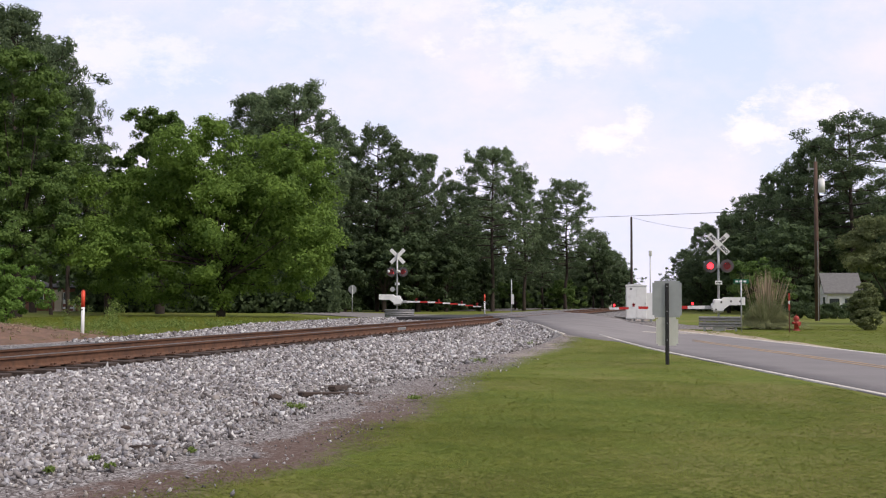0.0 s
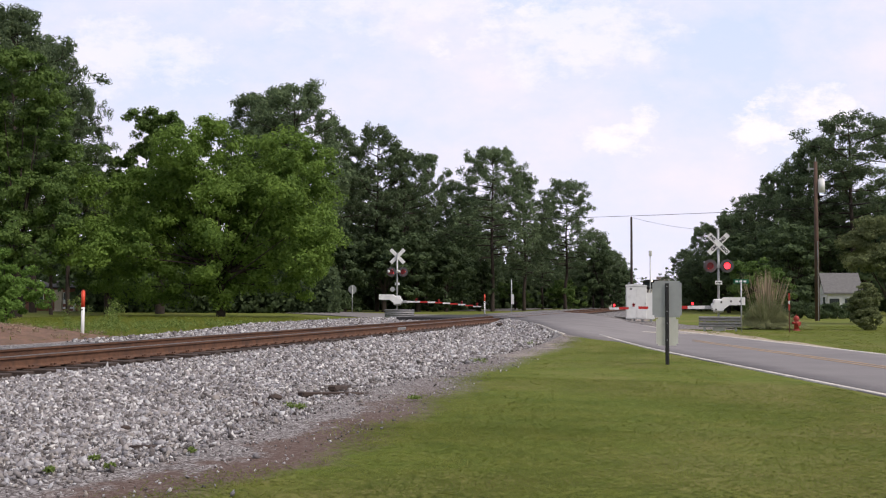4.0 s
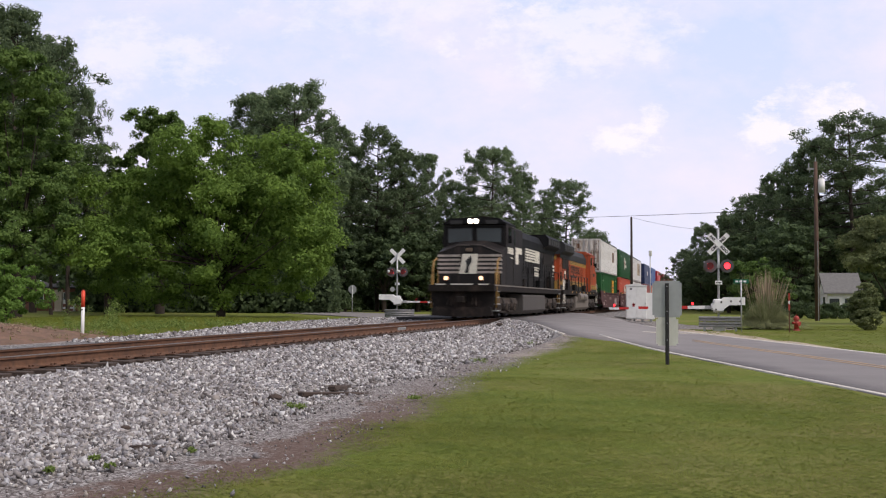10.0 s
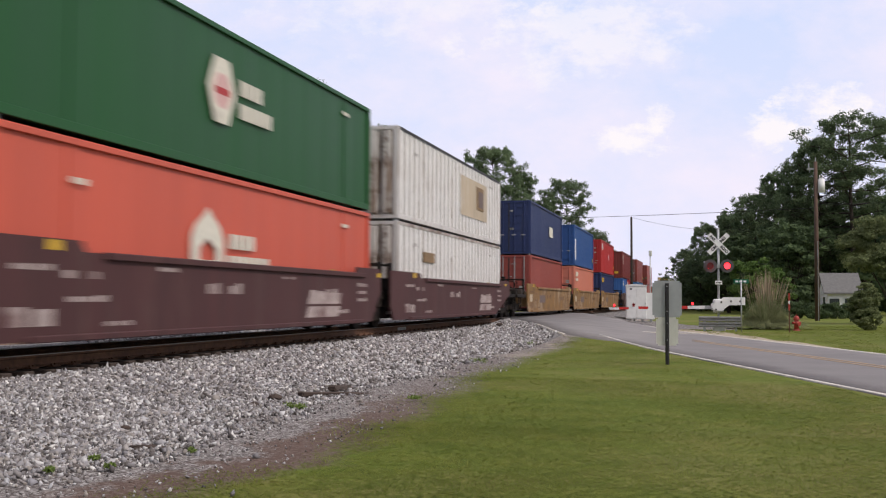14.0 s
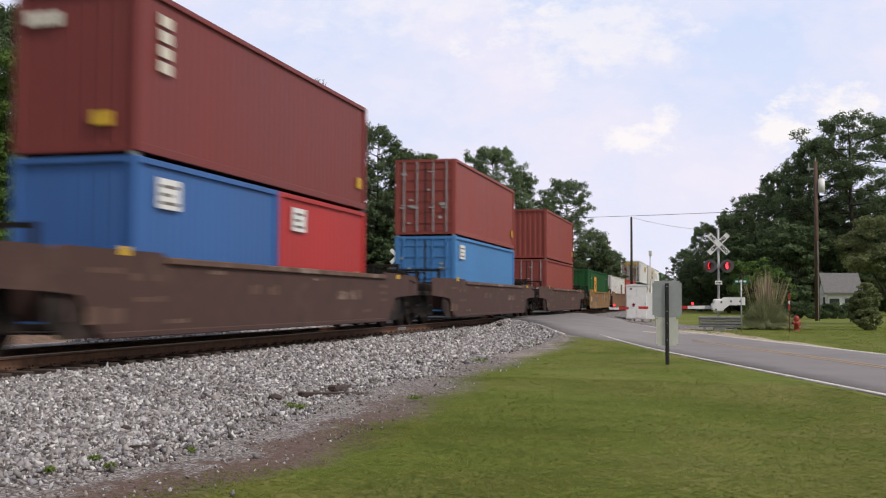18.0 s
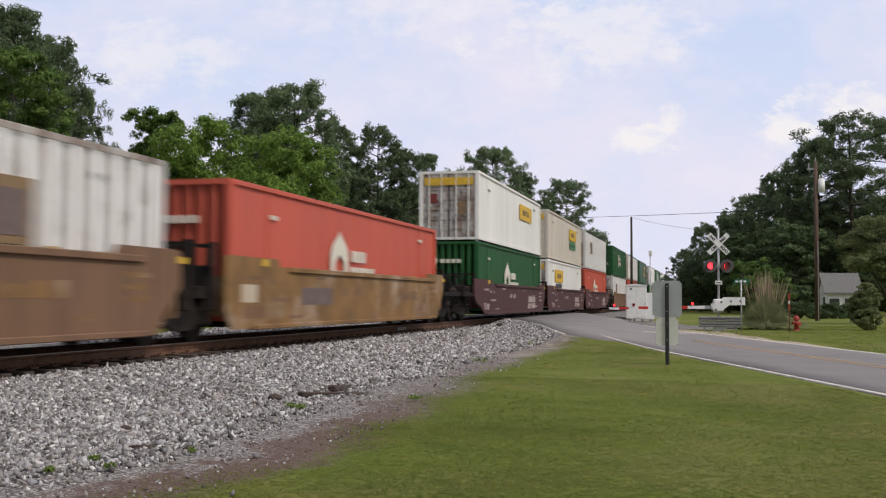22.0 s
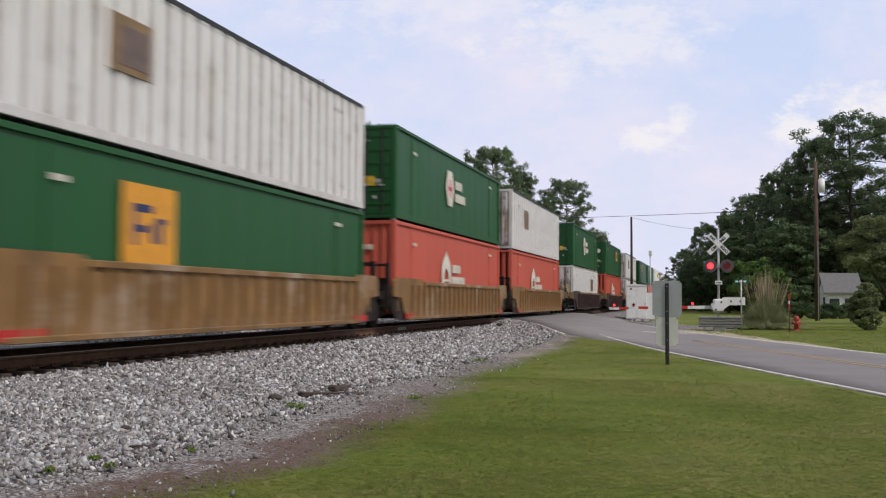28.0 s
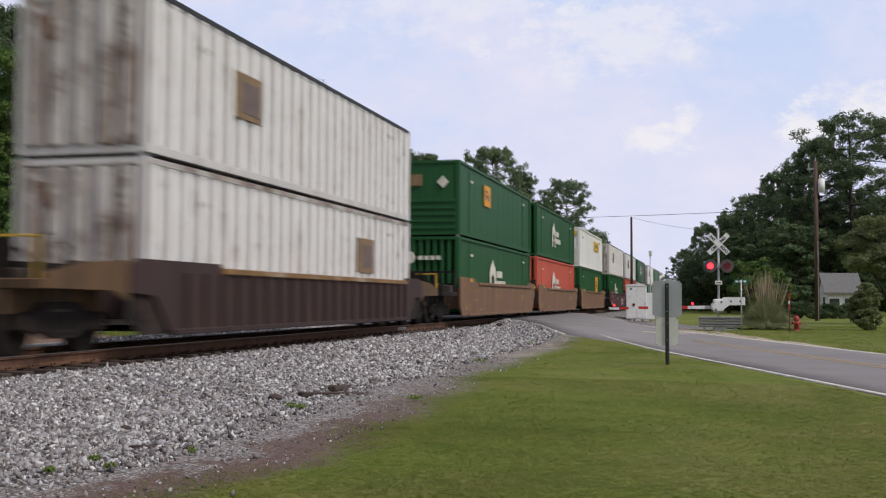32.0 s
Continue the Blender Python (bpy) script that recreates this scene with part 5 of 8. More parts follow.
def utility_pole(name, x, y, h, r, label, gear):
    p = thing(name, label, "utility pole", pose(x, y, gz(x, y)))
    bm = B()
    rod(bm, (0, 0, -0.5), (0, 0, h), r, r * 0.72, 12)
    part("pole", bm, M["pole"] if gear else M["bark"], p, "weathered brown timber pole")
    if gear:
        bm = B()
        rod(bm, (0.36, 0, h - 2.15), (0.36, 0, h - 1.25), 0.23, n=16)
        rod(bm, (0.36, 0, h - 1.25), (0.36, 0, h - 1.18), 0.23, 0.12, 16)
        for a in (-0.1, 0.1):
            rod(bm, (0.36 + a, 0, h - 1.2), (0.36 + a, 0, h - 0.95), 0.035, n=8)
        part("transformer", bm, M["white"], p, "pale grey pole transformer")
        bm = B()
        rod(bm, (0, 0, h), (0, 0, h + 0.3), 0.04, n=8)
        box(bm, -0.55, 0.1, -0.05, 0.05, h - 0.55, h - 0.45)
        rod(bm, (-0.45, 0, h - 0.45), (-0.45, 0, h - 0.1), 0.04, n=8)
        part("insulator", bm, M["galv"], p)
        bm = B()
        rod(bm, (0.06, -r, 0), (0.06, -r, h * 0.5), 0.02, n=6)
        part("conduit", bm, M["galv"], p)
    return p


def wire(a, b, sag, r, label):
    a, b = Vector(a), Vector(b)
    bm = B()
    n = 18
    tube(bm, [a.lerp(b, i / n) - Vector((0, 0, sag * 4 * (i / n) * (1 - i / n))) for i in range(n + 1)], r, 5)
    ob = part("overhead_wire", bm, M["black"])
    tagged(ob, label, "wire", "overhead wires")


def cabinet():
    x, y = spot(1131, 66)
    c = thing("signal_cabinet", "white steel railway signal cabinet with three doors", "equipment cabinet", pose(x, y, gz(x, y) - 0.02, 0, 0, 6))
    bm = B()
    box(bm, -0.82, 0.45, -0.5, 0.5, 0.2, 2.30, 0.02)
    part("body", bm, M["white"], c)
    bm = B()
    prism(bm, [(-0.86, 2.29), (0.49, 2.29), (0.49, 2.33), (-0.18, 2.42), (-0.86, 2.36)], -0.55, 0.55)
    part("roof", bm, M["white"], c)
    for x0, x1 in ((-0.80, -0.20), (-0.18, 0.43)):
        bm = B()
        box(bm, x0, x1, -0.525, -0.495, 0.28, 2.24, 0.006)
        d = part("door", bm, M["white"], c, "white steel door")
        bm = B()
        rod(bm, (x1 - 0.07, -0.525, 1.2), (x1 - 0.07, -0.565, 1.2), 0.02, n=8)
        box(bm, x1 - 0.085, x1 - 0.055, -0.575, -0.56, 1.1, 1.26, 0.004)
        part("handle", bm, M["galv"], d, "steel handle")
    bm = B()
    box(bm, -0.60, -0.45, -0.53, -0.522, 2.05, 2.14)
    part("vent", bm, M["black"], c)
    bm = B()
    box(bm, 0.452, 0.95, -0.4, 0.42, 0.2, 1.86, 0.02)
    part("side_case", bm, M["white"], c, "lower white side case")
    bm = B()
    for a in (-0.7, -0.3, 0.2, 0.75):
        box(bm, a - 0.06, a + 0.06, -0.35, 0.35, -0.15, 0.2)
    part("leg", bm, M["galv"], c)


def hydrant():
    x, y = 14.45, 50.4
    h = thing("fire_hydrant", "faded red fire hydrant on the verge", "fire hydrant", pose(x, y, gz(x, y), 0, 0, 30))
    bm = B()
    rod(bm, (0, 0, -0.1), (0, 0, 0.06), 0.16, n=14)
    rod(bm, (0, 0, 0.06), (0, 0, 0.52), 0.105, n=14)
    rod(bm, (0, 0, 0.50), (0, 0, 0.54), 0.145, n=14)
    part("barrel", bm, M["hyd"], h)
    bm = B()
    for i in range(5):
        a0, a1 = radians(18 * i), radians(18 * (i + 1))
        rod(bm, (0, 0, 0.54 + 0.15 * math.sin(a0)), (0, 0, 0.54 + 0.15 * math.sin(a1)), 0.125 * math.cos(a0) + 0.01, 0.125 * math.cos(a1) + 0.01, 14, False)
    rod(bm, (0, 0, 0.68), (0, 0, 0.75), 0.03, n=5)
    part("bonnet", bm, M["hyd"], h)
    for a, b, r in (((-0.09, 0, 0.36), (-0.21, 0, 0.36), 0.06), ((0.09, 0, 0.36), (0.21, 0, 0.36), 0.06), ((0, -0.09, 0.30), (0, -0.22, 0.30), 0.085)):
        bm = B()
        rod(bm, a, b, r, n=12)
        part("nozzle_cap", bm, M["hyd"], h)
    x, y = 13.95, 47.6
    m = thing("hydrant_marker", "red reflective hydrant marker on a thin stake", "marker post", pose(x, y, gz(x, y)))
    bm = B()
    box(bm, -0.025, 0.025, -0.012, 0.012, -0.2, 1.2)
    part("stake", bm, M["rust"], m)
    bm = B()
    box(bm, -0.036, 0.036, -0.02, -0.013, 0.95, 1.7, 0.003)
    pn = part("panel", bm, M["hyd"], m, "faded red marker panel")
    bm = B()
    box(bm, -0.03, 0.03, -0.026, -0.019, 1.24, 1.36)
    part("bar", bm, M["white"], pn)


def street_name_sign():
    x, y = 11.95, 47.6
    s = thing("street_sign", "green street name sign on a thin grey post", "street sign", pose(x, y, gz(x, y), 0, 0, -6))
    bm = B()
    rod(bm, (0, 0, -0.2), (0, 0, 2.28), 0.03, n=10)
    part("post", bm, M["galv"], s)
    bm = B()
    box(bm, -0.32, 0.32, -0.012, 0.0, 2.12, 2.30, 0.004)
    p = part("blade", bm, M["green_sign"], s, "green blade with white bars")
    bm = B()
    for i in range(3):
        box(bm, -0.24 + 0.17 * i, -0.12 + 0.17 * i, -0.018, -0.011, 2.17, 2.25)
    part("bar", bm, M["white"], p)


def octagon_sign():
    x, y = spot(624, 92)
    s = thing("stop_sign", "back of an octagonal stop sign on a thin post", "road sign", pose(x, y, -0.42))
    bm = B()
    rod(bm, (0, 0, -0.2), (0, 0, 2.5), 0.035, n=8)
    part("post", bm, M["galv"], s)
    bm = B()
    rod(bm, (0, 0.03, 2.15), (0, 0.04, 2.15), 0.40, n=8)
    bmesh.ops.rotate(bm, verts=bm.verts, cent=(0, 0, 2.15), matrix=Matrix.Rotation(radians(22.5), 3, "Y"))
    part("panel", bm, M["signback"], s, "grey octagon seen from behind")
    x, y = spot(905.5, 82)
    s = thing("mile_post", "white railway sign plate on a thin post", "railway sign", pose(x, y, -0.42))
    bm = B()
    rod(bm, (0, 0, -0.2), (0, 0, 2.9), 0.04, n=8)
    part("post", bm, M["galv"], s)
    bm = B()
    box(bm, -0.02, 0.2, -0.06, -0.045, 0.95, 1.72, 0.006)
    part("panel", bm, M["white"], s)


def lamp_post():
    x, y = spot(1151, 76)
    s = thing("area_light", "thin grey pole with a small floodlight head", "lamp post", pose(x, y, gz(x, y)))
    bm = B()
    rod(bm, (0, 0, -0.3), (0, 0, 4.6), 0.05, 0.04, n=10)
    part("pole", bm, M["galv"], s)
    bm = B()
    box(bm, -0.1, 0.12, -0.12, 0.12, 4.6, 5.0, 0.03)
    part("head", bm, M["signback_light"], s, "pale box-shaped lamp head")


def clump(px, depth):
    x, y = spot(px, depth)
    c = thing("ornamental_grass", "tall clump of ornamental grass with dry plumes", "ornamental grass", pose(x, y, gz(x, y)))
    for name, mat, n, h, sp, wd in (("leaves", "pampas", 9000, 1.55, 1.6, 0.015), ("plumes", "plume", 150, 2.75, 0.8, 0.009)):
        g = np.random.default_rng(len(name))
        a = g.uniform(0, 2 * math.pi, n)
        d = g.random(n) ** 0.8
        H = h * g.uniform(0.75, 1.1, n) * (1.1 - 0.4 * d if name == "leaves" else 1)
        wide = 0.55 if name == "leaves" else 0.8
        skirt = (np.arange(n) % 3 == 0) & (name == "leaves")
        d = np.where(skirt, g.uniform(0.8, 1.1, n), d)
        H = np.where(skirt, 0.8 * H, H)
        bx, by = wide * d * np.cos(a), wide * d * np.sin(a)
        V, F = [], []
        segs = 4
        for i in range(segs + 1):
            t = i / segs
            bend = sp * d * t ** 1.25
            z = H * (t - (0.85 * d ** 1.5 if name == "leaves" else 0.12 * d) * t ** 2.0)
            w = wd * (1 - 0.85 * t) if name == "leaves" else wd * (0.25 + 1.2 * (t > 0.6)) * (1 if i < segs else 0.2)
            cx, cy = bx + bend * np.cos(a), by + bend * np.sin(a)
            V.append(np.stack([cx - w * np.sin(a), cy + w * np.cos(a), z], -1))
            V.append(np.stack([cx + w * np.sin(a), cy - w * np.cos(a), z], -1))
        V = np.stack(V, 1)
        base = np.arange(n)[:, None] * (2 * segs + 2)
        F = np.concatenate([np.concatenate([base + 2 * i, base + 2 * i + 1, base + 2 * i + 3, base + 2 * i + 2], 1) for i in range(segs)])
        soup(name, V.reshape(-1, 3), F, M[mat], c, "arching green grass leaves" if name == "leaves" else "upright dry plumes")


def house(px, depth, w, d, h, rh, turn, wall, roof, label):
    x, y = spot(px, depth)
    o = thing("house", label, "house", pose(x, y, -0.55, 0, 0, turn))
    bm = B()
    box(bm, -w / 2, w / 2, 0, d, 0, h)
    part("wall", bm, wall, o)
    bm = B()
    e = 0.35
    slab(bm, [(-e, h - 0.05), (d / 2, h + rh), (d + e, h - 0.05), (d + e, h + 0.1), (d / 2, h + rh + 0.16), (-e, h + 0.1)], -w / 2 - e, w / 2 + e)
    part("roof", bm, roof, o, "grey shingle roof")
    for s in (-1, 1):
        bm = B()
        slab(bm, [(0, h - 0.02), (d, h - 0.02), (d / 2, h + rh - 0.03)], s * w / 2 - 0.06, s * w / 2 + 0.06)
        part("gable", bm, wall, o)
    for i, cx in enumerate((-w * 0.28, w * 0.2)):
        bm = B()
        box(bm, cx - 0.5, cx + 0.5, -0.05, 0.02, h * 0.35, h * 0.82, 0.01)
        wdw = part("window", bm, M["white"], o)
        bm = B()
        box(bm, cx - 0.42, cx + 0.42, -0.062, -0.045, h * 0.38, h * 0.79)
        part("pane", bm, M["glass"], wdw)
    for s in (-1, 1):
        bm = B()
        box(bm, s * w / 2 - 0.02 if s > 0 else -w / 2 - 0.05, s * w / 2 + 0.05 if s > 0 else -w / 2 + 0.02, d * 0.3, d * 0.45, h * 0.3, h * 0.85)
        part("window", bm, M["glass"], o, "dark side window")


def car(px, depth, turn, paint, label):
    x, y = spot(px, depth)
    c = thing("car", label, "car", pose(x, y, -0.40, 0, 0, turn))
    bm = B()
    slab(bm, [(-2.2, 0.3), (2.2, 0.3), (2.25, 0.75), (2.0, 0.92), (1.2, 1.0), (-1.9, 1.02), (-2.2, 0.95)], -0.88, 0.88)
    part("body", bm, paint, c)
    bm = B()
    slab(bm, [(-1.75, 1.0), (1.0, 1.0), (0.35, 1.46), (-1.25, 1.48)], -0.74, 0.74)
    part("cabin", bm, paint, c)
    bm = B()
    slab(bm, [(-1.62, 1.06), (-1.72, 1.05), (-1.30, 1.42), (-1.22, 1.42)], -0.66, 0.66)
    part("rear_window", bm, M["glass"], c)
    for sx in (-0.82, 0.82):
        for yy in (-1.4, 1.4):
            bm = B()
            rod(bm, (sx - 0.1, yy, 0.32), (sx + 0.1, yy, 0.32), 0.32, n=14)
            part("wheel", bm, M["black"], c)
        bm = B()
        box(bm, sx - 0.14, sx + 0.04, -2.24, -2.18, 0.75, 0.92)
        part("tail_light", bm, M["lens_red"], c)


def clay_heap():
    n, m = 40, 22
    V, F = [], []
    for i in range(n + 1):
        for j in range(m + 1):
            u, v = i / n, j / m
            x, y = -22 + 14.2 * u, 22.8 + 9.5 * v
            k = math.sin(math.pi * u) ** 0.7 * math.sin(math.pi * v) ** 0.8
            z = gz(x, y) - 0.05 + 0.75 * k * (0.75 + 0.35 * noise.noise((x * 0.7, y * 0.7, 3))) + 0.16 * k * noise.noise((x * 2.7, y * 2.7, 1))
            V.append((x, y, z))
    for i in range(n):
        for j in range(m):
            p = i * (m + 1) + j
            F.append((p, p + m + 1, p + m + 2, p + 1))
    ob = soup("clay_heap", V, F, M["clay"], None, "", True)
    tagged(ob, "low heap of bare reddish clay beside the track", "earth heap", kind="structure")


def weeds():
    g = np.random.default_rng(9)
    C, R = [], []
    for x, y, r in ((5.74, 12.0, 0.075), (5.85, 11.8, 0.05), (6.34, 8.22, 0.025), (6.15, 7.28, 0.022), (5.8, 7.6, 0.025), (5.8, 7.0, 0.025), (6.87, 13.35, 0.06), (5.9, 22, 0.12), (5.3, 31, 0.2)):
        for _ in range(5):
            C.append((x + g.normal(0, r), y + g.normal(0, r), max(gz(x, y), float(bed_z(x, y))) + 0.05))
            R.append(r)
    v, f = leaves(g, C, R, 22, 0.024, 0.5, 0.35)
    ob = soup("weeds", v, f, M["weed"])
    tagged(ob, "small green weeds growing in the gravel", "weeds", kind="stuff")
    C, R = [], []
    for _ in range(150):
        x, y = g.uniform(-16, -8.8), g.uniform(29, 46)
        C.append((x, y, gz(x, y) + 0.15))
        R.append(g.uniform(0.15, 0.4))
    for x, y, h in ((-13.2, 38, 1.1), (-16.8, 41, 1.3), (-13.8, 39.0, 0.8)):
        for k in range(10):
            C.append((x + g.normal(0, 0.25), y + g.normal(0, 0.2), gz(x, y) + h * k / 10 + 0.1))
            R.append(0.25)
    v, f = leaves(g, C, R, 40, 0.06, 0.9, 0.25)
    ob = soup("tall_weeds", v, f, M["weed"])
    tagged(ob, "tall green weeds on the far verge", "weeds", kind="stuff")
    C, R = [], []
    for _ in range(260):
        x, y = g.uniform(-21, -8.4), g.uniform(23.2, 31.5)
        k = math.sin(math.pi * (x + 22) / 14.2) ** 0.7 * math.sin(math.pi * (y - 22.8) / 9.5) ** 0.8
        C.append((x, y, gz(x, y) + 0.62 * k))
        R.append(g.uniform(0.06, 0.2))
    v, f = leaves(g, C, R, 22, 0.06, 0.7, 0.2)
    ob = soup("dry_tufts", v, f, M["plume"])
    tagged(ob, "dry straw tufts on the clay heap", "dry grass", kind="stuff")
    # bits of old timber and a lump of dark slag by the stones
    for nm, x, y, L, a, lab in (("timber_scrap", 5.72, 13.94, 1.7, 60, "broken piece of dark weathered timber"), ("timber_scrap", 5.47, 14.3, 0.9, 95, "broken piece of dark weathered timber"),
                                ("timber_scrap", 5.77, 8.5, 0.35, 50, "short grey splintered stick")):
        bm = B()
        box(bm, -L / 2, L / 2, -0.055, 0.055, -0.03, 0.05, 0.015)
        bmesh.ops.subdivide_edges(bm, edges=[e for e in bm.edges if e.calc_length() > 0.2], cuts=3)
        for v in bm.verts:
            v.co += Vector((g.normal(0, 0.006), g.normal(0, 0.008), g.normal(0, 0.006)))
        ob = part(nm, bm, M["tie"])
        ob.matrix_basis = pose(x, y, float(bed_z(x, y)) + 0.085, 0, 4, a)
        tagged(ob, lab, "timber", "scraps on the gravel")
    for x, y, s in ((5.17, 12.67, 0.09), (5.2, 11.96, 0.06), (5.03, 9.3, 0.055), (2.2, 42.3, 0.14)):
        bm = B()
        bmesh.ops.create_icosphere(bm, subdivisions=2, radius=s)
        for v in bm.verts:
            v.co *= 1 + 0.35 * noise.noise(v.co * 14 + Vector((x, y, 0)))
            v.co.z *= 0.5
        ob = part("dark_rock", bm, M["tie"])
        ob.matrix_basis = pose(x, y, float(bed_z(x, y)) + s * 0.5)
        tagged(ob, "dark brown rock lying on the pale ballast", "rock", "dark rocks on the ballast")


M["brick"] = surf("brick wall", (0.24, 0.10, 0.07), 0.9, 0, 0.25, 6, 0.3)
M["siding"] = surf("white siding", (0.78, 0.78, 0.79), 0.6, 0, 0.06, 3, 0.05)
M["shingle"] = surf("grey shingle", (0.17, 0.165, 0.16), 0.9, 0, 0.25, 5, 0.4)
M["shingle_dark"] = surf("dark shingle", (0.06, 0.055, 0.05), 0.95, 0, 0.25, 5, 0.4)
M["tan_wall"] = surf("cream wall", (0.55, 0.47, 0.36), 0.8, 0, 0.1, 3, 0.05)
M["carwhite"] = surf("white car paint", (0.75, 0.75, 0.76), 0.25, 0, 0.05, 3, 0)


def build_roadside():
    roadside_sign()
    marker_post(-8.9, 29.6, 1.55, 0.055, "white post with an orange-red cap beside the track")
    x, y = spot(858, 80)
    marker_post(x, y, 1.55, 0.055, "far white post with an orange-red cap")
    x, y = spot(1446, 72)
    utility_pole("utility_pole", x, y, 11.05, 0.17, "brown timber utility pole with a grey transformer", True)
    x2, y2 = spot(1118, 82)
    utility_pole("utility_pole", x2, y2, 8.05, 0.11, "slim timber utility pole behind the signal cabinet", False)
    xl, yl = spot(700, 120)
    wire((x2, y2, 7.53), (x, y, 7.34), 0.03, 0.018, "black overhead wire from pole to pole")
    wire((x2, y2, 7.53), (xl, yl, 9.75), 0.05, 0.018, "black overhead wire into the trees")
    xs, ys = spot(1330, 76)
    wire((x2 + 0.1, y2, 7.4), (xs, ys, 6.1), 0.4, 0.01, "thin sagging overhead wire")
    xr, yr = spot(1700, 68)
    wire((x, y, 7.6), (xr, yr, 7.9), 0.2, 0.015, "black overhead wire over the house")
    cabinet()
    hydrant()
    street_name_sign()
    octagon_sign()
    lamp_post()
    clump(1355, 50.5)
    house(1492, 93, 2.7, 4.6, 2.1, 1.75, 3, M["siding"], M["shingle"], "small white house with a grey gable roof")
    house(100, 104, 6.0, 6.0, 2.4, 0.6, 15, M["brick"], M["shingle_dark"], "brick house with white trim under the trees")
    x, y = spot(107, 101)
    pc = thing("porch", "cream porch pillar and white railing of the brick house", "porch", pose(x, y, -0.55, 0, 0, 15))
    for nm, q0, q1, z0, z1, m, lab in (("pillar", -0.40, 0.28, 0.0, 2.2, "tan_wall", "cream panel"), ("rail", 0.4, 1.45, 0.85, 1.25, "siding", "white boarded railing"), ("rail", 0.4, 1.45, 0.35, 0.55, "siding", "white boarded railing"),
                                       ("post", 1.40, 1.52, 0.0, 1.3, "siding", "white post"), ("step", -0.5, 1.5, 0.0, 0.18, "tan_wall", "pale step")):
        bm = B()
        box(bm, q0, q1, -0.3 if nm != "step" else -0.7, 0.1, z0, z1, 0.01)
        part(nm, bm, M[m], pc, lab)
    house(275, 112, 9.0, 7.0, 2.4, 1.3, 10, M["tan_wall"], M["shingle"], "pale house half hidden behind the trees")
    house(838, 150, 5.0, 6.0, 2.0, 1.0, 5, M["siding"], M["shingle"], "white building glimpsed through the trees")
    house(1040, 190, 9.0, 6.0, 2.0, 1.0, 5, M["tan_wall"], M["shingle"], "cream building far down the street")
    car(955, 175, 0, M["carwhite"], "white car seen from behind on the far street")
    clay_heap()
    weeds()


build_roadside()

# ---------------------------------------------------------------- train
C53, C40, CW53, CW40, CH = 16.15, 12.19, 2.59, 2.44, 2.9
PAINT = {}
for key, c, st, am in (("white", (0.64, 0.615, 0.60), (0.30, 0.22, 0.16), 0.42), ("white_smooth", (0.80, 0.79, 0.75), (0.45, 0.40, 0.33), 0.15), ("grey", (0.62, 0.56, 0.48), (0.3, 0.25, 0.2), 0.25),
                       ("green", (0.015, 0.088, 0.024), (0.035, 0.10, 0.042), 0.12), ("orange", (0.56, 0.105, 0.065), (0.36, 0.12, 0.08), 0.15), ("salmon", (0.60, 0.20, 0.14), (0.4, 0.2, 0.15), 0.15),
                       ("navy", (0.028, 0.042, 0.12), (0.08, 0.08, 0.1), 0.15), ("blue", (0.03, 0.085, 0.26), (0.06, 0.08, 0.15), 0.1), ("sky_blue", (0.075, 0.24, 0.52), (0.1, 0.15, 0.25), 0.12), ("mid_blue", (0.045, 0.135, 0.37), (0.06, 0.11, 0.22), 0.15),
                       ("red", (0.44, 0.035, 0.035), (0.25, 0.07, 0.05), 0.15), ("brown", (0.20, 0.04, 0.035), (0.12, 0.04, 0.03), 0.2), ("brick", (0.29, 0.065, 0.052), (0.17, 0.06, 0.045), 0.2)):
    PAINT[key] = surf(key + " container paint", c, 0.5, 0.0, 0.12, 1.2, 0.04, st, am, 0.8, True, 0.1)
    PAINT[key].node_tree.nodes["Principled BSDF"].inputs["Specular IOR Level"].default_value = 0.3
PAINT["maroon_car"] = surf("maroon car paint", (0.074, 0.025, 0.025), 0.75, 0, 0.35, 2, 0.1, (0.12, 0.072, 0.06), 0.3, 0.9, True)
PAINT["tan_car"] = surf("tan car paint", (0.245, 0.130, 0.042), 0.7, 0, 0.4, 1.2, 0.1, (0.42, 0.33, 0.25), 0.42, 0.8)
PAINT["tan_end"] = surf("grimy tan end paint", (0.150, 0.082, 0.034), 0.8, 0, 0.5, 3, 0.2, (0.034, 0.024, 0.018), 0.6, 1.6, True)
PAINT["dark_car"] = surf("dark brown car paint", (0.074, 0.035, 0.027), 0.8, 0, 0.3, 2, 0.1, (0.14, 0.085, 0.065), 0.2, 0.6)
PAINT["brown_car"] = surf("brown car paint", (0.205, 0.112, 0.060), 0.75, 0, 0.3, 2, 0.1, (0.09, 0.05, 0.04), 0.4, 0.8, True)
PAINT["stencil"] = surf("faded stencil paint", (0.42, 0.34, 0.32), 0.8, 0, 0.3, 6, 0.0, (0.12, 0.05, 0.05), 0.5)
PAINT["chord"] = surf("worn top chord paint", (0.13, 0.072, 0.05), 0.8, 0, 0.35, 2, 0.05, (0.42, 0.35, 0.30), 0.3, 0.9)
PAINT["patch"] = surf("stained brown patch", (0.13, 0.095, 0.07), 0.8, 0, 0.4, 5, 0.1, (0.30, 0.22, 0.10), 0.35, 2.0)


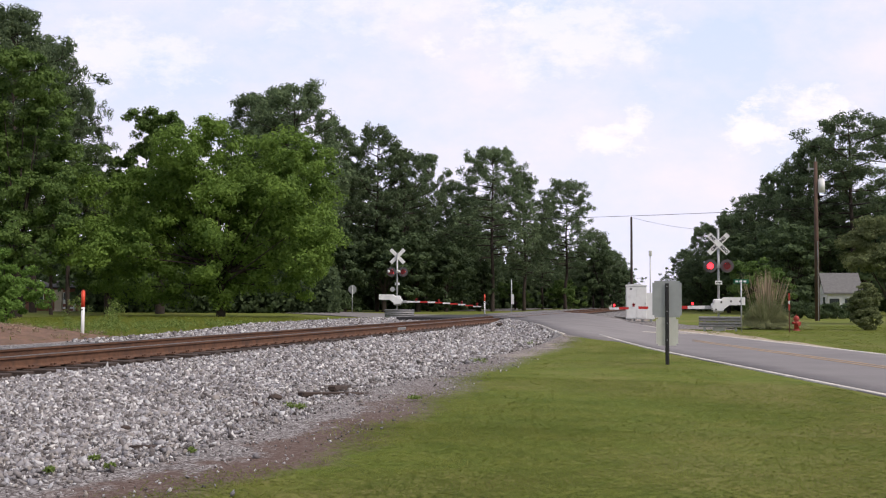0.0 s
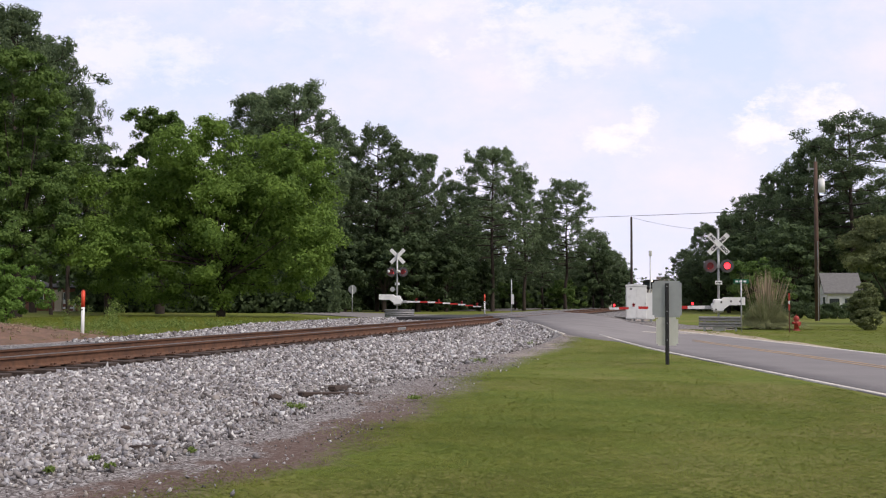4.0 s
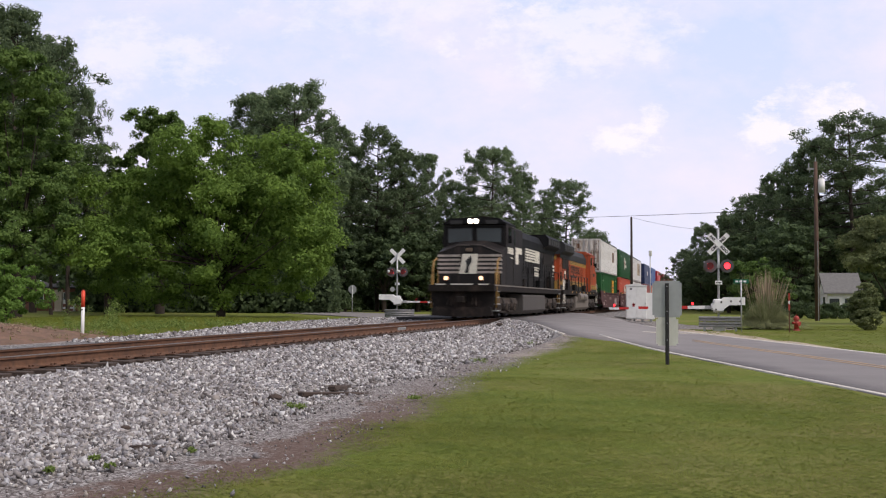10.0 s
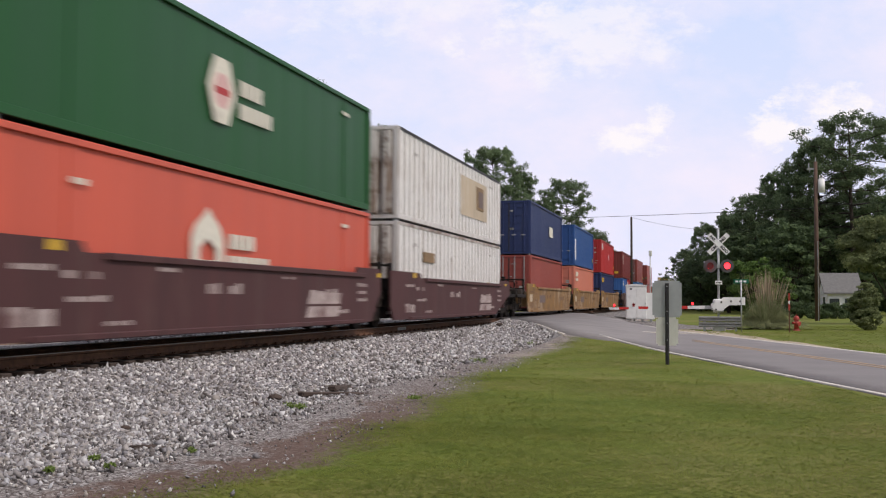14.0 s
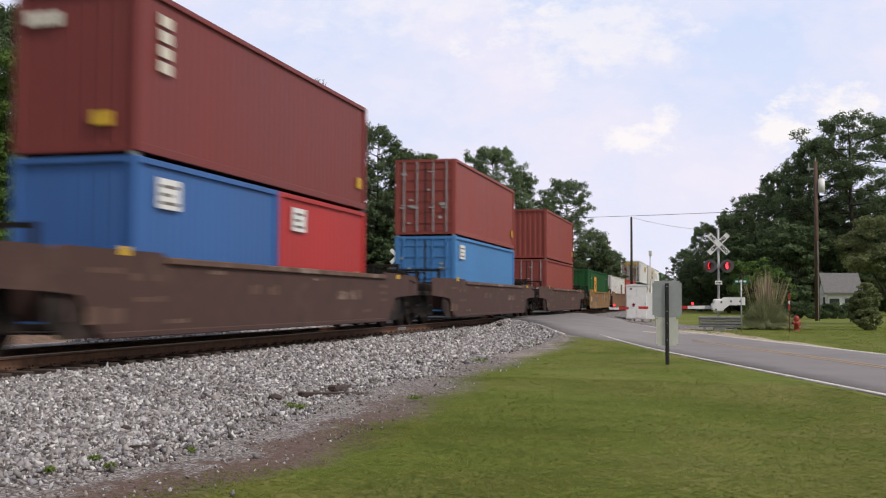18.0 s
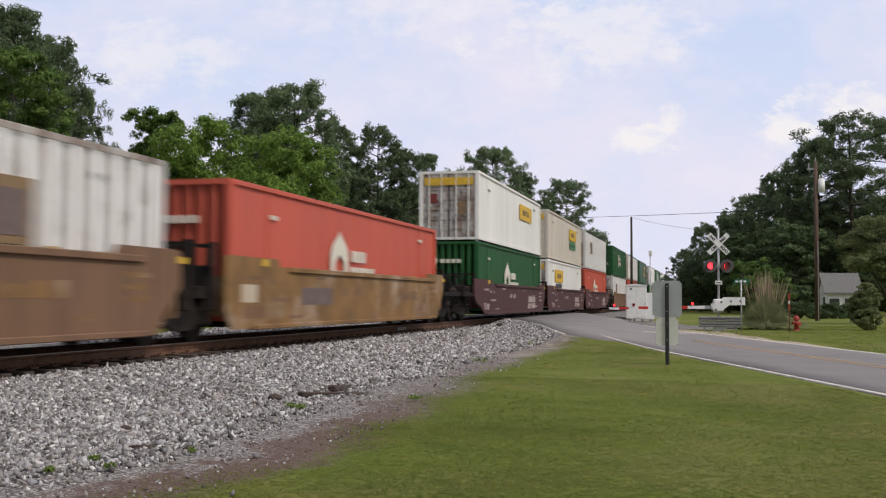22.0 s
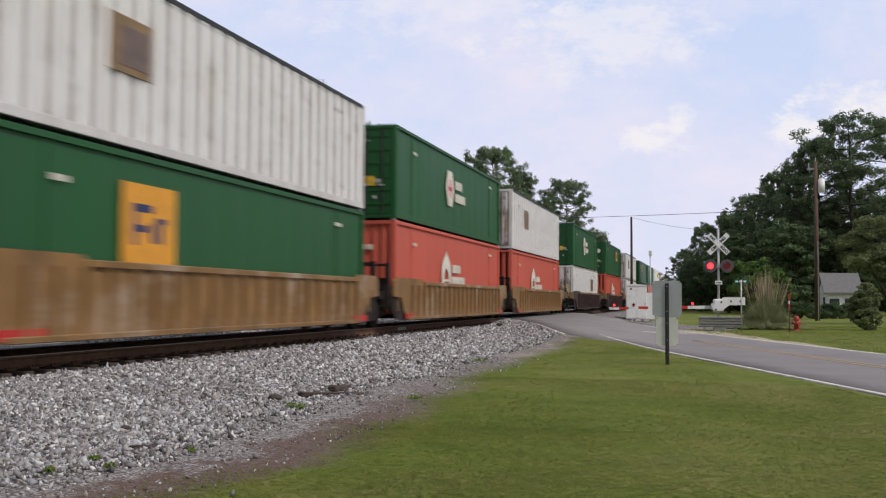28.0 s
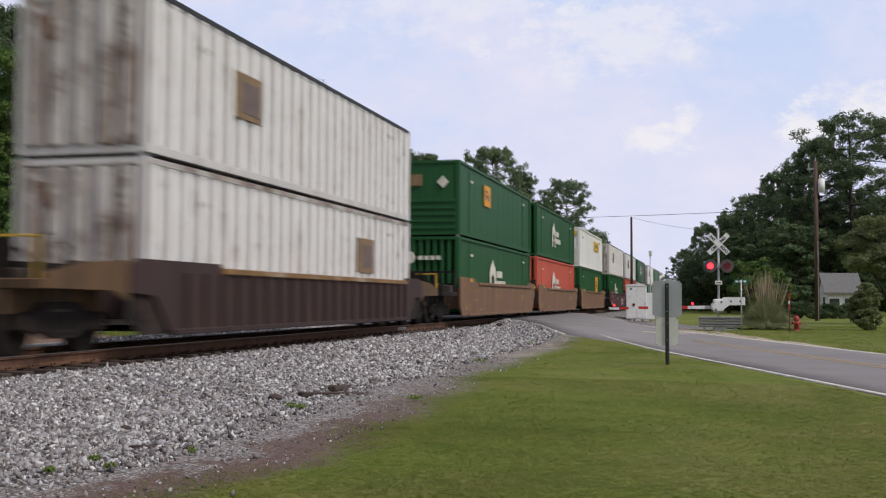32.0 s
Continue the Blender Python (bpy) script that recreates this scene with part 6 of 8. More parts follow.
def rusty_paint(name, base, rust, amount):
    """White paint run through by brown streaks from the seams and by rust blotches."""
    m, n, l, p = nodes_of(name)
    co = n.new("ShaderNodeTexCoord").outputs["Object"]
    mp = n.new("ShaderNodeMapping")
    mp.inputs["Scale"].default_value = (1.0, 1.0, 0.14)
    l.new(co, mp.inputs["Vector"])
    col = ramp(n, l, noise_at(n, l, mp.outputs[0], 7.0, 5), [(0.3, tuple(v * 0.72 for v in base)), (0.7, base)])
    runs = ramp(n, l, noise_at(n, l, mp.outputs[0], 3.2, 6, 0.7), [(0.58 - 0.12 * amount, (0, 0, 0)), (0.68 - 0.08 * amount, (1, 1, 1))])
    blot = ramp(n, l, noise_at(n, l, co, 1.5, 7, 0.72), [(0.60 - 0.12 * amount, (0, 0, 0)), (0.70 - 0.10 * amount, (1, 1, 1))])
    col = mixed(n, l, maths(n, l, "MULTIPLY", runs, 0.8), col, tuple(v * 1.6 for v in rust))
    col = mixed(n, l, maths(n, l, "MULTIPLY", blot, 0.85), col, rust)
    l.new(col, p.inputs["Base Color"])
    p.inputs["Roughness"].default_value = 0.7
    p.inputs["Specular IOR Level"].default_value = 0.25
    return m


PAINT["white_end"] = rusty_paint("rust-streaked white end paint", (0.56, 0.53, 0.50), (0.125, 0.078, 0.052), 0.9)
PAINT["white_side"] = rusty_paint("rain-streaked white side paint", (0.60, 0.575, 0.56), (0.20, 0.16, 0.135), 0.55)
PAINT["end_rib"] = rusty_paint("pale rust-run end rib paint", (0.72, 0.68, 0.64), (0.14, 0.085, 0.056), 0.85)
# light on the ribs is put into the paint: whiter than the wall between
PAINT["rib"] = surf("brighter white rib paint", (0.90, 0.885, 0.870), 0.5, 0.0, 0.10, 1.2, 0.03, (0.50, 0.42, 0.35), 0.2, 0.8, True)
PAINT["black_car"] = surf("dark maroon ribbed car paint", (0.044, 0.021, 0.019), 0.75, 0, 0.3, 2, 0.1, (0.10, 0.055, 0.038), 0.35, 0.8, True)
PAINT["dust"] = surf("greasy dusty steel", (0.021, 0.017, 0.015), 0.85, 0.1, 0.45, 5, 0.3, (0.075, 0.056, 0.044), 0.3)
PAINT["grime"] = surf("grimy black steel", (0.018, 0.0145, 0.0128), 0.8, 0, 0.4, 4, 0.2, (0.062, 0.044, 0.036), 0.45)
PAINT["loco_black"] = surf("dusty black locomotive paint", (0.0065, 0.0065, 0.0075), 0.72, 0, 0.35, 1.5, 0.05, (0.020, 0.018, 0.017), 0.2, 1.0, True)
PAINT["loco_orange"] = surf("orange locomotive paint", (0.41, 0.068, 0.016), 0.55, 0, 0.25, 1.5, 0.03, (0.13, 0.042, 0.024), 0.48, 1.0, True)
PAINT["tank"] = surf("dusty tank steel", (0.088, 0.078, 0.072), 0.75, 0.1, 0.3, 2, 0.1, (0.06, 0.05, 0.045), 0.3, 1.0, True)
PAINT["tank_light"] = surf("pale dusty tank steel", (0.205, 0.176, 0.152), 0.6, 0.2, 0.25, 2, 0.1, (0.12, 0.1, 0.09), 0.3, 1.0, True)

for key in ("loco_black", "grime", "dust"):
    PAINT[key].node_tree.nodes["Principled BSDF"].inputs["Specular IOR Level"].default_value = 0.2
PAINT["loco_side"] = surf("grimy faded black locomotive paint", (0.0140, 0.0118, 0.0118), 0.6, 0, 0.35, 1.5, 0.05, (0.048, 0.036, 0.031), 0.4, 1.0, True)
PAINT["loco_side"].node_tree.nodes["Principled BSDF"].inputs["Specular IOR Level"].default_value = 0.22
PAINT["bogie"] = surf("brown dusty cast steel", (0.072, 0.054, 0.043), 0.9, 0.0, 0.45, 5, 0.3, (0.030, 0.024, 0.021), 0.45)
PAINT["rail_gold"] = surf("worn ochre handrail paint", (0.30, 0.17, 0.045), 0.65, 0, 0.25, 6, 0.05, (0.12, 0.07, 0.03), 0.4)
PAINT["ochre"] = surf("faded ochre placard", (0.25, 0.16, 0.080), 0.7, 0, 0.3, 5, 0.05, (0.16, 0.11, 0.07), 0.35, 2.0)
PAINT["dirty_cream"] = surf("dirty cream stripe paint", (0.40, 0.35, 0.31), 0.65, 0, 0.3, 5, 0.03, (0.16, 0.125, 0.105), 0.4, 1.5, True)
PAINT["dusty_roof"] = surf("dusty charcoal roof paint", (0.018, 0.018, 0.020), 0.7, 0, 0.35, 1.5, 0.05, (0.012, 0.011, 0.011), 0.4, 1.0)
PAINT["placard"] = surf("dull brown placard", (0.16, 0.115, 0.105), 0.7, 0, 0.3, 5, 0.05)
PAINT["tan_stain"] = surf("tan weathered paint", (0.52, 0.42, 0.30), 0.65, 0, 0.2, 2, 0.05, (0.62, 0.58, 0.52), 0.4, 1.4, True)
PAINT["blush"] = surf("pale pink badge paint", (0.66, 0.40, 0.38), 0.6, 0, 0.15, 6, 0.02)
PAINT["board_green"] = surf("faded green strip", (0.10, 0.24, 0.14), 0.6, 0, 0.2, 4, 0.02)
PAINT["amber"] = surf("amber board paint", (0.72, 0.32, 0.025), 0.6, 0, 0.15, 5, 0.02, (0.4, 0.2, 0.05), 0.2)
PAINT["gold"] = surf("dull gold locomotive band", (0.42, 0.24, 0.045), 0.6, 0, 0.25, 3, 0.03, (0.2, 0.11, 0.04), 0.35, 1.0, True)

M["stencil_pale"] = surf("worn pale stencil", (0.42, 0.41, 0.38), 0.7, 0, 0.3, 9, 0.0, (0.3, 0.3, 0.27), 0.4)

MOVERS = []
CACHE = {}


def shared(key, build):
    if key not in CACHE:
        bm = B()
        build(bm)
        if key[0] in EACH:
            bm.faces.index_update()
            CACHE[key] = islands(bm)
        else:
            me = bpy.data.meshes.new(key[0])
            bm.to_mesh(me)
            bm.free()
            CACHE[key] = [me]
    return CACHE[key]


def bit(name, key, build, material, parent, label=""):
    """A part whose mesh is shared between alike things of one paint."""
    return [hang(name, me, material, parent, label) for me in shared((name,) + key + (material.name,), build)][0]


def ribs(bm, side, L, z0, z1, pitch, depth, flat=0.5):
    """A folded wall sheet along y on the side x = side."""
    s = 1 if side > 0 else -1
    n = max(2, int(round(L / pitch)))
    pitch = L / n
    prof = []
    for i in range(n):
        y = i * pitch
        prof += [(y + pitch * 0.06, 0), (y + pitch * flat * 0.5, 0) if 0 else (y + pitch * (0.5 - flat / 2), 0), (y + pitch * (0.5 - flat / 2 + 0.1), depth), (y + pitch * (0.5 + flat / 2 - 0.1), depth), (y + pitch * (0.5 + flat / 2), 0)]
    prof = sorted(set([(0.0, 0)] + prof + [(L, 0)]))
    lo = [bm.verts.new((side + s * d, y, z0)) for y, d in prof]
    hi = [bm.verts.new((side + s * d, y, z1)) for y, d in prof]
    for i in range(len(prof) - 1):
        q = (lo[i], lo[i + 1], hi[i + 1], hi[i])
        bm.faces.new(q if s > 0 else q[::-1])


def end_ribs(bm, W, y, z0, z1, pitch, depth):
    n = max(2, int(round(W / pitch)))
    pitch = W / n
    prof = [(-W / 2, 0)]
    for i in range(n):
        x = -W / 2 + i * pitch
        prof += [(x + pitch * 0.2, 0), (x + pitch * 0.3, depth), (x + pitch * 0.7, depth), (x + pitch * 0.8, 0)]
    prof.append((W / 2, 0))
    s = -1 if y <= 0 else 1
    lo = [bm.verts.new((x, y + s * d, z0)) for x, d in prof]
    hi = [bm.verts.new((x, y + s * d, z1)) for x, d in prof]
    for i in range(len(prof) - 1):
        q = (lo[i], lo[i + 1], hi[i + 1], hi[i])
        bm.faces.new(q if s < 0 else q[::-1])


def container(u, z, kind, paint, logo="", door=False):
    """kind: 53 or 40 feet; origin at the middle of its leading lower edge."""
    L, W = (C53, CW53) if kind[:2] == "53" else ((C40, CW40) if kind[:2] == "40" else (6.06, CW40))
    lab = {"white": "white corrugated", "white_smooth": "white smooth-sided", "grey": "pale grey", "green": "dark green", "orange": "orange-red", "salmon": "faded salmon-red", "navy": "navy blue",
           "blue": "blue", "sky_blue": "light blue", "mid_blue": "mid blue", "red": "bright red", "brown": "dark red-brown", "brick": "brick-red"}[paint]
    size = {"53": "long", "40": "forty-foot", "20": "short"}[kind[:2]]
    c = thing("shipping_container", "%s %s steel shipping container on the moving train" % (lab, size), "shipping container", None, "containers on the train")
    mat = PAINT[paint]
    style = kind[2:]
    k = (kind,)
    w = W / 2
    bit("body", k, lambda bm: box(bm, -w + 0.07, w - 0.07, 0.08, L - 0.08, 0.10, CH - 0.06), mat, c)
    pitch, depth = {"r": (0.56, 0.02), "i": (0.28, 0.007), "s": (1.22, 0.005)}[style]
    for s in (-1, 1):
        bit("side_panel", k + (s,), lambda bm: ribs(bm, s * (w - 0.062), L - 0.2, 0.14, CH - 0.10, pitch, depth, 0.62 if style == "r" else 0.7), PAINT["white_side"] if style == "r" and paint == "white" else mat, c).location = (0, 0.1, 0)
        if style == "r":
            n = int(L / 0.56)
            for i in range(n):
                bit("rib", (s,), lambda bm: slab(bm, [(0, 0.16), (0.2, 0.16), (0.2, CH - 0.11), (0, CH - 0.11)], min(s * (w - 0.03), s * (w - 0.002)), max(s * (w - 0.03), s * (w - 0.002))), PAINT["rib"], c).location = (0, 0.3 + i * (L - 0.8) / (n - 1), 0)
        bit("top_rail", k + (s,), lambda bm: box(bm, s * w - (0.07 if s > 0 else 0), s * w + (0.07 if s < 0 else 0), 0.1, L - 0.1, CH - 0.11, CH, 0.01), mat if style != "r" else M["steel_dark"] if z > 2 else PAINT["white_end"], c)
        bit("bottom_rail", k + (s,), lambda bm: box(bm, s * w - (0.07 if s > 0 else 0), s * w + (0.07 if s < 0 else 0), 0.1, L - 0.1, 0.0, 0.16, 0.01), mat, c)
        for e, y in ((0, 0.0), (1, L - 0.16)):
            bit("corner_post", k + (s, e), lambda bm: box(bm, s * w - (0.17 if s > 0 else 0), s * w + (0.17 if s < 0 else 0), y, y + 0.16, 0, CH, 0.012), mat, c)
    ends = 0.60 if style == "r" else 0.30
    upright = style == "s" and "arch" in logo
    for e, y in ((0, 0.03), (1, L - 0.03)):
        if e == 0 and door:
            bit("door", k, lambda bm: [box(bm, x0, x1, 0.03, 0.08, 0.12, CH - 0.12, 0.01) for x0, x1 in ((-w + 0.16, -0.01), (0.01, w - 0.16))], PAINT["white_end"] if paint == "white_smooth" else mat, c, "double container door")
            bit("locking_bar", k, lambda bm: [rod(bm, (x, -0.01, 0.08), (x, -0.01, CH - 0.08), 0.028, n=6) for x in (-0.85, -0.32, 0.32, 0.85)],
                M["steel_dark"] if paint == "green" else mat if paint != "brick" else M["galv"], c, "steel locking bar")
            def marks(bm):
                g = random.Random(len(paint))
                for i in range(10):
                    x0, z0, ww = g.choice((-1.0, -0.72, 0.06, 0.52)) + g.uniform(0, 0.08), 0.4 + 0.1 * g.randrange(21), g.uniform(0.08, 0.30)
                    box(bm, x0, x0 + ww, 0.0, 0.032, z0, z0 + g.uniform(0.04, 0.13))
            bit("door_fitting", k + (paint,), marks, M["stencil_pale"], c, "pale door stencils")
            bit("lock_handle", k, lambda bm: [box(bm, x0 - 0.16, x0 + 0.05, -0.04, 0.0, 1.0, 1.05) for x0 in (-0.85, -0.32, 0.32, 0.85)], M["galv"], c)
            bit("door_rib", k, lambda bm: [box(bm, x0, x1, 0.005, 0.032, 0.42 + 0.42 * i, 0.50 + 0.42 * i) for x0, x1 in ((-w + 0.22, -0.06), (0.06, w - 0.22)) for i in range(6)], PAINT["white_end"] if paint == "white_smooth" else mat, c)
            if paint == "white_smooth":
                bit("end_smudge", k, lambda bm: box(bm, -0.85, -0.5, -0.012, 0.01, 1.55, 1.95), PAINT["brown"], c, "dull red door placard")
                bit("end_smudge", k + (2,), lambda bm: box(bm, 0.42, 0.72, -0.012, 0.01, 1.05, 1.6), PAINT["ochre"], c, "dull ochre door placard")
            bit("door_seam", k, lambda bm: box(bm, -0.03, 0.03, 0.015, 0.034, 0.13, CH - 0.13), M["steel_dark"], c)
            if paint == "green":
                bit("end_mark", k, lambda bm: box(bm, 0.25, 0.6, -0.02, 0.032, 1.0, 1.3), M["yellow"], c, "small orange-yellow door label")
        else:
            if style == "s" and e == 0 and not upright:
                bit("end_rib", k, lambda bm: [box(bm, -w + 0.18, w - 0.18, 0.0, 0.05, 0.22 + 0.26 * i, 0.34 + 0.26 * i, 0.01) for i in range(5)], mat, c)

            def endwall(bm):
                end_ribs(bm, W - 0.3, (0.05 if e == 0 else L - 0.05) if style == "s" else (0.04 if e == 0 else L - 0.04), 0.1, CH - 0.1, ends, 0.065 if style == "r" else 0.03 if style != "s" or upright else 0.004)
            if style == "r" and e == 0:
                bit("end_rib", k, lambda bm: [box(bm, x0 - 0.13, x0 + 0.13, -0.045, 0.03, 0.16, CH - 0.16, 0.02) for x0 in (-0.93, -0.47, 0.0, 0.47, 0.93)], PAINT["end_rib"], c)
            bit("end_wall", k + (e, upright), endwall, mat if paint != "white" else PAINT["white_end"], c)
        bit("end_sill", k + (e,), lambda bm: [box(bm, -w + 0.17, w - 0.17, y - 0.03, y + 0.06 if e == 0 else y + 0.03, zz, zz + 0.11) for zz in (0.0, CH - 0.11)], mat, c)
    if z > 2:
        bit("stacking_cone", k, lambda bm: [box(bm, a - 0.06, a + 0.06, b - 0.06, b + 0.06, -0.082, 0.002) for a in (-w + 0.1, w - 0.1) for b in (0.1, L - 0.1)], M["galv"], c)
    if style == "s":
        bit("lift_post", k, lambda bm: [box(bm, sx * (w - 0.052) - 0.014, sx * (w - 0.052) + 0.014, y0, y0 + 0.14, 0.16, CH - 0.11) for sx in (-1, 1) for y0 in (1.85, L - 2.1)], mat, c)
    x = w + 0.002 if style != "r" else w - 0.008

    def plate(name, y0, y1, z0, z1, m, lift=0.0, label="", parent=c):
        bm = B()
        box(bm, x - 0.02, x + 0.004 + lift, y0, y1, z0, z1)
        return part(name, bm, m, parent, label)

    def bars(name, y0, z0, n, ww, hh, m, gap=0.35):
        bm = B()
        for i in range(n):
            box(bm, x - 0.02, x + 0.005, y0 + i * ww * (1 + gap), y0 + i * ww * (1 + gap) + ww, z0, z0 + hh)
        return part(name, bm, m, c, "unreadable lettering as pale bars")
    spots = dict(q.split("@") for q in logo.split() if "@" in q)
    at = lambda key, usual: float(spots.get(key, usual))
    if "hex" in logo:          # white six-sided badge with bars
        bm = B()
        hy = at("hex", 6.85)
        rod(bm, (x - 0.02, hy, 1.6), (x + 0.006, hy, 1.6), 0.60, n=6)
        for v in bm.verts:
            v.co.z = 1.6 + (v.co.z - 1.6) * 1.25
        bd = part("badge", bm, M["cream"], c, "white six-sided badge")
        bm = B()
        box(bm, x, x + 0.009, hy - 0.34, hy + 0.34, 1.52, 1.66)
        part("badge_bar", bm, PAINT["red"], bd)
        bm = B()
        rod(bm, (x, hy, 1.6), (x + 0.008, hy, 1.6), 0.36, n=16)
        part("badge_disc", bm, PAINT["blush"], bd, "pale pink disc")
        bars("lettering", hy + 0.85, 1.66, 4, 0.20, 0.32, M["cream"], 0.4)
        bars("lettering", hy + 0.85, 1.18, 6, 0.20, 0.32, M["cream"], 0.35)
    if "arch" in logo:         # white arched shape with bars
        bm = B()
        y0 = at("arch", 6.35)
        out = [(y0 - 0.66, 0.75), (y0 - 0.34, 0.75), (y0 - 0.34, 1.42), (y0, 1.62), (y0 + 0.34, 1.42), (y0 + 0.34, 0.75), (y0 + 0.66, 0.75), (y0 + 0.66, 1.62), (y0 + 0.5, 1.86), (y0 + 0.12, 2.10), (y0, 2.22), (y0 - 0.12, 2.10), (y0 - 0.5, 1.86), (y0 - 0.66, 1.62)]
        slab(bm, out, x - 0.01, x + 0.005)
        am = part("arch_mark", bm, M["cream"], c, "white arched mark")
        bm = B()
        box(bm, x - 0.006, x + 0.003, y0 - 0.34, y0 + 0.34, 1.12, 1.20)
        part("arch_bar", bm, M["cream"], am)
        bm = B()
        rod(bm, (-0.72, 0.0, 2.1), (-0.72, 0.03, 2.1), 0.26, n=6)
        part("end_badge", bm, M["cream"], c, "small white badge on the end")
        bm = B()
        for i in range(4):
            box(bm, -0.36 + 0.24 * i, -0.18 + 0.24 * i, -0.005, 0.03, 2.0, 2.16)
        part("end_bar", bm, M["cream"], c, "pale bars in place of a name")
        bars("lettering", y0 + 0.95, 1.46, 4, 0.22, 0.30, M["cream"], 0.4)
        bars("lettering", y0 + 0.85, 1.02, 7, 0.22, 0.30, M["cream"], 0.35)
    if "square" in logo:
        sq = at("square", 10.5)
        f, z0 = (0.74, 1.5) if "small" in logo else (1.0, 0.95)
        pl = plate("square_mark", sq, sq + 1.75 * f, z0, z0 + (0.9 if f < 1 else 1.45), PAINT["amber"], 0.0, "orange-yellow square mark")
        bm = B()
        for a, b, d, e2 in ((0.3, 0.95, 0.97, 1.11), (0.3, 0.45, 0.40, 0.97), (0.45, 0.8, 0.63, 0.75), (0.9, 1.05, 0.45, 0.80), (1.15, 1.30, 0.45, 0.90), (1.05, 1.42, 0.80, 0.90)):
            q = 0.62 if f < 1 else 1.0
            box(bm, x, x + 0.008, sq + a * f, sq + b * f, z0 + d * q, z0 + e2 * q)
        part("mark_bar", bm, PAINT["navy"], pl)
        bm = B()
        box(bm, -0.72, -0.22, -0.03, 0.02, 1.92, 2.36)
        part("end_mark", bm, PAINT["ochre"] if f < 1 else PAINT["amber"], c, "small faded orange end mark")
        if f < 1:
            bm = B()
            rod(bm, (0.62, -0.02, 2.05), (0.62, 0.02, 2.05), 0.24, n=4)
            part("end_badge", bm, M["cream"], c, "white diamond on the door")
    if "yel" in logo:
        yb = at("yel", 9.7)
        pl = plate("yellow_board", yb, yb + 3.5, 1.6, 2.36, M["yellow"], 0, "yellow board with dark bars")
        bm = B()
        for i in range(3):
            box(bm, x, x + 0.008, yb + 0.85 + i * 0.62, yb + 0.85 + i * 0.62 + 0.46, 1.84, 2.12)
        part("board_bar", bm, PAINT["patch"], pl)
        if paint == "grey":
            lb = plate("lower_board", yb + 0.2, yb + 3.2, 1.0, 1.5, PAINT["board_green"], 0, "faded strip under the yellow board")
            bm = B()
            for i in range(6):
                box(bm, x, x + 0.008, yb + 0.4 + i * 0.45, yb + 0.4 + i * 0.45 + 0.3, 1.12, 1.38)
            part("board_bar", bm, PAINT["green"], lb)
        elif z < 2:
            bars("lettering", yb + 0.4, 1.22, 6, 0.34, 0.26, PAINT["tank"], 0.25)
        bm = B()
        box(bm, -1.05, 1.05, -0.03, 0.01, 2.3, 2.62)
        part("end_board", bm, M["yellow"], c, "yellow end board")
    if "pane" in logo:         # small dull square patch on the ribs
        f = 11.1 if "far" in logo else 3.35
        if "slot" in logo:
            plate("patch", 2.95, 4.35, 1.72, 2.06, PAINT["ochre"], 0.03, "dull ochre slot-shaped patch")
        else:
            if "tan" in logo:
                plate("tan_patch", 8.3, 13.2, 0.8, 2.35, PAINT["tan_stain"], 0.008, "wide tan weathered area")
            pl = plate("patch", f, f + 1.3, 1.2, 2.15, PAINT["ochre"], 0.03, "dull ochre square patch")
            bm = B()
            box(bm, x + 0.02, x + 0.042, f + 0.32, f + 1.18, 1.32, 1.98)
            part("patch_core", bm, PAINT["placard"], pl)
        bm = B()
        box(bm, -0.95, -0.35, -0.02, 0.04, 2.1, 2.5)
        part("end_patch", bm, M["rust"], c, "rusty end patch")
    if "column" in logo:       # tall white block near the leading end
        plate("pale_mark", 0.15, 0.72, 0.4, 1.9, M["white"], 0, "tall white block")
    if "cap" in logo:          # white caption block near the leading end
        bars("lettering", 0.8, 2.2, 3, 0.3, 0.32, M["cream"])
        bars("lettering", 0.8, 1.85, 4, 0.22, 0.2, M["cream"])
    if "card" in logo:        # white patch with lines of small bars near the leading end
        pl = plate("pale_mark", 0.75, 1.55, 2.05, 2.6, M["white"], 0, "white patch with small bars")
        bm = B()
        for i in range(3):
            box(bm, x, x + 0.007, 0.85, 1.45 - 0.2 * (i % 2), 2.13 + 0.15 * i, 2.19 + 0.15 * i)
        part("mark_bar", bm, PAINT["tank_light"], pl)
    if "star" in logo:
        bm = B()
        sy = L * 0.56
        for da, ww, hh in ((0.0, 0.14, 0.34), (0.16, 0.1, 0.2), (-0.17, 0.12, 0.16)):
            slab(bm, [(sy + da - ww, 1.55), (sy + da, 1.55 - hh), (sy + da + ww, 1.55), (sy + da, 1.55 + hh)], x - 0.01, x + 0.006 + abs(da) * 0.01)
        part("side_mark", bm, M["white"], c, "small white star-like mark")
        bm = B()
        box(bm, -1.0, -0.35, -0.03, 0.0, 1.75, 2.3)
        part("end_bar", bm, M["white"], c, "white patch on the door")
    if "ytag" in logo:
        pl = plate("yellow_label", 0.7, 2.3, 2.1, 2.5, M["yellow"], 0, "yellow label with dark lines")
        bm = B()
        for i in range(2):
            box(bm, x, x + 0.007, 0.85, 2.15, 2.2 + 0.14 * i, 2.25 + 0.14 * i)
        part("mark_bar", bm, M["steel_dark"], pl)
    if "post" in logo:         # upright column of pale bars, pale bars and a yellow tag on the end
        bm = B()
        for i in range(4):
            box(bm, x - 0.02, x + 0.005, 0.75, 1.15, 1.5 + 0.28 * i, 1.70 + 0.28 * i)
        part("lettering", bm, M["cream"], c, "upright column of pale bars")
        bm = B()
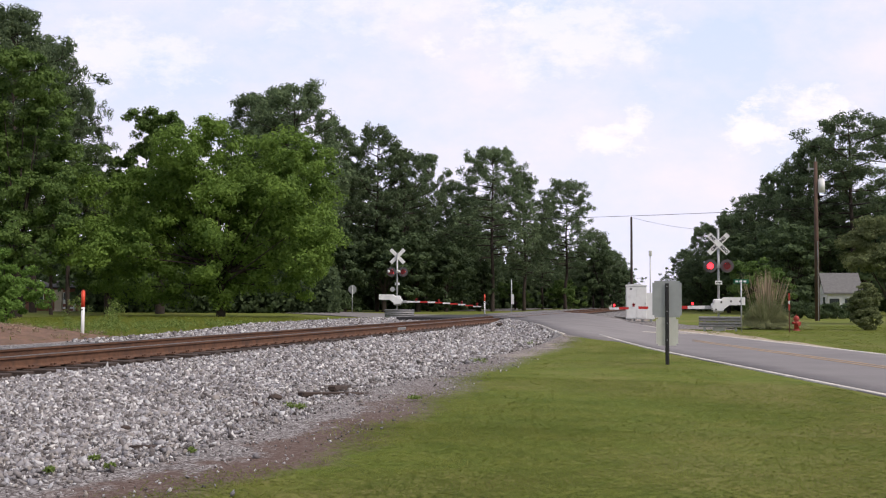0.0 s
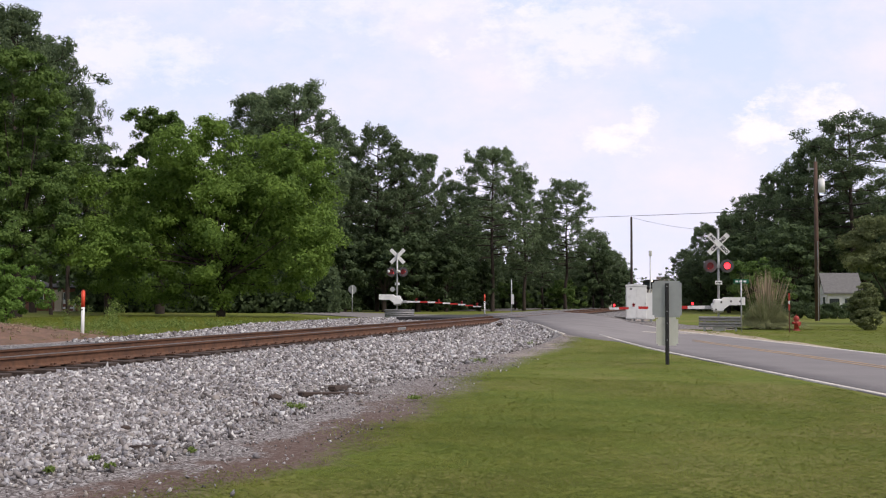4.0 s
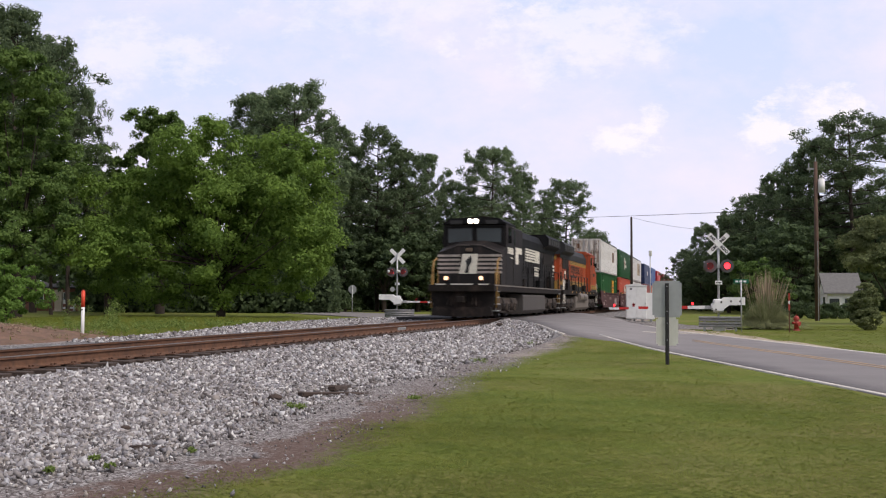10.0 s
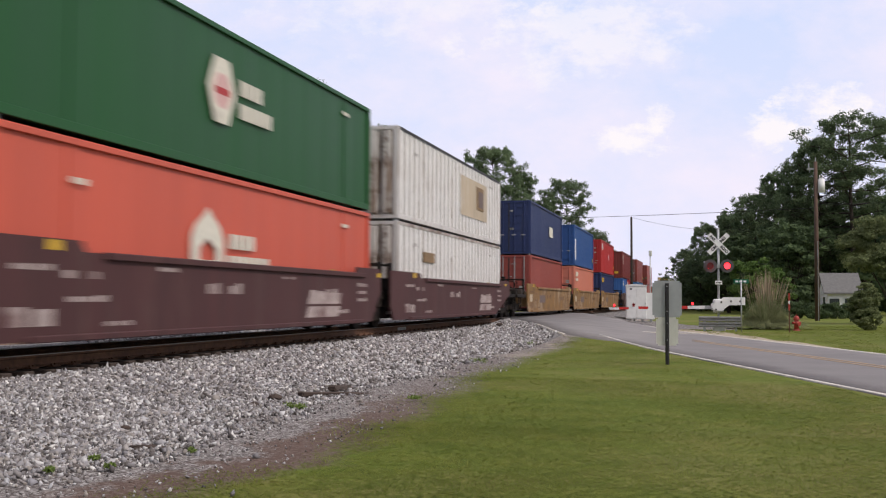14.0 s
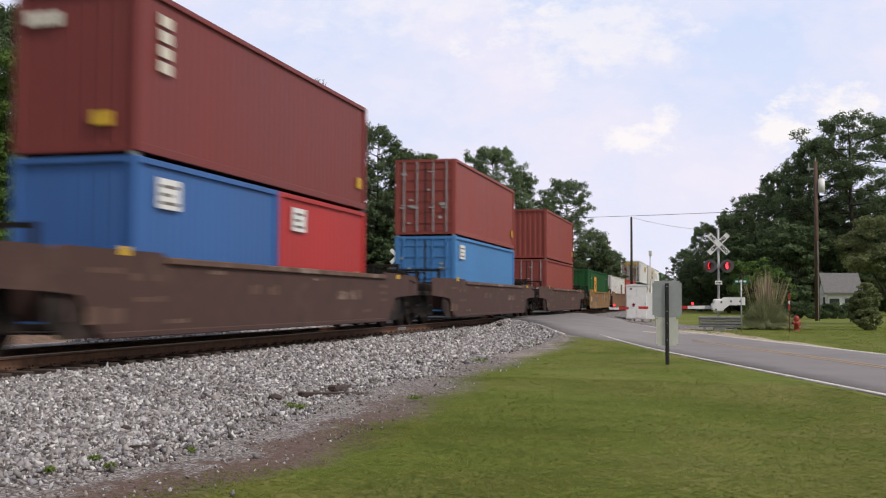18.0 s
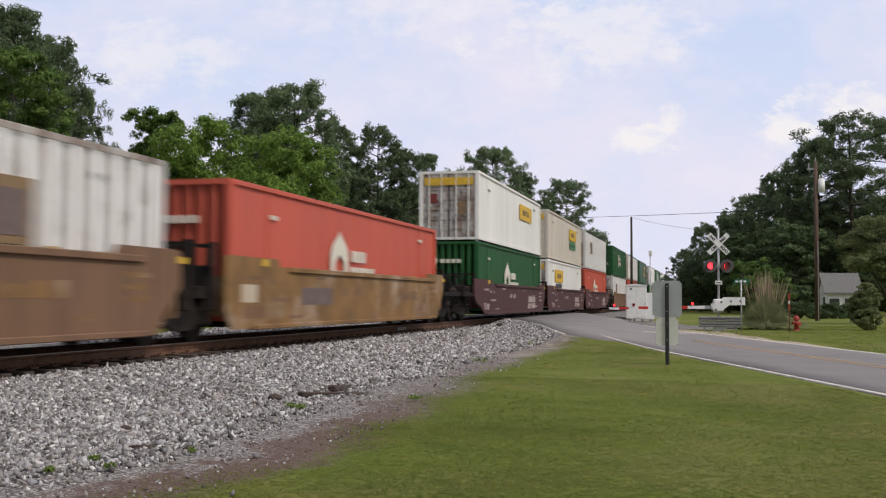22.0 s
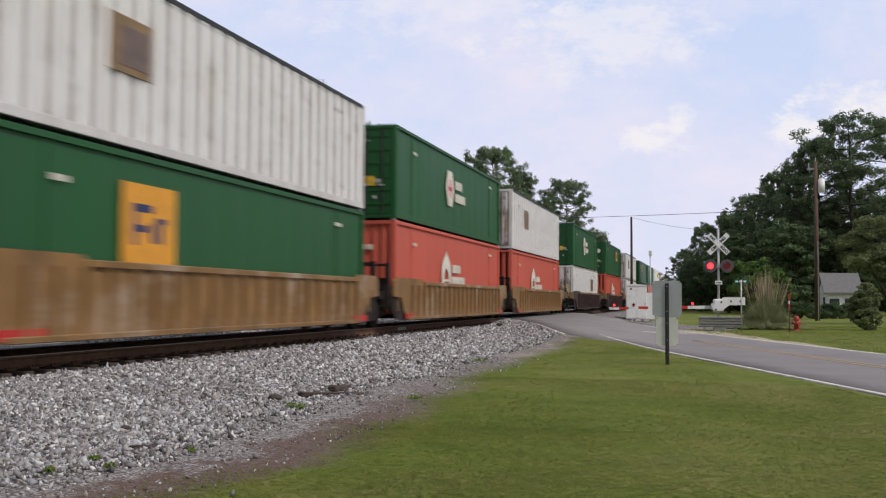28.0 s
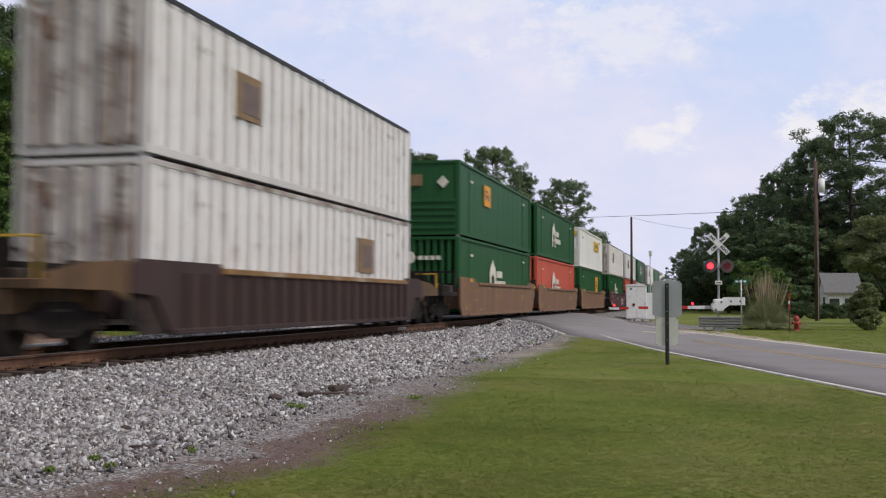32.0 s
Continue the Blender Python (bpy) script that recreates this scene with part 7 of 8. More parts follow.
        for a, b in ((-1.0, -0.8), (-0.74, -0.54), (-0.48, -0.28)):
            box(bm, a, b, -0.02, 0.02, 2.25, 2.5)
        part("end_bar", bm, M["cream"], c, "pale bars in place of a name")
        bm = B()
        box(bm, 0.35, 0.75, -0.02, 0.02, 0.45, 0.7)
        part("yellow_tag", bm, M["yellow"], c, "small yellow tag on the end")
    if "box" in logo:
        plate("pale_mark", L * 0.55, L * 0.66, 1.3, 1.9, M["cream"], 0, "pale square mark")
    if "tick" in logo:
        plate("yellow_tag", L - 0.75, L - 0.45, 0.55, 0.85, M["yellow"], 0, "small yellow tag")
    if style != "i":
        bars("lettering", L * 0.12, 2.2, 3, 0.10, 0.10, M["cream"] if paint not in ("white", "white_smooth", "grey") else PAINT["tank_light"])
        bars("lettering", L * 0.86, 2.35, 3, 0.12, 0.09, M["cream"] if paint not in ("white", "white_smooth", "grey") else PAINT["tank_light"])
    MOVERS.append((c, u, z))
    return c


def bogie(parent, y, axles=(-0.88, 0.88), r=0.46, gear=0.98, cast="dust"):
    """Side frames, axles and wheels, joined by what turns together."""
    L = axles[-1] - axles[0]
    k = (len(axles), round(r, 2))
    lo = axles[0]
    for s in (-1, 1):
        out = [(lo - 0.25, 0.40), (lo - 0.2, 0.62), (lo + 0.25, 0.66), (lo + 0.5, 0.80), (-lo - 0.5, 0.80), (-lo - 0.25, 0.66), (-lo + 0.2, 0.62), (-lo + 0.25, 0.40), (-lo - 0.25, 0.36), (0.3, 0.24), (-0.3, 0.24), (lo + 0.25, 0.36)]
        f = bit("side_frame", k + (s,), lambda bm: slab(bm, out, s * gear - 0.07, s * gear + 0.07), PAINT[cast], parent, "greasy steel side frame")
        f.location = (0, y, 0)
    b = bit("bolster", k, lambda bm: box(bm, -gear, gear, -0.2, 0.2, 0.42, 0.72), PAINT["dust"], parent)
    b.location = (0, y, 0)
    for a in axles:
        wh = bit("wheelset", k, lambda bm: [rod(bm, (s * 0.69, 0, 0), (s * 0.82, 0, 0), r, n=22) for s in (-1, 1)] + [rod(bm, (s * 0.66, 0, 0), (s * 0.69, 0, 0), r + 0.025, n=22) for s in (-1, 1)]
                 + [rod(bm, (-1.05, 0, 0), (1.05, 0, 0), 0.08, n=10)] + [rod(bm, (s * 0.95, 0, 0), (s * 1.1, 0, 0), 0.13, n=10) for s in (-1, 1)], PAINT["grime"], parent, "worn steel wheelset")
        wh.location = (0, y + a, r)


def well_car(u, paint, ribbed, place):
    """A low-slung well for stacked containers; u: where a long container in it would begin. place: f, m, l in a joined set, or s alone."""
    lab = {"maroon_car": "dark maroon", "tan_car": "tan", "brown_car": "weathered brown", "dark_car": "dark brown", "black_car": "blackish maroon"}[paint]
    c = thing("well_car", "%s %s well car of the container train" % (lab, "ribbed" if ribbed else "smooth-sided"), "railway car", None, "well cars of the train")
    mat = PAINT[paint]
    x0, x1 = -0.75, 16.90
    k = (paint, ribbed, place)
    front, back = place in "fs", place in "ls"
    for s in (-1, 1):
        top = 1.55 if not ribbed else 1.42
        hi = (1.64 if paint == "dark_car" else 1.72) if not ribbed else 1.52
        a0, a1 = (-0.6, 16.4) if paint != "maroon_car" else (-1.6 if front else -1.3, 17.4 if back else 16.6)
        lead = [(a0, 1.0), (a0 + 0.35, 0.75), (a0 + 1.3, 0.55), (a0 + 2.0, 0.24)] if front and paint == "maroon_car" else [(a0, 0.62), (a0 + 0.28, 0.24)]
        tail = [(a1 - 3.2, 0.24), (a1 - 2.2, 0.5), (a1 - 0.4, 1.0)] if back and paint == "maroon_car" else [(a1 - 0.75, 0.24), (a1 - 0.5, 0.62)]
        full = lead + tail + [(a1, 1.05), (a1, hi - 0.05), (a1 - 0.15, hi), (a1 - 2.0, hi), (a1 - 2.12, top), (2.05, top), (1.92, hi), (a0 + 0.15, hi), (a0, hi - 0.05)]
        cut = [(x0, 0.95), (x0 + 0.75, 0.90), (x0 + 1.35, 0.24), (x1 - 1.35, 0.24), (x1 - 0.75, 0.90), (x1, 0.95), (x1, hi - 0.1), (x1 - 0.3, hi), (x1 - 1.7, hi), (x1 - 1.85, top), (x0 + 3.35, top), (x0 + 3.2, hi), (x0 + 0.3, hi), (x0, hi - 0.1)]
        out = cut if ribbed or paint == "dark_car" else full
        bit("side_sill", k + (s,), lambda bm: slab(bm, out, s * 1.46 - 0.03, s * 1.46 + 0.03), mat, c)
        bit("top_chord", k + (s,), lambda bm: box(bm, s * 1.47 - 0.08, s * 1.47 + 0.08, x0 + 3.3, x1 - 1.8, top - 0.1, top + 0.02, 0.015), PAINT["chord"] if paint == "dark_car" else mat if paint != "black_car" else PAINT["tan_car"], c)
        bit("bottom_chord", k + (s,), lambda bm: box(bm, s * 1.46 - 0.09, s * 1.46 + 0.09, x0 + 1.4, x1 - (2.9 if back and paint == "maroon_car" else 1.6), 0.215, 0.32, 0.015), mat, c)
        if ribbed:
            for i in range(21):
                y = x0 + 1.9 + i * 0.69
                bit("side_rib", k + (s,), lambda bm: box(bm, s * 1.53 - 0.05, s * 1.53 + 0.04, -0.05, 0.05, 0.28, top - 0.1, 0.01), mat, c).location = (0, y, 0)
            if paint == "tan_car":
                for y in (x0 + 1.2, x1 - 2.2):
                    bit("reflector_panel", k + (s,), lambda bm: box(bm, s * 1.50 - 0.02, s * 1.50 + 0.02, 0, 1.1, 0.26, 0.42), M["red"], c, "red lower end panel").location = (0, y, 0)
        elif s > 0:
            def marks(bm):
                g = random.Random(3)
                for y, z, n, ww, hh in ((0.2, 0.45, 2, 0.5, 0.34), (0.3, 1.25, 4, 0.2, 0.1), (2.6, 0.42, 3, 0.24, 0.08), (4.2, 1.32, 3, 0.2, 0.08), (8.6, 0.92, 1, 0.4, 0.3), (9.6, 1.30, 3, 0.18, 0.07), (13.2, 0.5, 2, 0.3, 0.1), (1.5, 1.15, 5, 0.28, 0.12), (1.6, 0.8, 3, 0.3, 0.1), (6.0, 0.95, 6, 0.26, 0.22), (11.2, 0.85, 4, 0.42, 0.28), (14.6, 1.2, 4, 0.16, 0.1), (14.6, 1.0, 4, 0.16, 0.1), (14.6, 0.8, 4, 0.16, 0.1)):
                    for i in range(n):
                        if g.random() < 0.85:
                            box(bm, 1.485, 1.494, y + i * ww * 1.2, y + i * ww * 1.2 + ww * g.uniform(0.7, 1), z, z + hh * g.uniform(0.7, 1))
            bit("stencil", k, marks, PAINT["stencil"] if paint == "maroon_car" else PAINT["chord"] if paint == "dark_car" else PAINT["brown_car"] if paint == "tan_car" else PAINT["tan_car"], c, "faded stencilled bars")
            if paint == "maroon_car":
                bit("pale_panel", k, lambda bm: [slab(bm, [(q + 0.12, z0), (q + 2.3, z0), (q + 2.45, z1), (q + 0.3, z1)], 1.484, 1.493) for q, z0, z1 in ((10.9, 0.74, 1.02), (10.8, 0.42, 0.68))], PAINT["stencil"], c, "pale slanted lettering panel")
            if paint == "tan_car":
                bit("pale_panel", k, lambda bm: box(bm, 1.484, 1.493, 0.1, 0.85, 0.78, 1.15), PAINT["tan_stain"], c, "cream square plate")
                bit("side_mark", k, lambda bm: [box(bm, 1.484, 1.491, 3.3, 5.3, 0.72, 1.12), box(bm, 1.484, 1.493, 4.2, 5.0, 0.80, 1.05)], PAINT["placard"], c, "dull brown lettering patch")
            bit("yellow_tag", k, lambda bm: [box(bm, 1.485, 1.496, y, y + 0.3, 1.48 if y > 5 else 1.55, 1.60 if y > 5 else 1.70) for y in (1.1, 12.5, 16.3)] if not ribbed else None, M["yellow"], c, "small yellow tags")
    for s in (-1, 1):
        for e, y0, q in ((0, x0, 1), (1, x1, -1)) if ribbed or paint == "dark_car" else ():
            bit("corner_plate", k + (s, e), lambda bm: slab(bm, [(y0, 0.96), (y0, 0.55), (y0 + q * 0.45, 0.24), (y0 + q * 1.5, 0.24), (y0 + q * 1.5, 0.96)], s * 1.40 - 0.02, s * 1.40 + 0.02), PAINT["grime"], c, "dark plate behind the wheels")
    bit("floor", k, lambda bm: [box(bm, -1.43, 1.43, y - 0.3, y + 0.3, 0.25, 0.42) for y in (1.4, 4.7, 8.1, 11.4, 14.7)] + [box(bm, -1.43, 1.43, x0 + 1.3, x1 - 1.3, 0.27, 0.31)], PAINT["dust"], c)
    bit("bulkhead", k, lambda bm: [box(bm, -1.43, 1.43, y - 0.06, y + 0.06, 0.5, 1.30) for y in (x0 + 0.6, x1 - 0.6)], mat, c)
    ext = 2.35
    for on, y, s in ((front, x0, -1), (back, x1, 1)):
        if on:
            bit("end_platform", k + (s,), lambda bm: [box(bm, -1.42, 1.42, min(y, y + s * ext), max(y, y + s * ext), 0.98, 1.14, 0.02), box(bm, -0.9, 0.9, min(y, y + s * ext), max(y, y + s * ext), 0.62, 0.98)],
                PAINT["tan_end"] if ribbed else PAINT["dust"], c, "grimy end platform")
            bit("handrail", k + (s,), lambda bm: [rod(bm, (a, y + s * (ext - 0.05), 1.14), (a, y + s * (ext - 0.05), 1.75), 0.02, n=6) for a in (-1.38, 1.38)] + [rod(bm, (-1.38, y + s * (ext - 0.05), 1.75), (1.38, y + s * (ext - 0.05), 1.75), 0.02, n=6)],
                M["yellow"] if ribbed else PAINT["dust"], c)
            bit("brake_wheel", k + (s,), lambda bm: [rod(bm, (0.5, y + s * (ext - 0.4), 1.55), (0.5, y + s * (ext - 0.36), 1.55), 0.28, n=14), box(bm, 0.3, 0.75, min(y, y + s * 1.8), max(y, y + s * 1.8) - 0.3, 1.14, 1.4)], PAINT["dust"], c)
            bit("coupler", k + (s,), lambda bm: box(bm, -0.14, 0.14, min(y + s * 1.8, y + s * (ext + 0.55)), max(y + s * 1.8, y + s * (ext + 0.55)), 0.74, 1.0, 0.03), PAINT["dust"], c)
            bit("ladder", k + (s,), lambda bm: [box(bm, 1.40, 1.46, y + s * (ext - 0.5) - 0.25, y + s * (ext - 0.5) + 0.25, zz, zz + 0.04) for zz in (0.35, 0.65)] + [box(bm, 1.41, 1.45, y + s * (ext - 0.5) + e - 0.02, y + s * (ext - 0.5) + e + 0.02, 0.3, 1.0) for e in (-0.25, 0.25)], PAINT["dust"], c)
            g = random.Random(int(10 * abs(y)))
            for i in range(6):
                q, w2, a, dx, dz = y + s * g.uniform(0.2, 2.1), g.uniform(0.10, 0.32), g.uniform(-1.3, 1.1), g.uniform(0.15, 0.5), g.uniform(0.12, 0.5)
                bit("brake_box", k + (s, i), lambda bm: box(bm, a, a + dx, q - w2 / 2, q + w2 / 2, 1.12, 1.12 + dz, 0.015), PAINT["bogie"], c, "rusty brown brake gear")
            for i in range(6):
                q, a = y + s * g.uniform(0.1, 2.2), g.uniform(-1.3, 1.38)
                bend = [(a, q, 1.0), (a + g.uniform(-0.1, 0.1), q, g.uniform(1.4, 1.95)), (a + g.uniform(-0.5, 0.5), q + g.uniform(-0.3, 0.3), g.uniform(1.2, 1.9))]
                bit("brake_pipe", k + (s, i), lambda bm: tube(bm, bend, 0.03, 5), PAINT["dust"], c, "bent brake pipe")
            bogie(c, y + s * 1.15)
            if not ribbed:
                bit("end_frame", k + (s, "p"), lambda bm: [box(bm, a - 0.05, a + 0.05, min(y + s * 0.05, y + s * 0.16), max(y + s * 0.05, y + s * 0.16), 1.10, 1.95) for a in (-1.3, -0.5, 0.5, 1.3)]
                    + [box(bm, -1.34, 1.34, min(y + s * 0.07, y + s * 0.12), max(y + s * 0.07, y + s * 0.12), z0, z0 + 0.08) for z0 in (1.4, 1.86)] + [box(bm, -1.1, 1.1, min(y + s * 0.3, y + s * 1.1), max(y + s * 0.3, y + s * 1.1), 1.13, 1.42, 0.03)], PAINT["grime"], c, "dark end frame and brake gear")
            if ribbed:
                for e in (-1, 1):
                    bit("end_side", k + (s, e), lambda bm: slab(bm, [(y, 0.80), (y + s * 0.5, 0.98), (y + s * 2.2, 1.0), (y + s * 2.2, 1.22), (y + s * 1.3, 1.40), (y, 1.48)], e * 1.44 - 0.028, e * 1.44 + 0.028), PAINT["tan_end"], c)
            if paint == "dark_car":
                for e in (-1, 1):
                    bit("end_side", k + (s, e), lambda bm: slab(bm, [(y, 0.95), (y + s * 1.7, 1.0), (y + s * 1.7, 1.48), (y + s * 1.4, 1.62), (y, 1.62)], e * 1.46 - 0.028, e * 1.46 + 0.028), mat, c)
        else:
            bit("end_platform", k + (s, "j"), lambda bm: [box(bm, -1.2, 1.2, min(y, y + s * 0.45), max(y, y + s * 0.45), 0.85, 1.10, 0.02)], PAINT["dust"], c)
            bit("end_frame", k + (s, "j"), lambda bm: [box(bm, -1.36, 1.36, min(y + s * 0.02, y + s * 0.14), max(y + s * 0.02, y + s * 0.14), 0.62, 1.50, 0.02)]
                + [box(bm, a - 0.05, a + 0.05, min(y + s * 0.02, y + s * 0.2), max(y + s * 0.02, y + s * 0.2), 1.45, 1.95) for a in (-1.3, -0.5, 0.5, 1.3)] + [box(bm, -1.34, 1.34, min(y + s * 0.05, y + s * 0.1), max(y + s * 0.05, y + s * 0.1), 1.85, 1.92)], PAINT["grime"], c, "dark end frame and rails")
            if s < 0:
                bogie(c, y - 0.75)
                bit("joint_gear", k + ("j",), lambda bm: box(bm, -0.85, 0.85, y - 1.35, y - 0.15, 0.30, 1.05, 0.05), PAINT["grime"], c, "dark articulated joint")
    MOVERS.append((c, u, 0.0))
    return c


def prism_between(bm, xa, ya, xb, yb, z0, z1):
    """A thin upright strip on a slanting side, from one plan point to another."""
    t = 0.008
    v = [bm.verts.new((x + d, y, z)) for x, y in ((xa, ya), (xb, yb)) for d in (-t, t) for z in (z0, z1)]
    for q in ((0, 1, 3, 2), (4, 6, 7, 5), (0, 4, 5, 1), (2, 3, 7, 6), (0, 2, 6, 4), (1, 5, 7, 3)):
        bm.faces.new([v[i] for i in q])
    bmesh.ops.recalc_face_normals(bm, faces=bm.faces)


def locomotive(u, turned, paint, label):
    """A six-axle road locomotive, 22.3 m long; its cab end at low y unless turned."""
    c = thing("locomotive", label, "locomotive", None, "locomotives of the train")
    body, roof = PAINT[paint], PAINT["loco_black"] if paint == "loco_side" else PAINT["dusty_roof"]
    black = paint == "loco_side"
    stripe = PAINT["tank_light"] if black else PAINT["grime"]

    def p(name, build, mat, label="", parent=c):
        bm = B()
        build(bm)
        return part(name, bm, mat, parent, label)
    p("frame", lambda bm: box(bm, -1.50, 1.50, 1.1, 21.9, 1.22, 1.52, 0.02), PAINT["dust"], "grimy black underframe")
    for s in (-1, 1):
        p("sill_stripe", lambda bm: box(bm, s * 1.505 - 0.006, s * 1.505 + 0.006, 1.2, 21.8, 1.475, 1.535), stripe, "pale sill stripe")
    p("underframe_gear", lambda bm: box(bm, -0.62, 0.62, 2.0, 21.0, 0.22, 1.23), PAINT["grime"], "dark gear under the frame")
    p("fuel_tank", lambda bm: prism(bm, [(-1.46, 0.34), (-1.30, 0.16), (1.30, 0.16), (1.46, 0.34), (1.46, 1.06), (1.38, 1.14), (-1.38, 1.14), (-1.46, 1.06)], *((8.5, 15.7) if black else (7.8, 15.6))), PAINT["tank"] if black else PAINT["tank_light"], "dusty fuel tank")
    if not black:
        p("air_tank", lambda bm: [rod(bm, (q, y, 1.08), (q, y + 2.15, 1.08), 0.29, n=16) for q in (-1.42, 1.42) for y in (9.9, 12.25)], PAINT["tank_light"], "silver air reservoir")
    for y in (4.9, 18.4):
        bogie(c, y, (-2.05, 0.0, 2.05), 0.53, 1.08, "bogie")
        for sx in (-1, 1):
            p("bogie_frame", lambda bm: slab(bm, [(y - 2.75, 0.42), (y - 2.7, 0.78), (y - 2.35, 0.95), (y + 2.35, 0.95), (y + 2.7, 0.78), (y + 2.75, 0.42), (y + 2.4, 0.38), (y + 2.25, 0.62), (y + 1.75, 0.62), (y + 1.5, 0.30), (y + 0.55, 0.30), (y + 0.3, 0.62),
                                                    (y - 0.3, 0.62), (y - 0.55, 0.30), (y - 1.5, 0.30), (y - 1.75, 0.62), (y - 2.25, 0.62), (y - 2.4, 0.38)], sx * 1.24 - 0.08, sx * 1.24 + 0.08), PAINT["bogie"], "dusty cast bogie frame")
            for q in (-2.05, 0.0, 2.05):
                p("axle_box", lambda bm: [box(bm, sx * 1.30 - 0.1, sx * 1.30 + 0.1, y + q - 0.22, y + q + 0.22, 0.34, 0.74, 0.05)], PAINT["bogie"])
                p("hub", lambda bm: rod(bm, (sx * 1.30, y + q, 0.53), (sx * 1.43, y + q, 0.53), 0.15, n=12), PAINT["dust"], "greasy axle hub")
            for q in (-1.05, 1.05):
                p("spring", lambda bm: [rod(bm, (sx * 1.33, y + q + e, 0.36), (sx * 1.33, y + q + e, 0.70), 0.10, n=10) for e in (-0.15, 0.15)], PAINT["grime"], "dark coil springs")
                p("damper", lambda bm: rod(bm, (sx * 1.38, y + q - 0.3, 0.95), (sx * 1.38, y + q + 0.25, 0.45), 0.045, n=8), PAINT["tank"], "slanting damper")
            p("sand_pipe", lambda bm: tube(bm, [(sx * 1.2, y - 2.9, 1.2), (sx * 1.15, y - 2.95, 0.6), (sx * 0.9, y - 2.75, 0.2)], 0.035, 6), PAINT["dust"])
    # pilots, steps, couplers at both ends
    for y, s in ((1.6 if black else 1.15, -1), (21.75, 1)):
        p("pilot", lambda bm: prism(bm, [(-1.45, 0.95), (-1.25, 0.18), (0, 0.12), (1.25, 0.18), (1.45, 0.95), (1.45, 1.45), (-1.45, 1.45)], min(y, y + s * 0.18), max(y, y + s * 0.18)), PAINT["grime"], "dirty end plate and plough")
        p("plough", lambda bm: prism(bm, [(-1.4, 0.16), (0, 0.10), (1.4, 0.16), (1.3, 0.55), (-1.3, 0.55)], min(y + s * 0.18, y + s * 0.42), max(y + s * 0.18, y + s * 0.42)), PAINT["grime"])
        p("coupler", lambda bm: [box(bm, -0.16, 0.16, min(y, y + s * 0.8), max(y, y + s * 0.8), 0.72, 1.02, 0.03)] + [rod(bm, (a, y + s * 0.2, 1.1), (a * 1.1, y + s * 0.45, 0.6), 0.03, n=6) for a in (-0.6, -0.45, 0.45, 0.6)], PAINT["dust"])
        p("step", lambda bm: [box(bm, sx * 1.3 - 0.2, sx * 1.3 + 0.2, min(y - s * 0.15, y - s * 0.75), max(y - s * 0.15, y - s * 0.75), zz, zz + 0.05) for sx in (-1, 1) for zz in (0.35, 0.65, 0.95, 1.22)], M["galv"], "worn steps")
        p("end_rail", lambda bm: [rod(bm, (sx * 1.42, y - s * q, 0.7), (sx * 1.42, y - s * q, 2.2), 0.022, n=6) for sx in (-1, 1) for q in (0.1, 0.9)], PAINT["rail_gold"] if black else M["cream"])
        if black and s < 0:
            for sx in (-1, 1):
                p("front_rail", lambda bm: tube(bm, [(sx * 1.46, y + 0.85, 2.75), (sx * 1.47, y + 0.4, 2.6), (sx * 1.48, y + 0.1, 1.9), (sx * 1.48, y, 0.5)], 0.045, 8), PAINT["rail_gold"], "worn ochre corner handrail")
        if not black and s > 0:
            for sx in (-1, 1):
                p("end_rail", lambda bm: tube(bm, [(sx * 1.40, y - 1.25, 2.75), (sx * 1.42, y - 0.95, 2.6), (sx * 1.42, y - 0.35, 1.75), (sx * 1.42, y - 0.3, 0.8)], 0.05, 8), M["cream"], "thick cream end railing")
        p("anticlimber", lambda bm: box(bm, -1.2, 1.2, min(y, y + s * 0.35), max(y, y + s * 0.35), 1.45, 1.58, 0.02), PAINT["loco_black"])
        if s < 0:
            p("anticlimber_edge", lambda bm: [box(bm, a, b, y - 0.365, y - 0.35, 1.47, 1.57) for a, b in ((-1.2, -0.75), (-0.5, 0.5), (0.75, 1.2))], M["cream"])
    # nose and cab
    nf, cf, cb, nw = (2.62, 3.8, 6.2, 1.48) if black else (1.6, 3.35, 6.85, 1.42)

    def nose_shape(bm):
        # front face with a peaked brow, faces running back to the windscreen
        front = [(-nw, 1.52), (nw, 1.52), (nw, 2.98), (0.55, 3.34), (-0.55, 3.34), (-nw, 2.98)]
        back = [(-1.495, 1.52), (1.495, 1.52), (1.495, 3.30), (0.55, 3.62), (-0.55, 3.62), (-1.495, 3.30)]
        a = [bm.verts.new((q, nf + 0.10 * (z - 1.52) / 1.8, z)) for q, z in front]
        b = [bm.verts.new((q, cf + 0.02, z)) for q, z in back]
        for i in range(6):
            bm.faces.new((a[i], a[(i + 1) % 6], b[(i + 1) % 6], b[i]))
        bm.faces.new(a[::-1]), bm.faces.new(b)
        bmesh.ops.recalc_face_normals(bm, faces=bm.faces)
    p("nose", nose_shape, body, "broad nose with a peaked brow")
    # the lit edge of the nose top, drawn as a paler tube
    for sx in (-1, 1):
        p("brow_edge", lambda bm: tube(bm, [(0.0, nf + 0.09, 3.35), (sx * 0.55, nf + 0.09, 3.345), (sx * nw, nf + 0.07, 2.985)], 0.022, 6), PAINT["tank"] if black else PAINT["gold"], "pale brow edge standing in for light on the nose top")
    p("nose_light", lambda bm: box(bm, -0.14, 0.14, nf - 0.02, nf + 0.1, 3.05, 3.22, 0.02), PAINT["patch"], "small nose fitting")
    p("nose_door", lambda bm: box(bm, -1.15, -0.60, nf + 0.0, nf + 0.06, 1.56, 2.02, 0.012), body)
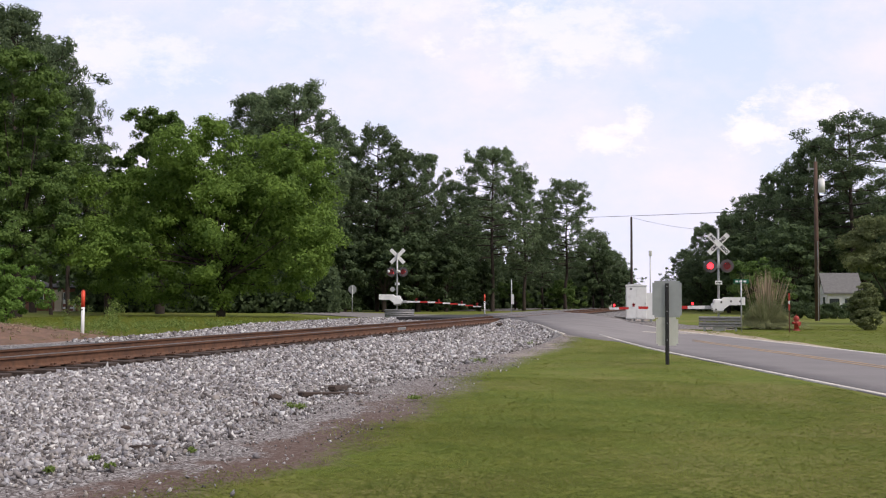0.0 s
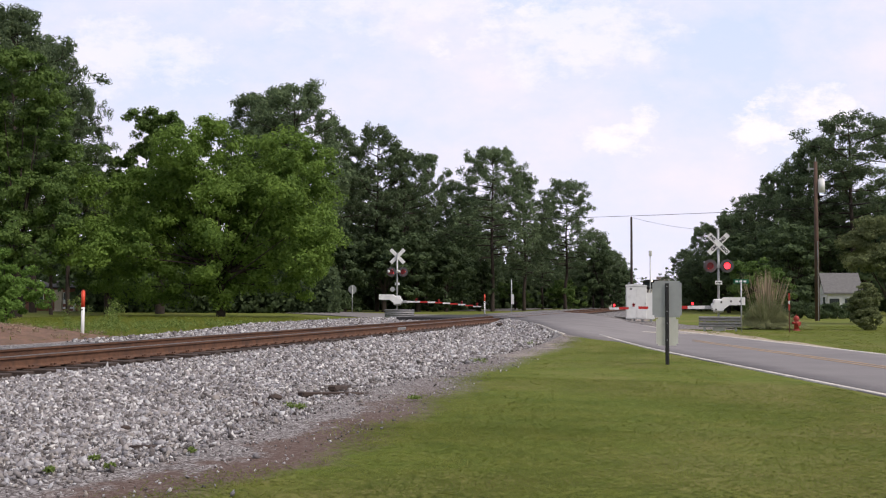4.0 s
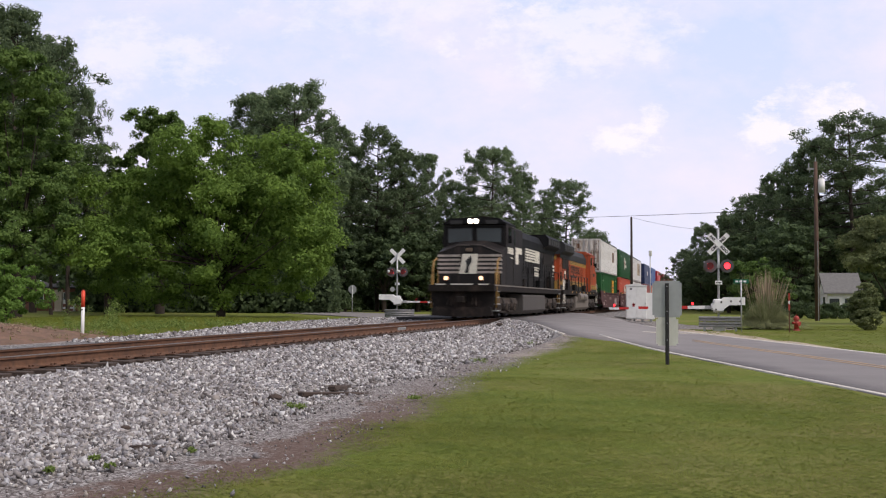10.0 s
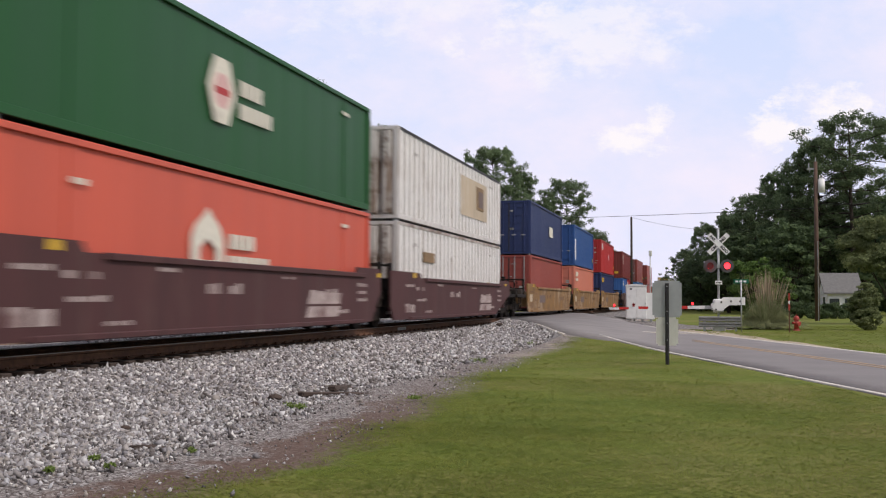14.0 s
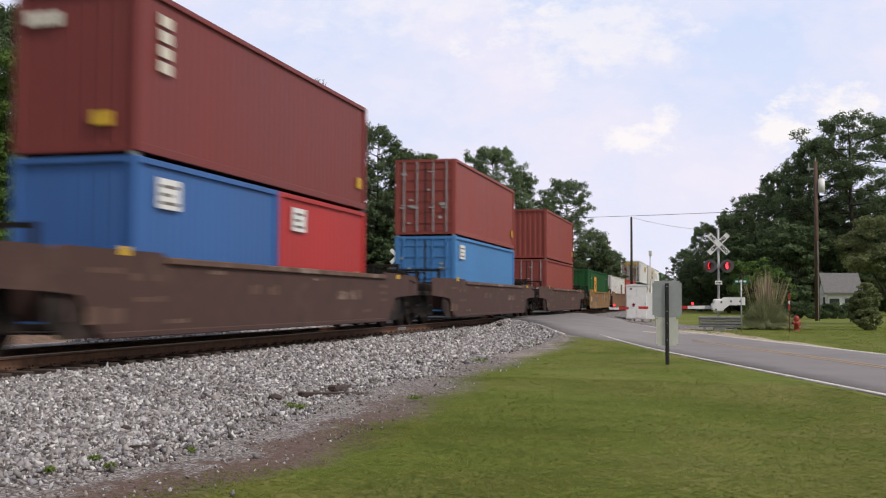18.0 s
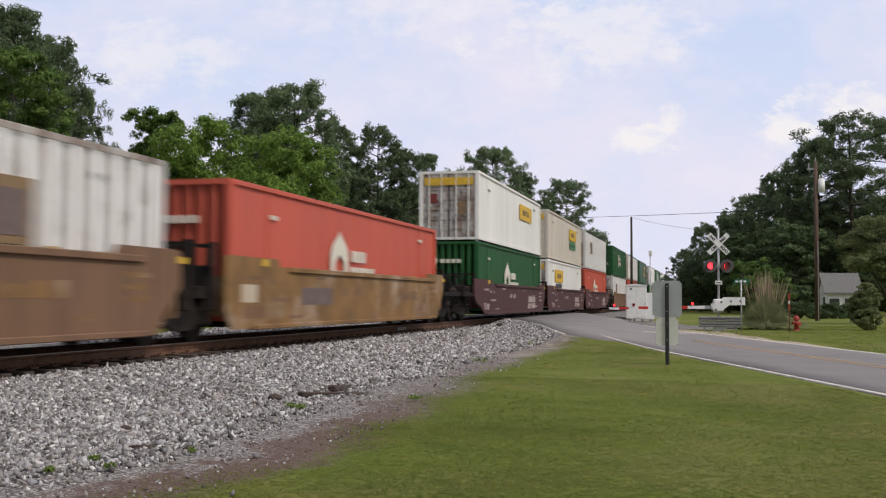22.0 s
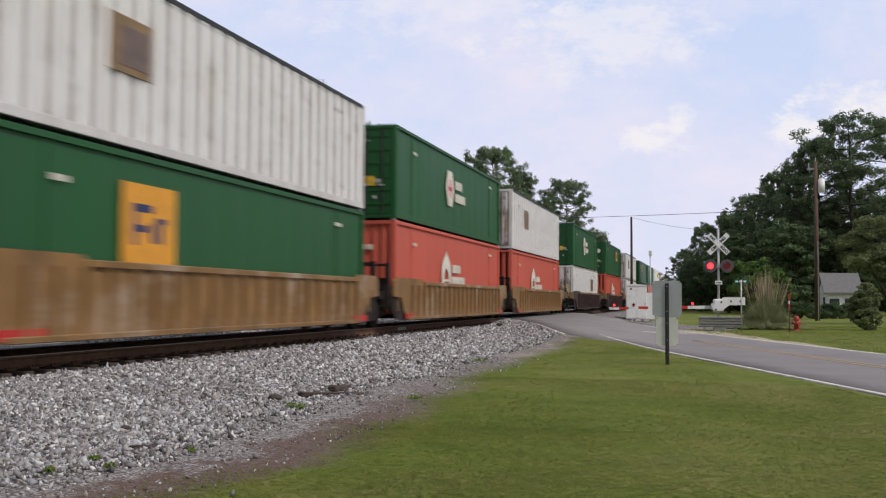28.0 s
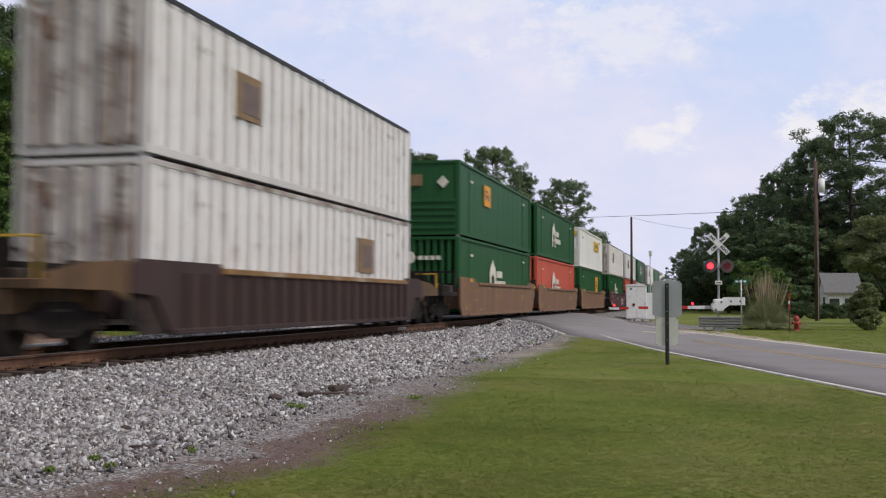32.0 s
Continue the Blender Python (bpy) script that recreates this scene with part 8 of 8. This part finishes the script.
    p("windshield_frame", lambda bm: [box(bm, a - 0.03, a + 0.03, cf - 0.03, cf + 0.05, 3.45, 4.28) for a in (-1.36, 0.0, 1.36)] + [box(bm, -1.36, 1.36, cf - 0.03, cf + 0.05, 4.22, 4.28)], PAINT["loco_black"], "dark windscreen surround")
    if black:
        for i in range(5):
            z0 = 2.06 + 0.19 * i
            lean = nf + 0.10 * (z0 - 1.52) / 1.8
            p("nose_stripe", lambda bm: [box(bm, a, b, lean - 0.012, lean + 0.05, z0, z0 + 0.105) for a, b in ((-nw, -0.42), (0.34, nw + 0.01))] + [box(bm, s * nw - 0.008, s * nw + 0.012, lean, lean + 0.16, z0, z0 + 0.105) for s in (-1, 1)], PAINT["dirty_cream"], "dirty cream nose stripe")
        p("nose_mark", lambda bm: prism(bm, [(-0.46, 2.04), (0.36, 2.04), (0.40, 2.95), (-0.30, 2.95)], nf + 0.005, nf + 0.06), M["cream"], "cream nose mark")
        p("nose_mark_shadow", lambda bm: prism(bm, [(-0.20, 2.08), (-0.10, 2.40), (-0.16, 2.62), (0.10, 2.88), (0.14, 2.62), (0.02, 2.40), (-0.02, 2.08)], nf - 0.004, nf + 0.02), M["black"], "dark shape on the nose mark")
    else:
        p("nose_band", lambda bm: box(bm, -1.40, 1.40, nf - 0.012, nf + 0.06, 1.75, 2.1), PAINT["gold"])
    p("cab", lambda bm: slab(bm, [(cf, 1.52), (cf, 4.34), (cf + 0.1, 4.46), (cb, 4.46), (cb, 1.52)], -1.50, 1.50), body, "crew cab")
    p("cab_roof", lambda bm: prism(bm, [(-1.54, 4.40), (-1.15, 4.66), (0, 4.72), (1.15, 4.66), (1.54, 4.40)], cf - 0.12, cb + 0.05), roof if black else body, "arched cab roof")
    p("windshield", lambda bm: [prism(bm, [(a, 3.62 - 0.1 * (abs(a) > 1)), (b, 3.62 - 0.1 * (abs(b) > 1)), (b, 4.18), (a, 4.18)], cf - 0.02, cf + 0.03) for a, b in ((-1.26, -0.12), (0.12, 1.26))], M["glass"], "dark windscreen panes")
    for s in (-1, 1):
        p("side_window", lambda bm: [box(bm, s * 1.505 - 0.006, s * 1.505 + 0.006, a, b, z0, 4.20) for a, b, z0 in (((4.35, 5.0, 3.62), (5.75, 6.05, 3.5)) if black else ((3.62, 4.5, 3.62), (5.45, 6.45, 3.62)))], M["glass"], "dark cab side window")
        p("mirror", lambda bm: box(bm, s * 1.60 - 0.08, s * 1.60 + 0.08, cf + 0.42, cf + 0.45, 3.5, 3.85), PAINT["loco_black"])
        p("window_shade", lambda bm: slab(bm, [(cf + 0.45, 4.24), (cf + 1.3, 4.24), (cf + 1.3, 4.28), (cf + 0.45, 4.28)], min(s * 1.5, s * 1.68), max(s * 1.5, s * 1.68)), PAINT["tank"], "narrow window visor")
        p("cab_door", lambda bm: box(bm, s * 1.505 - 0.012, s * 1.505 + 0.012, cb - 0.65, cb - 0.08, 1.6, 3.45, 0.006), body)
        if black:
            p("cab_number", lambda bm: [box(bm, s * 1.506 - 0.005, s * 1.506 + 0.005, a, a + 0.28, 3.02, 3.32) for a in (4.2, 4.56, 4.92, 5.28)] + [box(bm, s * 1.506 - 0.005, s * 1.506 + 0.005, 4.9, 5.8, 2.82, 2.87)], M["cream"], "pale bars in place of numbers")
        else:
            p("cab_number", lambda bm: [box(bm, s * 1.506 - 0.005, s * 1.506 + 0.005, a, a + 0.24, 2.75, 3.0) for a in (3.7, 4.0, 4.3, 4.6)], M["steel_dark"], "dark bars in place of numbers")
    p("headlight_box", lambda bm: box(bm, -0.30, 0.30, cf - 0.30, cf, 4.36, 4.66, 0.03), PAINT["loco_black"])
    lit = M["lit_white"] if black else M["glass"]
    p("headlight", lambda bm: [rod(bm, (a, cf - 0.34, 4.51), (a, cf - 0.30, 4.51), 0.11, n=14) for a in (-0.14, 0.14)], lit, "twin headlight")
    yl = 1.6 if black else 1.15
    for a in (-0.80, 0.80):
        p("ditch_light", lambda bm: rod(bm, (a, yl - 0.1, 1.82), (a, yl + 0.03, 1.82), 0.09, n=14), M["lit_ditch"] if black else M["glass"], "low front lamp")
        p("lamp_bracket", lambda bm: box(bm, a - 0.12, a + 0.12, yl - 0.01, yl + 0.23, 1.6, 1.95, 0.02), PAINT["loco_black"])
    p("number_board", lambda bm: [box(bm, a - 0.28, a + 0.28, cf - 0.2, cf - 0.1, 4.38, 4.56) for a in (-0.85, 0.85)], M["steel_dark"])
    # hood
    h0 = 8.4 if black else cb
    if black:
        p("equipment_cabinet", lambda bm: box(bm, -1.46, 1.46, 6.21, 8.4, 1.52, 4.36, 0.05), body)
    p("hood", lambda bm: prism(bm, [(-1.15, 1.52), (1.15, 1.52), (1.15, 3.85), (0.9, 4.22), (-0.9, 4.22), (-1.15, 3.85)], h0, 21.3), body, "long engine hood")
    p("hood_roof", lambda bm: prism(bm, [(-1.19, 3.62), (1.19, 3.62), (1.19, 4.05), (0.95, 4.46), (-0.95, 4.46), (-1.19, 4.05)], h0 - 0.05, 21.3), roof, "dark roof")
    p("exhaust", lambda bm: [box(bm, -0.5, 0.5, 10.6, 11.8, 4.2, 4.52, 0.04), box(bm, -0.9, 0.9, 13.2, 15.4, 4.2, 4.45, 0.05)], PAINT["loco_black"])
    for i in range(5):
        p("roof_hatch", lambda bm: box(bm, -0.62, 0.62, h0 + 0.9 + 1.55 * i, h0 + 1.9 + 1.55 * i, 4.44, 4.53 + 0.05 * (i % 2), 0.02), PAINT["grime"], "low roof hatch")
    p("horn", lambda bm: [rod(bm, (q, 8.0, 4.6), (q, 7.4 + q, 4.62), 0.03, 0.07, 8) for q in (-0.2, 0.0, 0.2)], PAINT["tank"], "roof horn")
    p("radiator", lambda bm: prism(bm, [(-1.16, 3.85), (-1.52, 4.06), (-1.52, 4.48), (-1.3, 4.68), (1.3, 4.68), (1.52, 4.48), (1.52, 4.06), (1.16, 3.85)], 16.6, 21.45), roof, "broad overhanging radiator")
    p("radiator_grille", lambda bm: [box(bm, s * 1.525 - 0.01, s * 1.525 + 0.01, 16.7 + 0.9 * i, 17.4 + 0.9 * i, 4.10, 4.42) for s in (-1, 1) for i in range(5)], M["steel_dark"])
    for s in (-1, 1):
        xx = s * 1.155
        if black:
            for i in range(5):
                p("hood_stripe", lambda bm: box(bm, xx - 0.008, xx + 0.008, 10.9, 14.1, 2.92 + 0.15 * i, 3.025 + 0.15 * i), M["cream"], "cream hood stripe")
            p("hood_mark", lambda bm: box(bm, xx - 0.009, xx + 0.009, 14.1, 15.5, 2.92, 3.62), M["cream"])
            p("hood_number", lambda bm: [box(bm, xx - 0.009, xx + 0.009, a, a + 0.42, z0, z0 + 0.22) for a in (13.8, 14.35, 14.9) for z0 in (2.48, 2.18)], M["cream"], "pale bars in place of writing")
            p("cabinet_patch", lambda bm: [box(bm, s * 1.462 - 0.008, s * 1.462 + 0.008, 6.3, 7.15, 2.6, 3.42), box(bm, s * 1.462 - 0.008, s * 1.462 + 0.008, 7.15, 8.1, 3.12, 3.42)], M["cream"], "faded pale panel")
        else:
            p("hood_band", lambda bm: [box(bm, xx - 0.008, xx + 0.008, 6.9, 21.2, 1.88, 2.22), box(bm, xx - 0.008, xx + 0.008, 6.9, 16.3, 3.36, 3.62)], PAINT["gold"], "dull gold hood band")
            p("hood_black_band", lambda bm: box(bm, xx - 0.007, xx + 0.007, 6.9, 21.2, 1.54, 1.88), M["steel_dark"])
            for z0 in (1.98, 2.10, 3.44, 3.53):
                p("band_line", lambda bm: box(bm, xx - 0.011, xx + 0.011, 6.9, 21.2 if z0 < 3 else 16.3, z0, z0 + 0.022), M["steel_dark"], "thin dark line in the gold band")
            # the bands run on over the cab and the nose
            for z0, z1, m2, nm, lab in ((1.54, 1.72, M["steel_dark"], "cab_black_band", "black lower band"), (1.72, 2.06, PAINT["gold"], "cab_band", "dull gold cab band")):
                p(nm, lambda bm: box(bm, s * 1.503 - 0.008, s * 1.503 + 0.008, cf + 0.03, cb, z0, z1), m2, lab)
                p(nm, lambda bm: prism_between(bm, s * nw, nf + 0.03, s * 1.497, cf + 0.03, z0, z1), m2, lab)
            for z0 in (1.82, 1.94):
                p("band_line", lambda bm: box(bm, s * 1.503 - 0.011, s * 1.503 + 0.011, cf + 0.03, cb, z0, z0 + 0.022), M["steel_dark"], "thin dark line in the gold band")
            p("cab_seam", lambda bm: [box(bm, s * 1.504 - 0.009, s * 1.504 + 0.009, cb - 0.75, cb - 0.70, 2.1, 3.9), box(bm, s * 1.504 - 0.009, s * 1.504 + 0.009, cb - 0.10, cb, 2.1, 4.0)], M["steel_dark"], "dark cab door edge")
            for i in range(7):
                p("sill_mark", lambda bm: box(bm, s * 1.507 - 0.006, s * 1.507 + 0.006, 4.2 + 2.2 * i, 4.6 + 2.2 * i, 1.36, 1.46), PAINT["gold"], "small gold sill mark")
            p("hood_letter", lambda bm: [box(bm, xx - 0.009, xx + 0.009, a, a + 0.85, z0, z0 + 0.13) for a in (11.2, 12.35, 13.5, 14.65) for z0 in (2.78, 2.98, 3.14)], M["steel_dark"], "dark bars in place of lettering")
            p("swoosh", lambda bm: slab(bm, [(12.0, 2.50), (16.0, 2.44), (16.2, 2.62), (12.6, 2.56)], xx - 0.009, xx + 0.009), M["steel_dark"], "long dark flash under the lettering")
        p("intake_recess", lambda bm: box(bm, xx - 0.02, xx + 0.02, 17.0, 20.2, 2.95, 3.86), PAINT["grime"], "dark grille under the radiator overhang")
        p("side_box", lambda bm: [box(bm, s * 1.30 - 0.14, s * 1.30 + 0.14, a, b, 1.53, z1, 0.02) for a, b, z1 in ((18.2, 19.3, 2.25), (9.0, 9.6, 1.95))], PAINT["grime"], "dark walkway equipment box")
        p("hood_panel", lambda bm: [box(bm, xx - 0.012, xx + 0.012, a, b, 2.08, z1) for a, b, z1 in (((15.8, 16.6, 3.28), (20.35, 21.1, 2.7), (8.5, 9.3, 3.2)) if black else ((16.9, 18.0, 3.0), (20.35, 21.1, 2.7)))], PAINT["grime"] if not black else PAINT["loco_black"], "dark louvred hood panel")
        p("hood_seam", lambda bm: [box(bm, xx - 0.015, xx + 0.015, 8.7 + 0.8 * i, 8.715 + 0.8 * i, 2.24, 3.3) for i in range(16)], PAINT["loco_black"], "hood door seam")
        p("handrail", lambda bm: [rod(bm, (s * 1.44, 8.2 + 1.85 * i, 1.5), (s * 1.44, 8.2 + 1.85 * i, 2.55), 0.032, n=6) for i in range(8)] + [rod(bm, (s * 1.44, 8.2, 2.55), (s * 1.44, 21.3, 2.55), 0.02, n=6), rod(bm, (s * 1.44, 8.2, 2.05), (s * 1.44, 21.3, 2.05), 0.014, n=6)],
          PAINT["loco_black"] if black else M["steel_dark"], "walkway handrail")
        p("walkway_box", lambda bm: [box(bm, s * 1.2 - 0.22, s * 1.2 + 0.22, a, b, 1.52, 1.95, 0.02) for a, b in ((14.2, 15.3),)], PAINT["loco_black"])
    p("rear_end", lambda bm: box(bm, -0.9, 0.9, 21.3, 21.42, 1.55, 4.1, 0.02), body)
    if not black:
        p("rear_band", lambda bm: [box(bm, -1.0, 1.0, 21.41, 21.44, 1.56, 2.15), box(bm, -0.95, 0.95, 21.41, 21.44, 3.5, 3.75)], PAINT["gold"], "gold end band")
        p("rear_light", lambda bm: box(bm, -0.25, 0.25, 21.4, 21.5, 3.1, 3.35, 0.03), PAINT["grime"], "dark rear lamp housing")
    if black:
        p("rear_stripe", lambda bm: [box(bm, s * 1.17 - 0.01, s * 1.17 + 0.01, 20.6, 21.2, 2.0 + 0.22 * i, 2.12 + 0.22 * i) for s in (-1, 1) for i in range(5)], M["cream"])
    MOVERS.append((c, u, 0.0, turned))
    return c


locomotive(295.6, False, "loco_side", "black diesel locomotive with cream stripes and lit headlights")
locomotive(318.4, True, "loco_orange", "orange and black diesel locomotive running cab last")

LOW, HIGH = 0.40, 3.38
# car paint, ribbed, place in its set, start of the load, lower and upper containers (kind, paint, logo, doors)
TRAIN = [
    ("maroon_car", 0, "f", 344.1, ("53s", "green", "square@10.5", 1), ("53r", "white", "pane far", 0)),
    ("maroon_car", 0, "m", 363.3, ("53s", "orange", "arch", 0), ("53s", "green", "hex", 0)),
    ("maroon_car", 0, "l", 382.2, ("53r", "white", "pane slot", 0), ("53r", "white", "pane far tan", 0)),
    ("tan_car", 0, "f", 407.2, ("40i", "brick", "", 1), ("40i", "navy", "box", 1)),
    ("tan_car", 0, "m", 425.9, ("40i", "salmon", "cap", 1), ("40i", "blue", "tick column", 1)),
    ("tan_car", 0, "l", 444.6, ("40i", "navy", "ytag", 0), ("40i", "red", "card star tick", 1)),
    ("dark_car", 0, "s", 467.5, ("20pair", "sky_blue", "", 0), ("40i", "brown", "post tick", 0)),
    ("dark_car", 0, "s", 490.4, ("40i", "sky_blue", "card", 1), ("40i", "brick", "tick", 1)),
    ("dark_car", 0, "s", 513.2, ("40i", "brick", "", 1), ("40i", "brick", "tick", 0)),
    ("tan_car", 0, "f", 534.1, ("53s", "green", "square@4.25", 0), None),
    ("brown_car", 0, "m", 553.6, ("53r", "white", "pane far", 0), None),
    ("tan_car", 0, "l", 572.4, ("53s", "orange", "arch", 0), None),
    ("maroon_car", 0, "f", 595.5, ("53s", "green", "arch", 0), ("53s", "white_smooth", "yel", 1)),
    ("maroon_car", 0, "m", 614.6, ("53s", "white_smooth", "yel@3.0", 1), ("53s", "grey", "yel", 1)),
    ("maroon_car", 0, "l", 633.6, ("53s", "orange", "arch", 0), ("53r", "white", "pane", 0)),
    ("brown_car", 0, "f", 656.6, ("53r", "white", "pane", 0), ("53s", "green", "hex", 1)),
    ("brown_car", 0, "m", 676.0, ("53s", "orange", "arch", 0), ("53r", "grey", "pane", 0)),
    ("brown_car", 0, "l", 695.0, ("53s", "green", "square", 0), ("53s", "green", "square", 0)),
    ("tan_car", 1, "f", 718.5, ("53s", "green", "square@3.85", 0), ("53r", "white", "pane", 0)),
    ("tan_car", 1, "m", 737.7, ("53s", "orange", "arch", 0), ("53s", "green", "hex", 1)),
    ("tan_car", 1, "l", 757.0, ("53s", "orange", "arch", 0), ("53r", "white", "pane", 0)),
    ("black_car", 1, "s", 780.2, ("53r", "white", "pane far", 0), ("53s", "green", "hex", 1)),
    ("black_car", 1, "s", 803.6, ("53s", "orange", "arch", 0), ("53s", "green", "square@10.4 small", 1)),
    ("black_car", 1, "s", 827.0, ("53r", "white", "pane far", 0), ("53r", "white", "pane", 0)),
    ("brown_car", 0, "f", 850.0, ("53s", "green", "arch", 0), ("53s", "green", "square@4.5 small", 0)),
    ("brown_car", 0, "m", 868.5, ("53s", "orange", "arch", 0), ("53s", "green", "arch", 0)),
    ("brown_car", 0, "l", 888.0, ("53s", "green", "square", 0), ("53s", "white_smooth", "yel", 0)),
    ("maroon_car", 0, "f", 911.0, ("53s", "green", "arch", 0), ("53r", "grey", "pane", 0)),
    ("maroon_car", 0, "m", 930.2, ("53s", "orange", "arch", 0), ("53r", "white", "pane", 0)),
    ("maroon_car", 0, "l", 949.4, ("53r", "white", "pane", 0), ("53s", "green", "hex", 0)),
    ("brown_car", 0, "f", 972.5, ("53s", "green", "", 0), ("53r", "white", "pane", 0)),
    ("brown_car", 0, "m", 991.7, ("53s", "orange", "", 0), ("53s", "green", "", 0)),
    ("brown_car", 0, "l", 1010.9, ("53s", "green", "", 0), ("53r", "grey", "", 0)),
]


def build_train():
    for paint, rib, place, u, lower, upper in TRAIN:
        short = (lower[0][:2] == "40" or lower[0] == "20pair")
        well_car(u - (1.98 if short else 0.0), paint, bool(rib), place)
        if lower[0] == "20pair":
            container(u, LOW, "20i", "mid_blue", "card", False)
            container(u + 6.12, LOW, "20i", "red", "card", False)
        else:
            container(u, LOW, *lower[:3], bool(lower[3]))
        if upper:
            container(u, HIGH, *upper[:3], bool(upper[3]))


build_train()

# ---------------------------------------------------------------- what moves
SPEED, GAIN = 25.09, 0.0637


def travelled(t):
    return SPEED * t + GAIN * (t - 16) ** 2 / 2


def lens_rows(phase, at):
    """The lit face shows for half of each beat; left and right take turns."""
    beat, rows, t0 = 1.237, [], []
    changes = []
    k = -1
    while True:
        on, off = 0.728 + beat * k, 1.315 + beat * k
        if on > 32:
            break
        changes += [(on, True), (off, False)] if phase == 0 else [(on, False), (off, True)]
        k += 1
    changes = [c for c in changes if 0.06 < c[0] < 31.9]
    state = not changes[0][1]
    ang = 180 if state else 0
    rows.append((0, pose(*at, 0, 0, ang)))
    for t, lit in changes:
        for i, dt in enumerate((-0.027, -0.009, 0.009, 0.027)):
            rows.append((t + dt, pose(*at, 0, 0, ang + 60 * i)))
        ang += 180
    rows.append((32, pose(*at, 0, 0, ang)))
    return rows


def motions():
    times = (0, 4, 8, 12, 16, 20, 24, 28, 32)
    for ob, u, z, *turned in MOVERS:
        if turned and turned[0]:
            walk(ob, [(t, pose(0, u + 22.3 - travelled(t), z, 0, 0, 180)) for t in times])
        else:
            walk(ob, [(t, pose(0, u - travelled(t), z)) for t in times])
    for lens, phase, at in FLASHERS:
        walk(lens, lens_rows(phase, at))
    walk(backdrop, [(0, pose(*CAM_AT[:2], 0, 0, 0, CAM_TURN)), (32, pose(*CAM_AT[:2], 0, 0, 0, CAM_TURN - 2.6))])


motions()
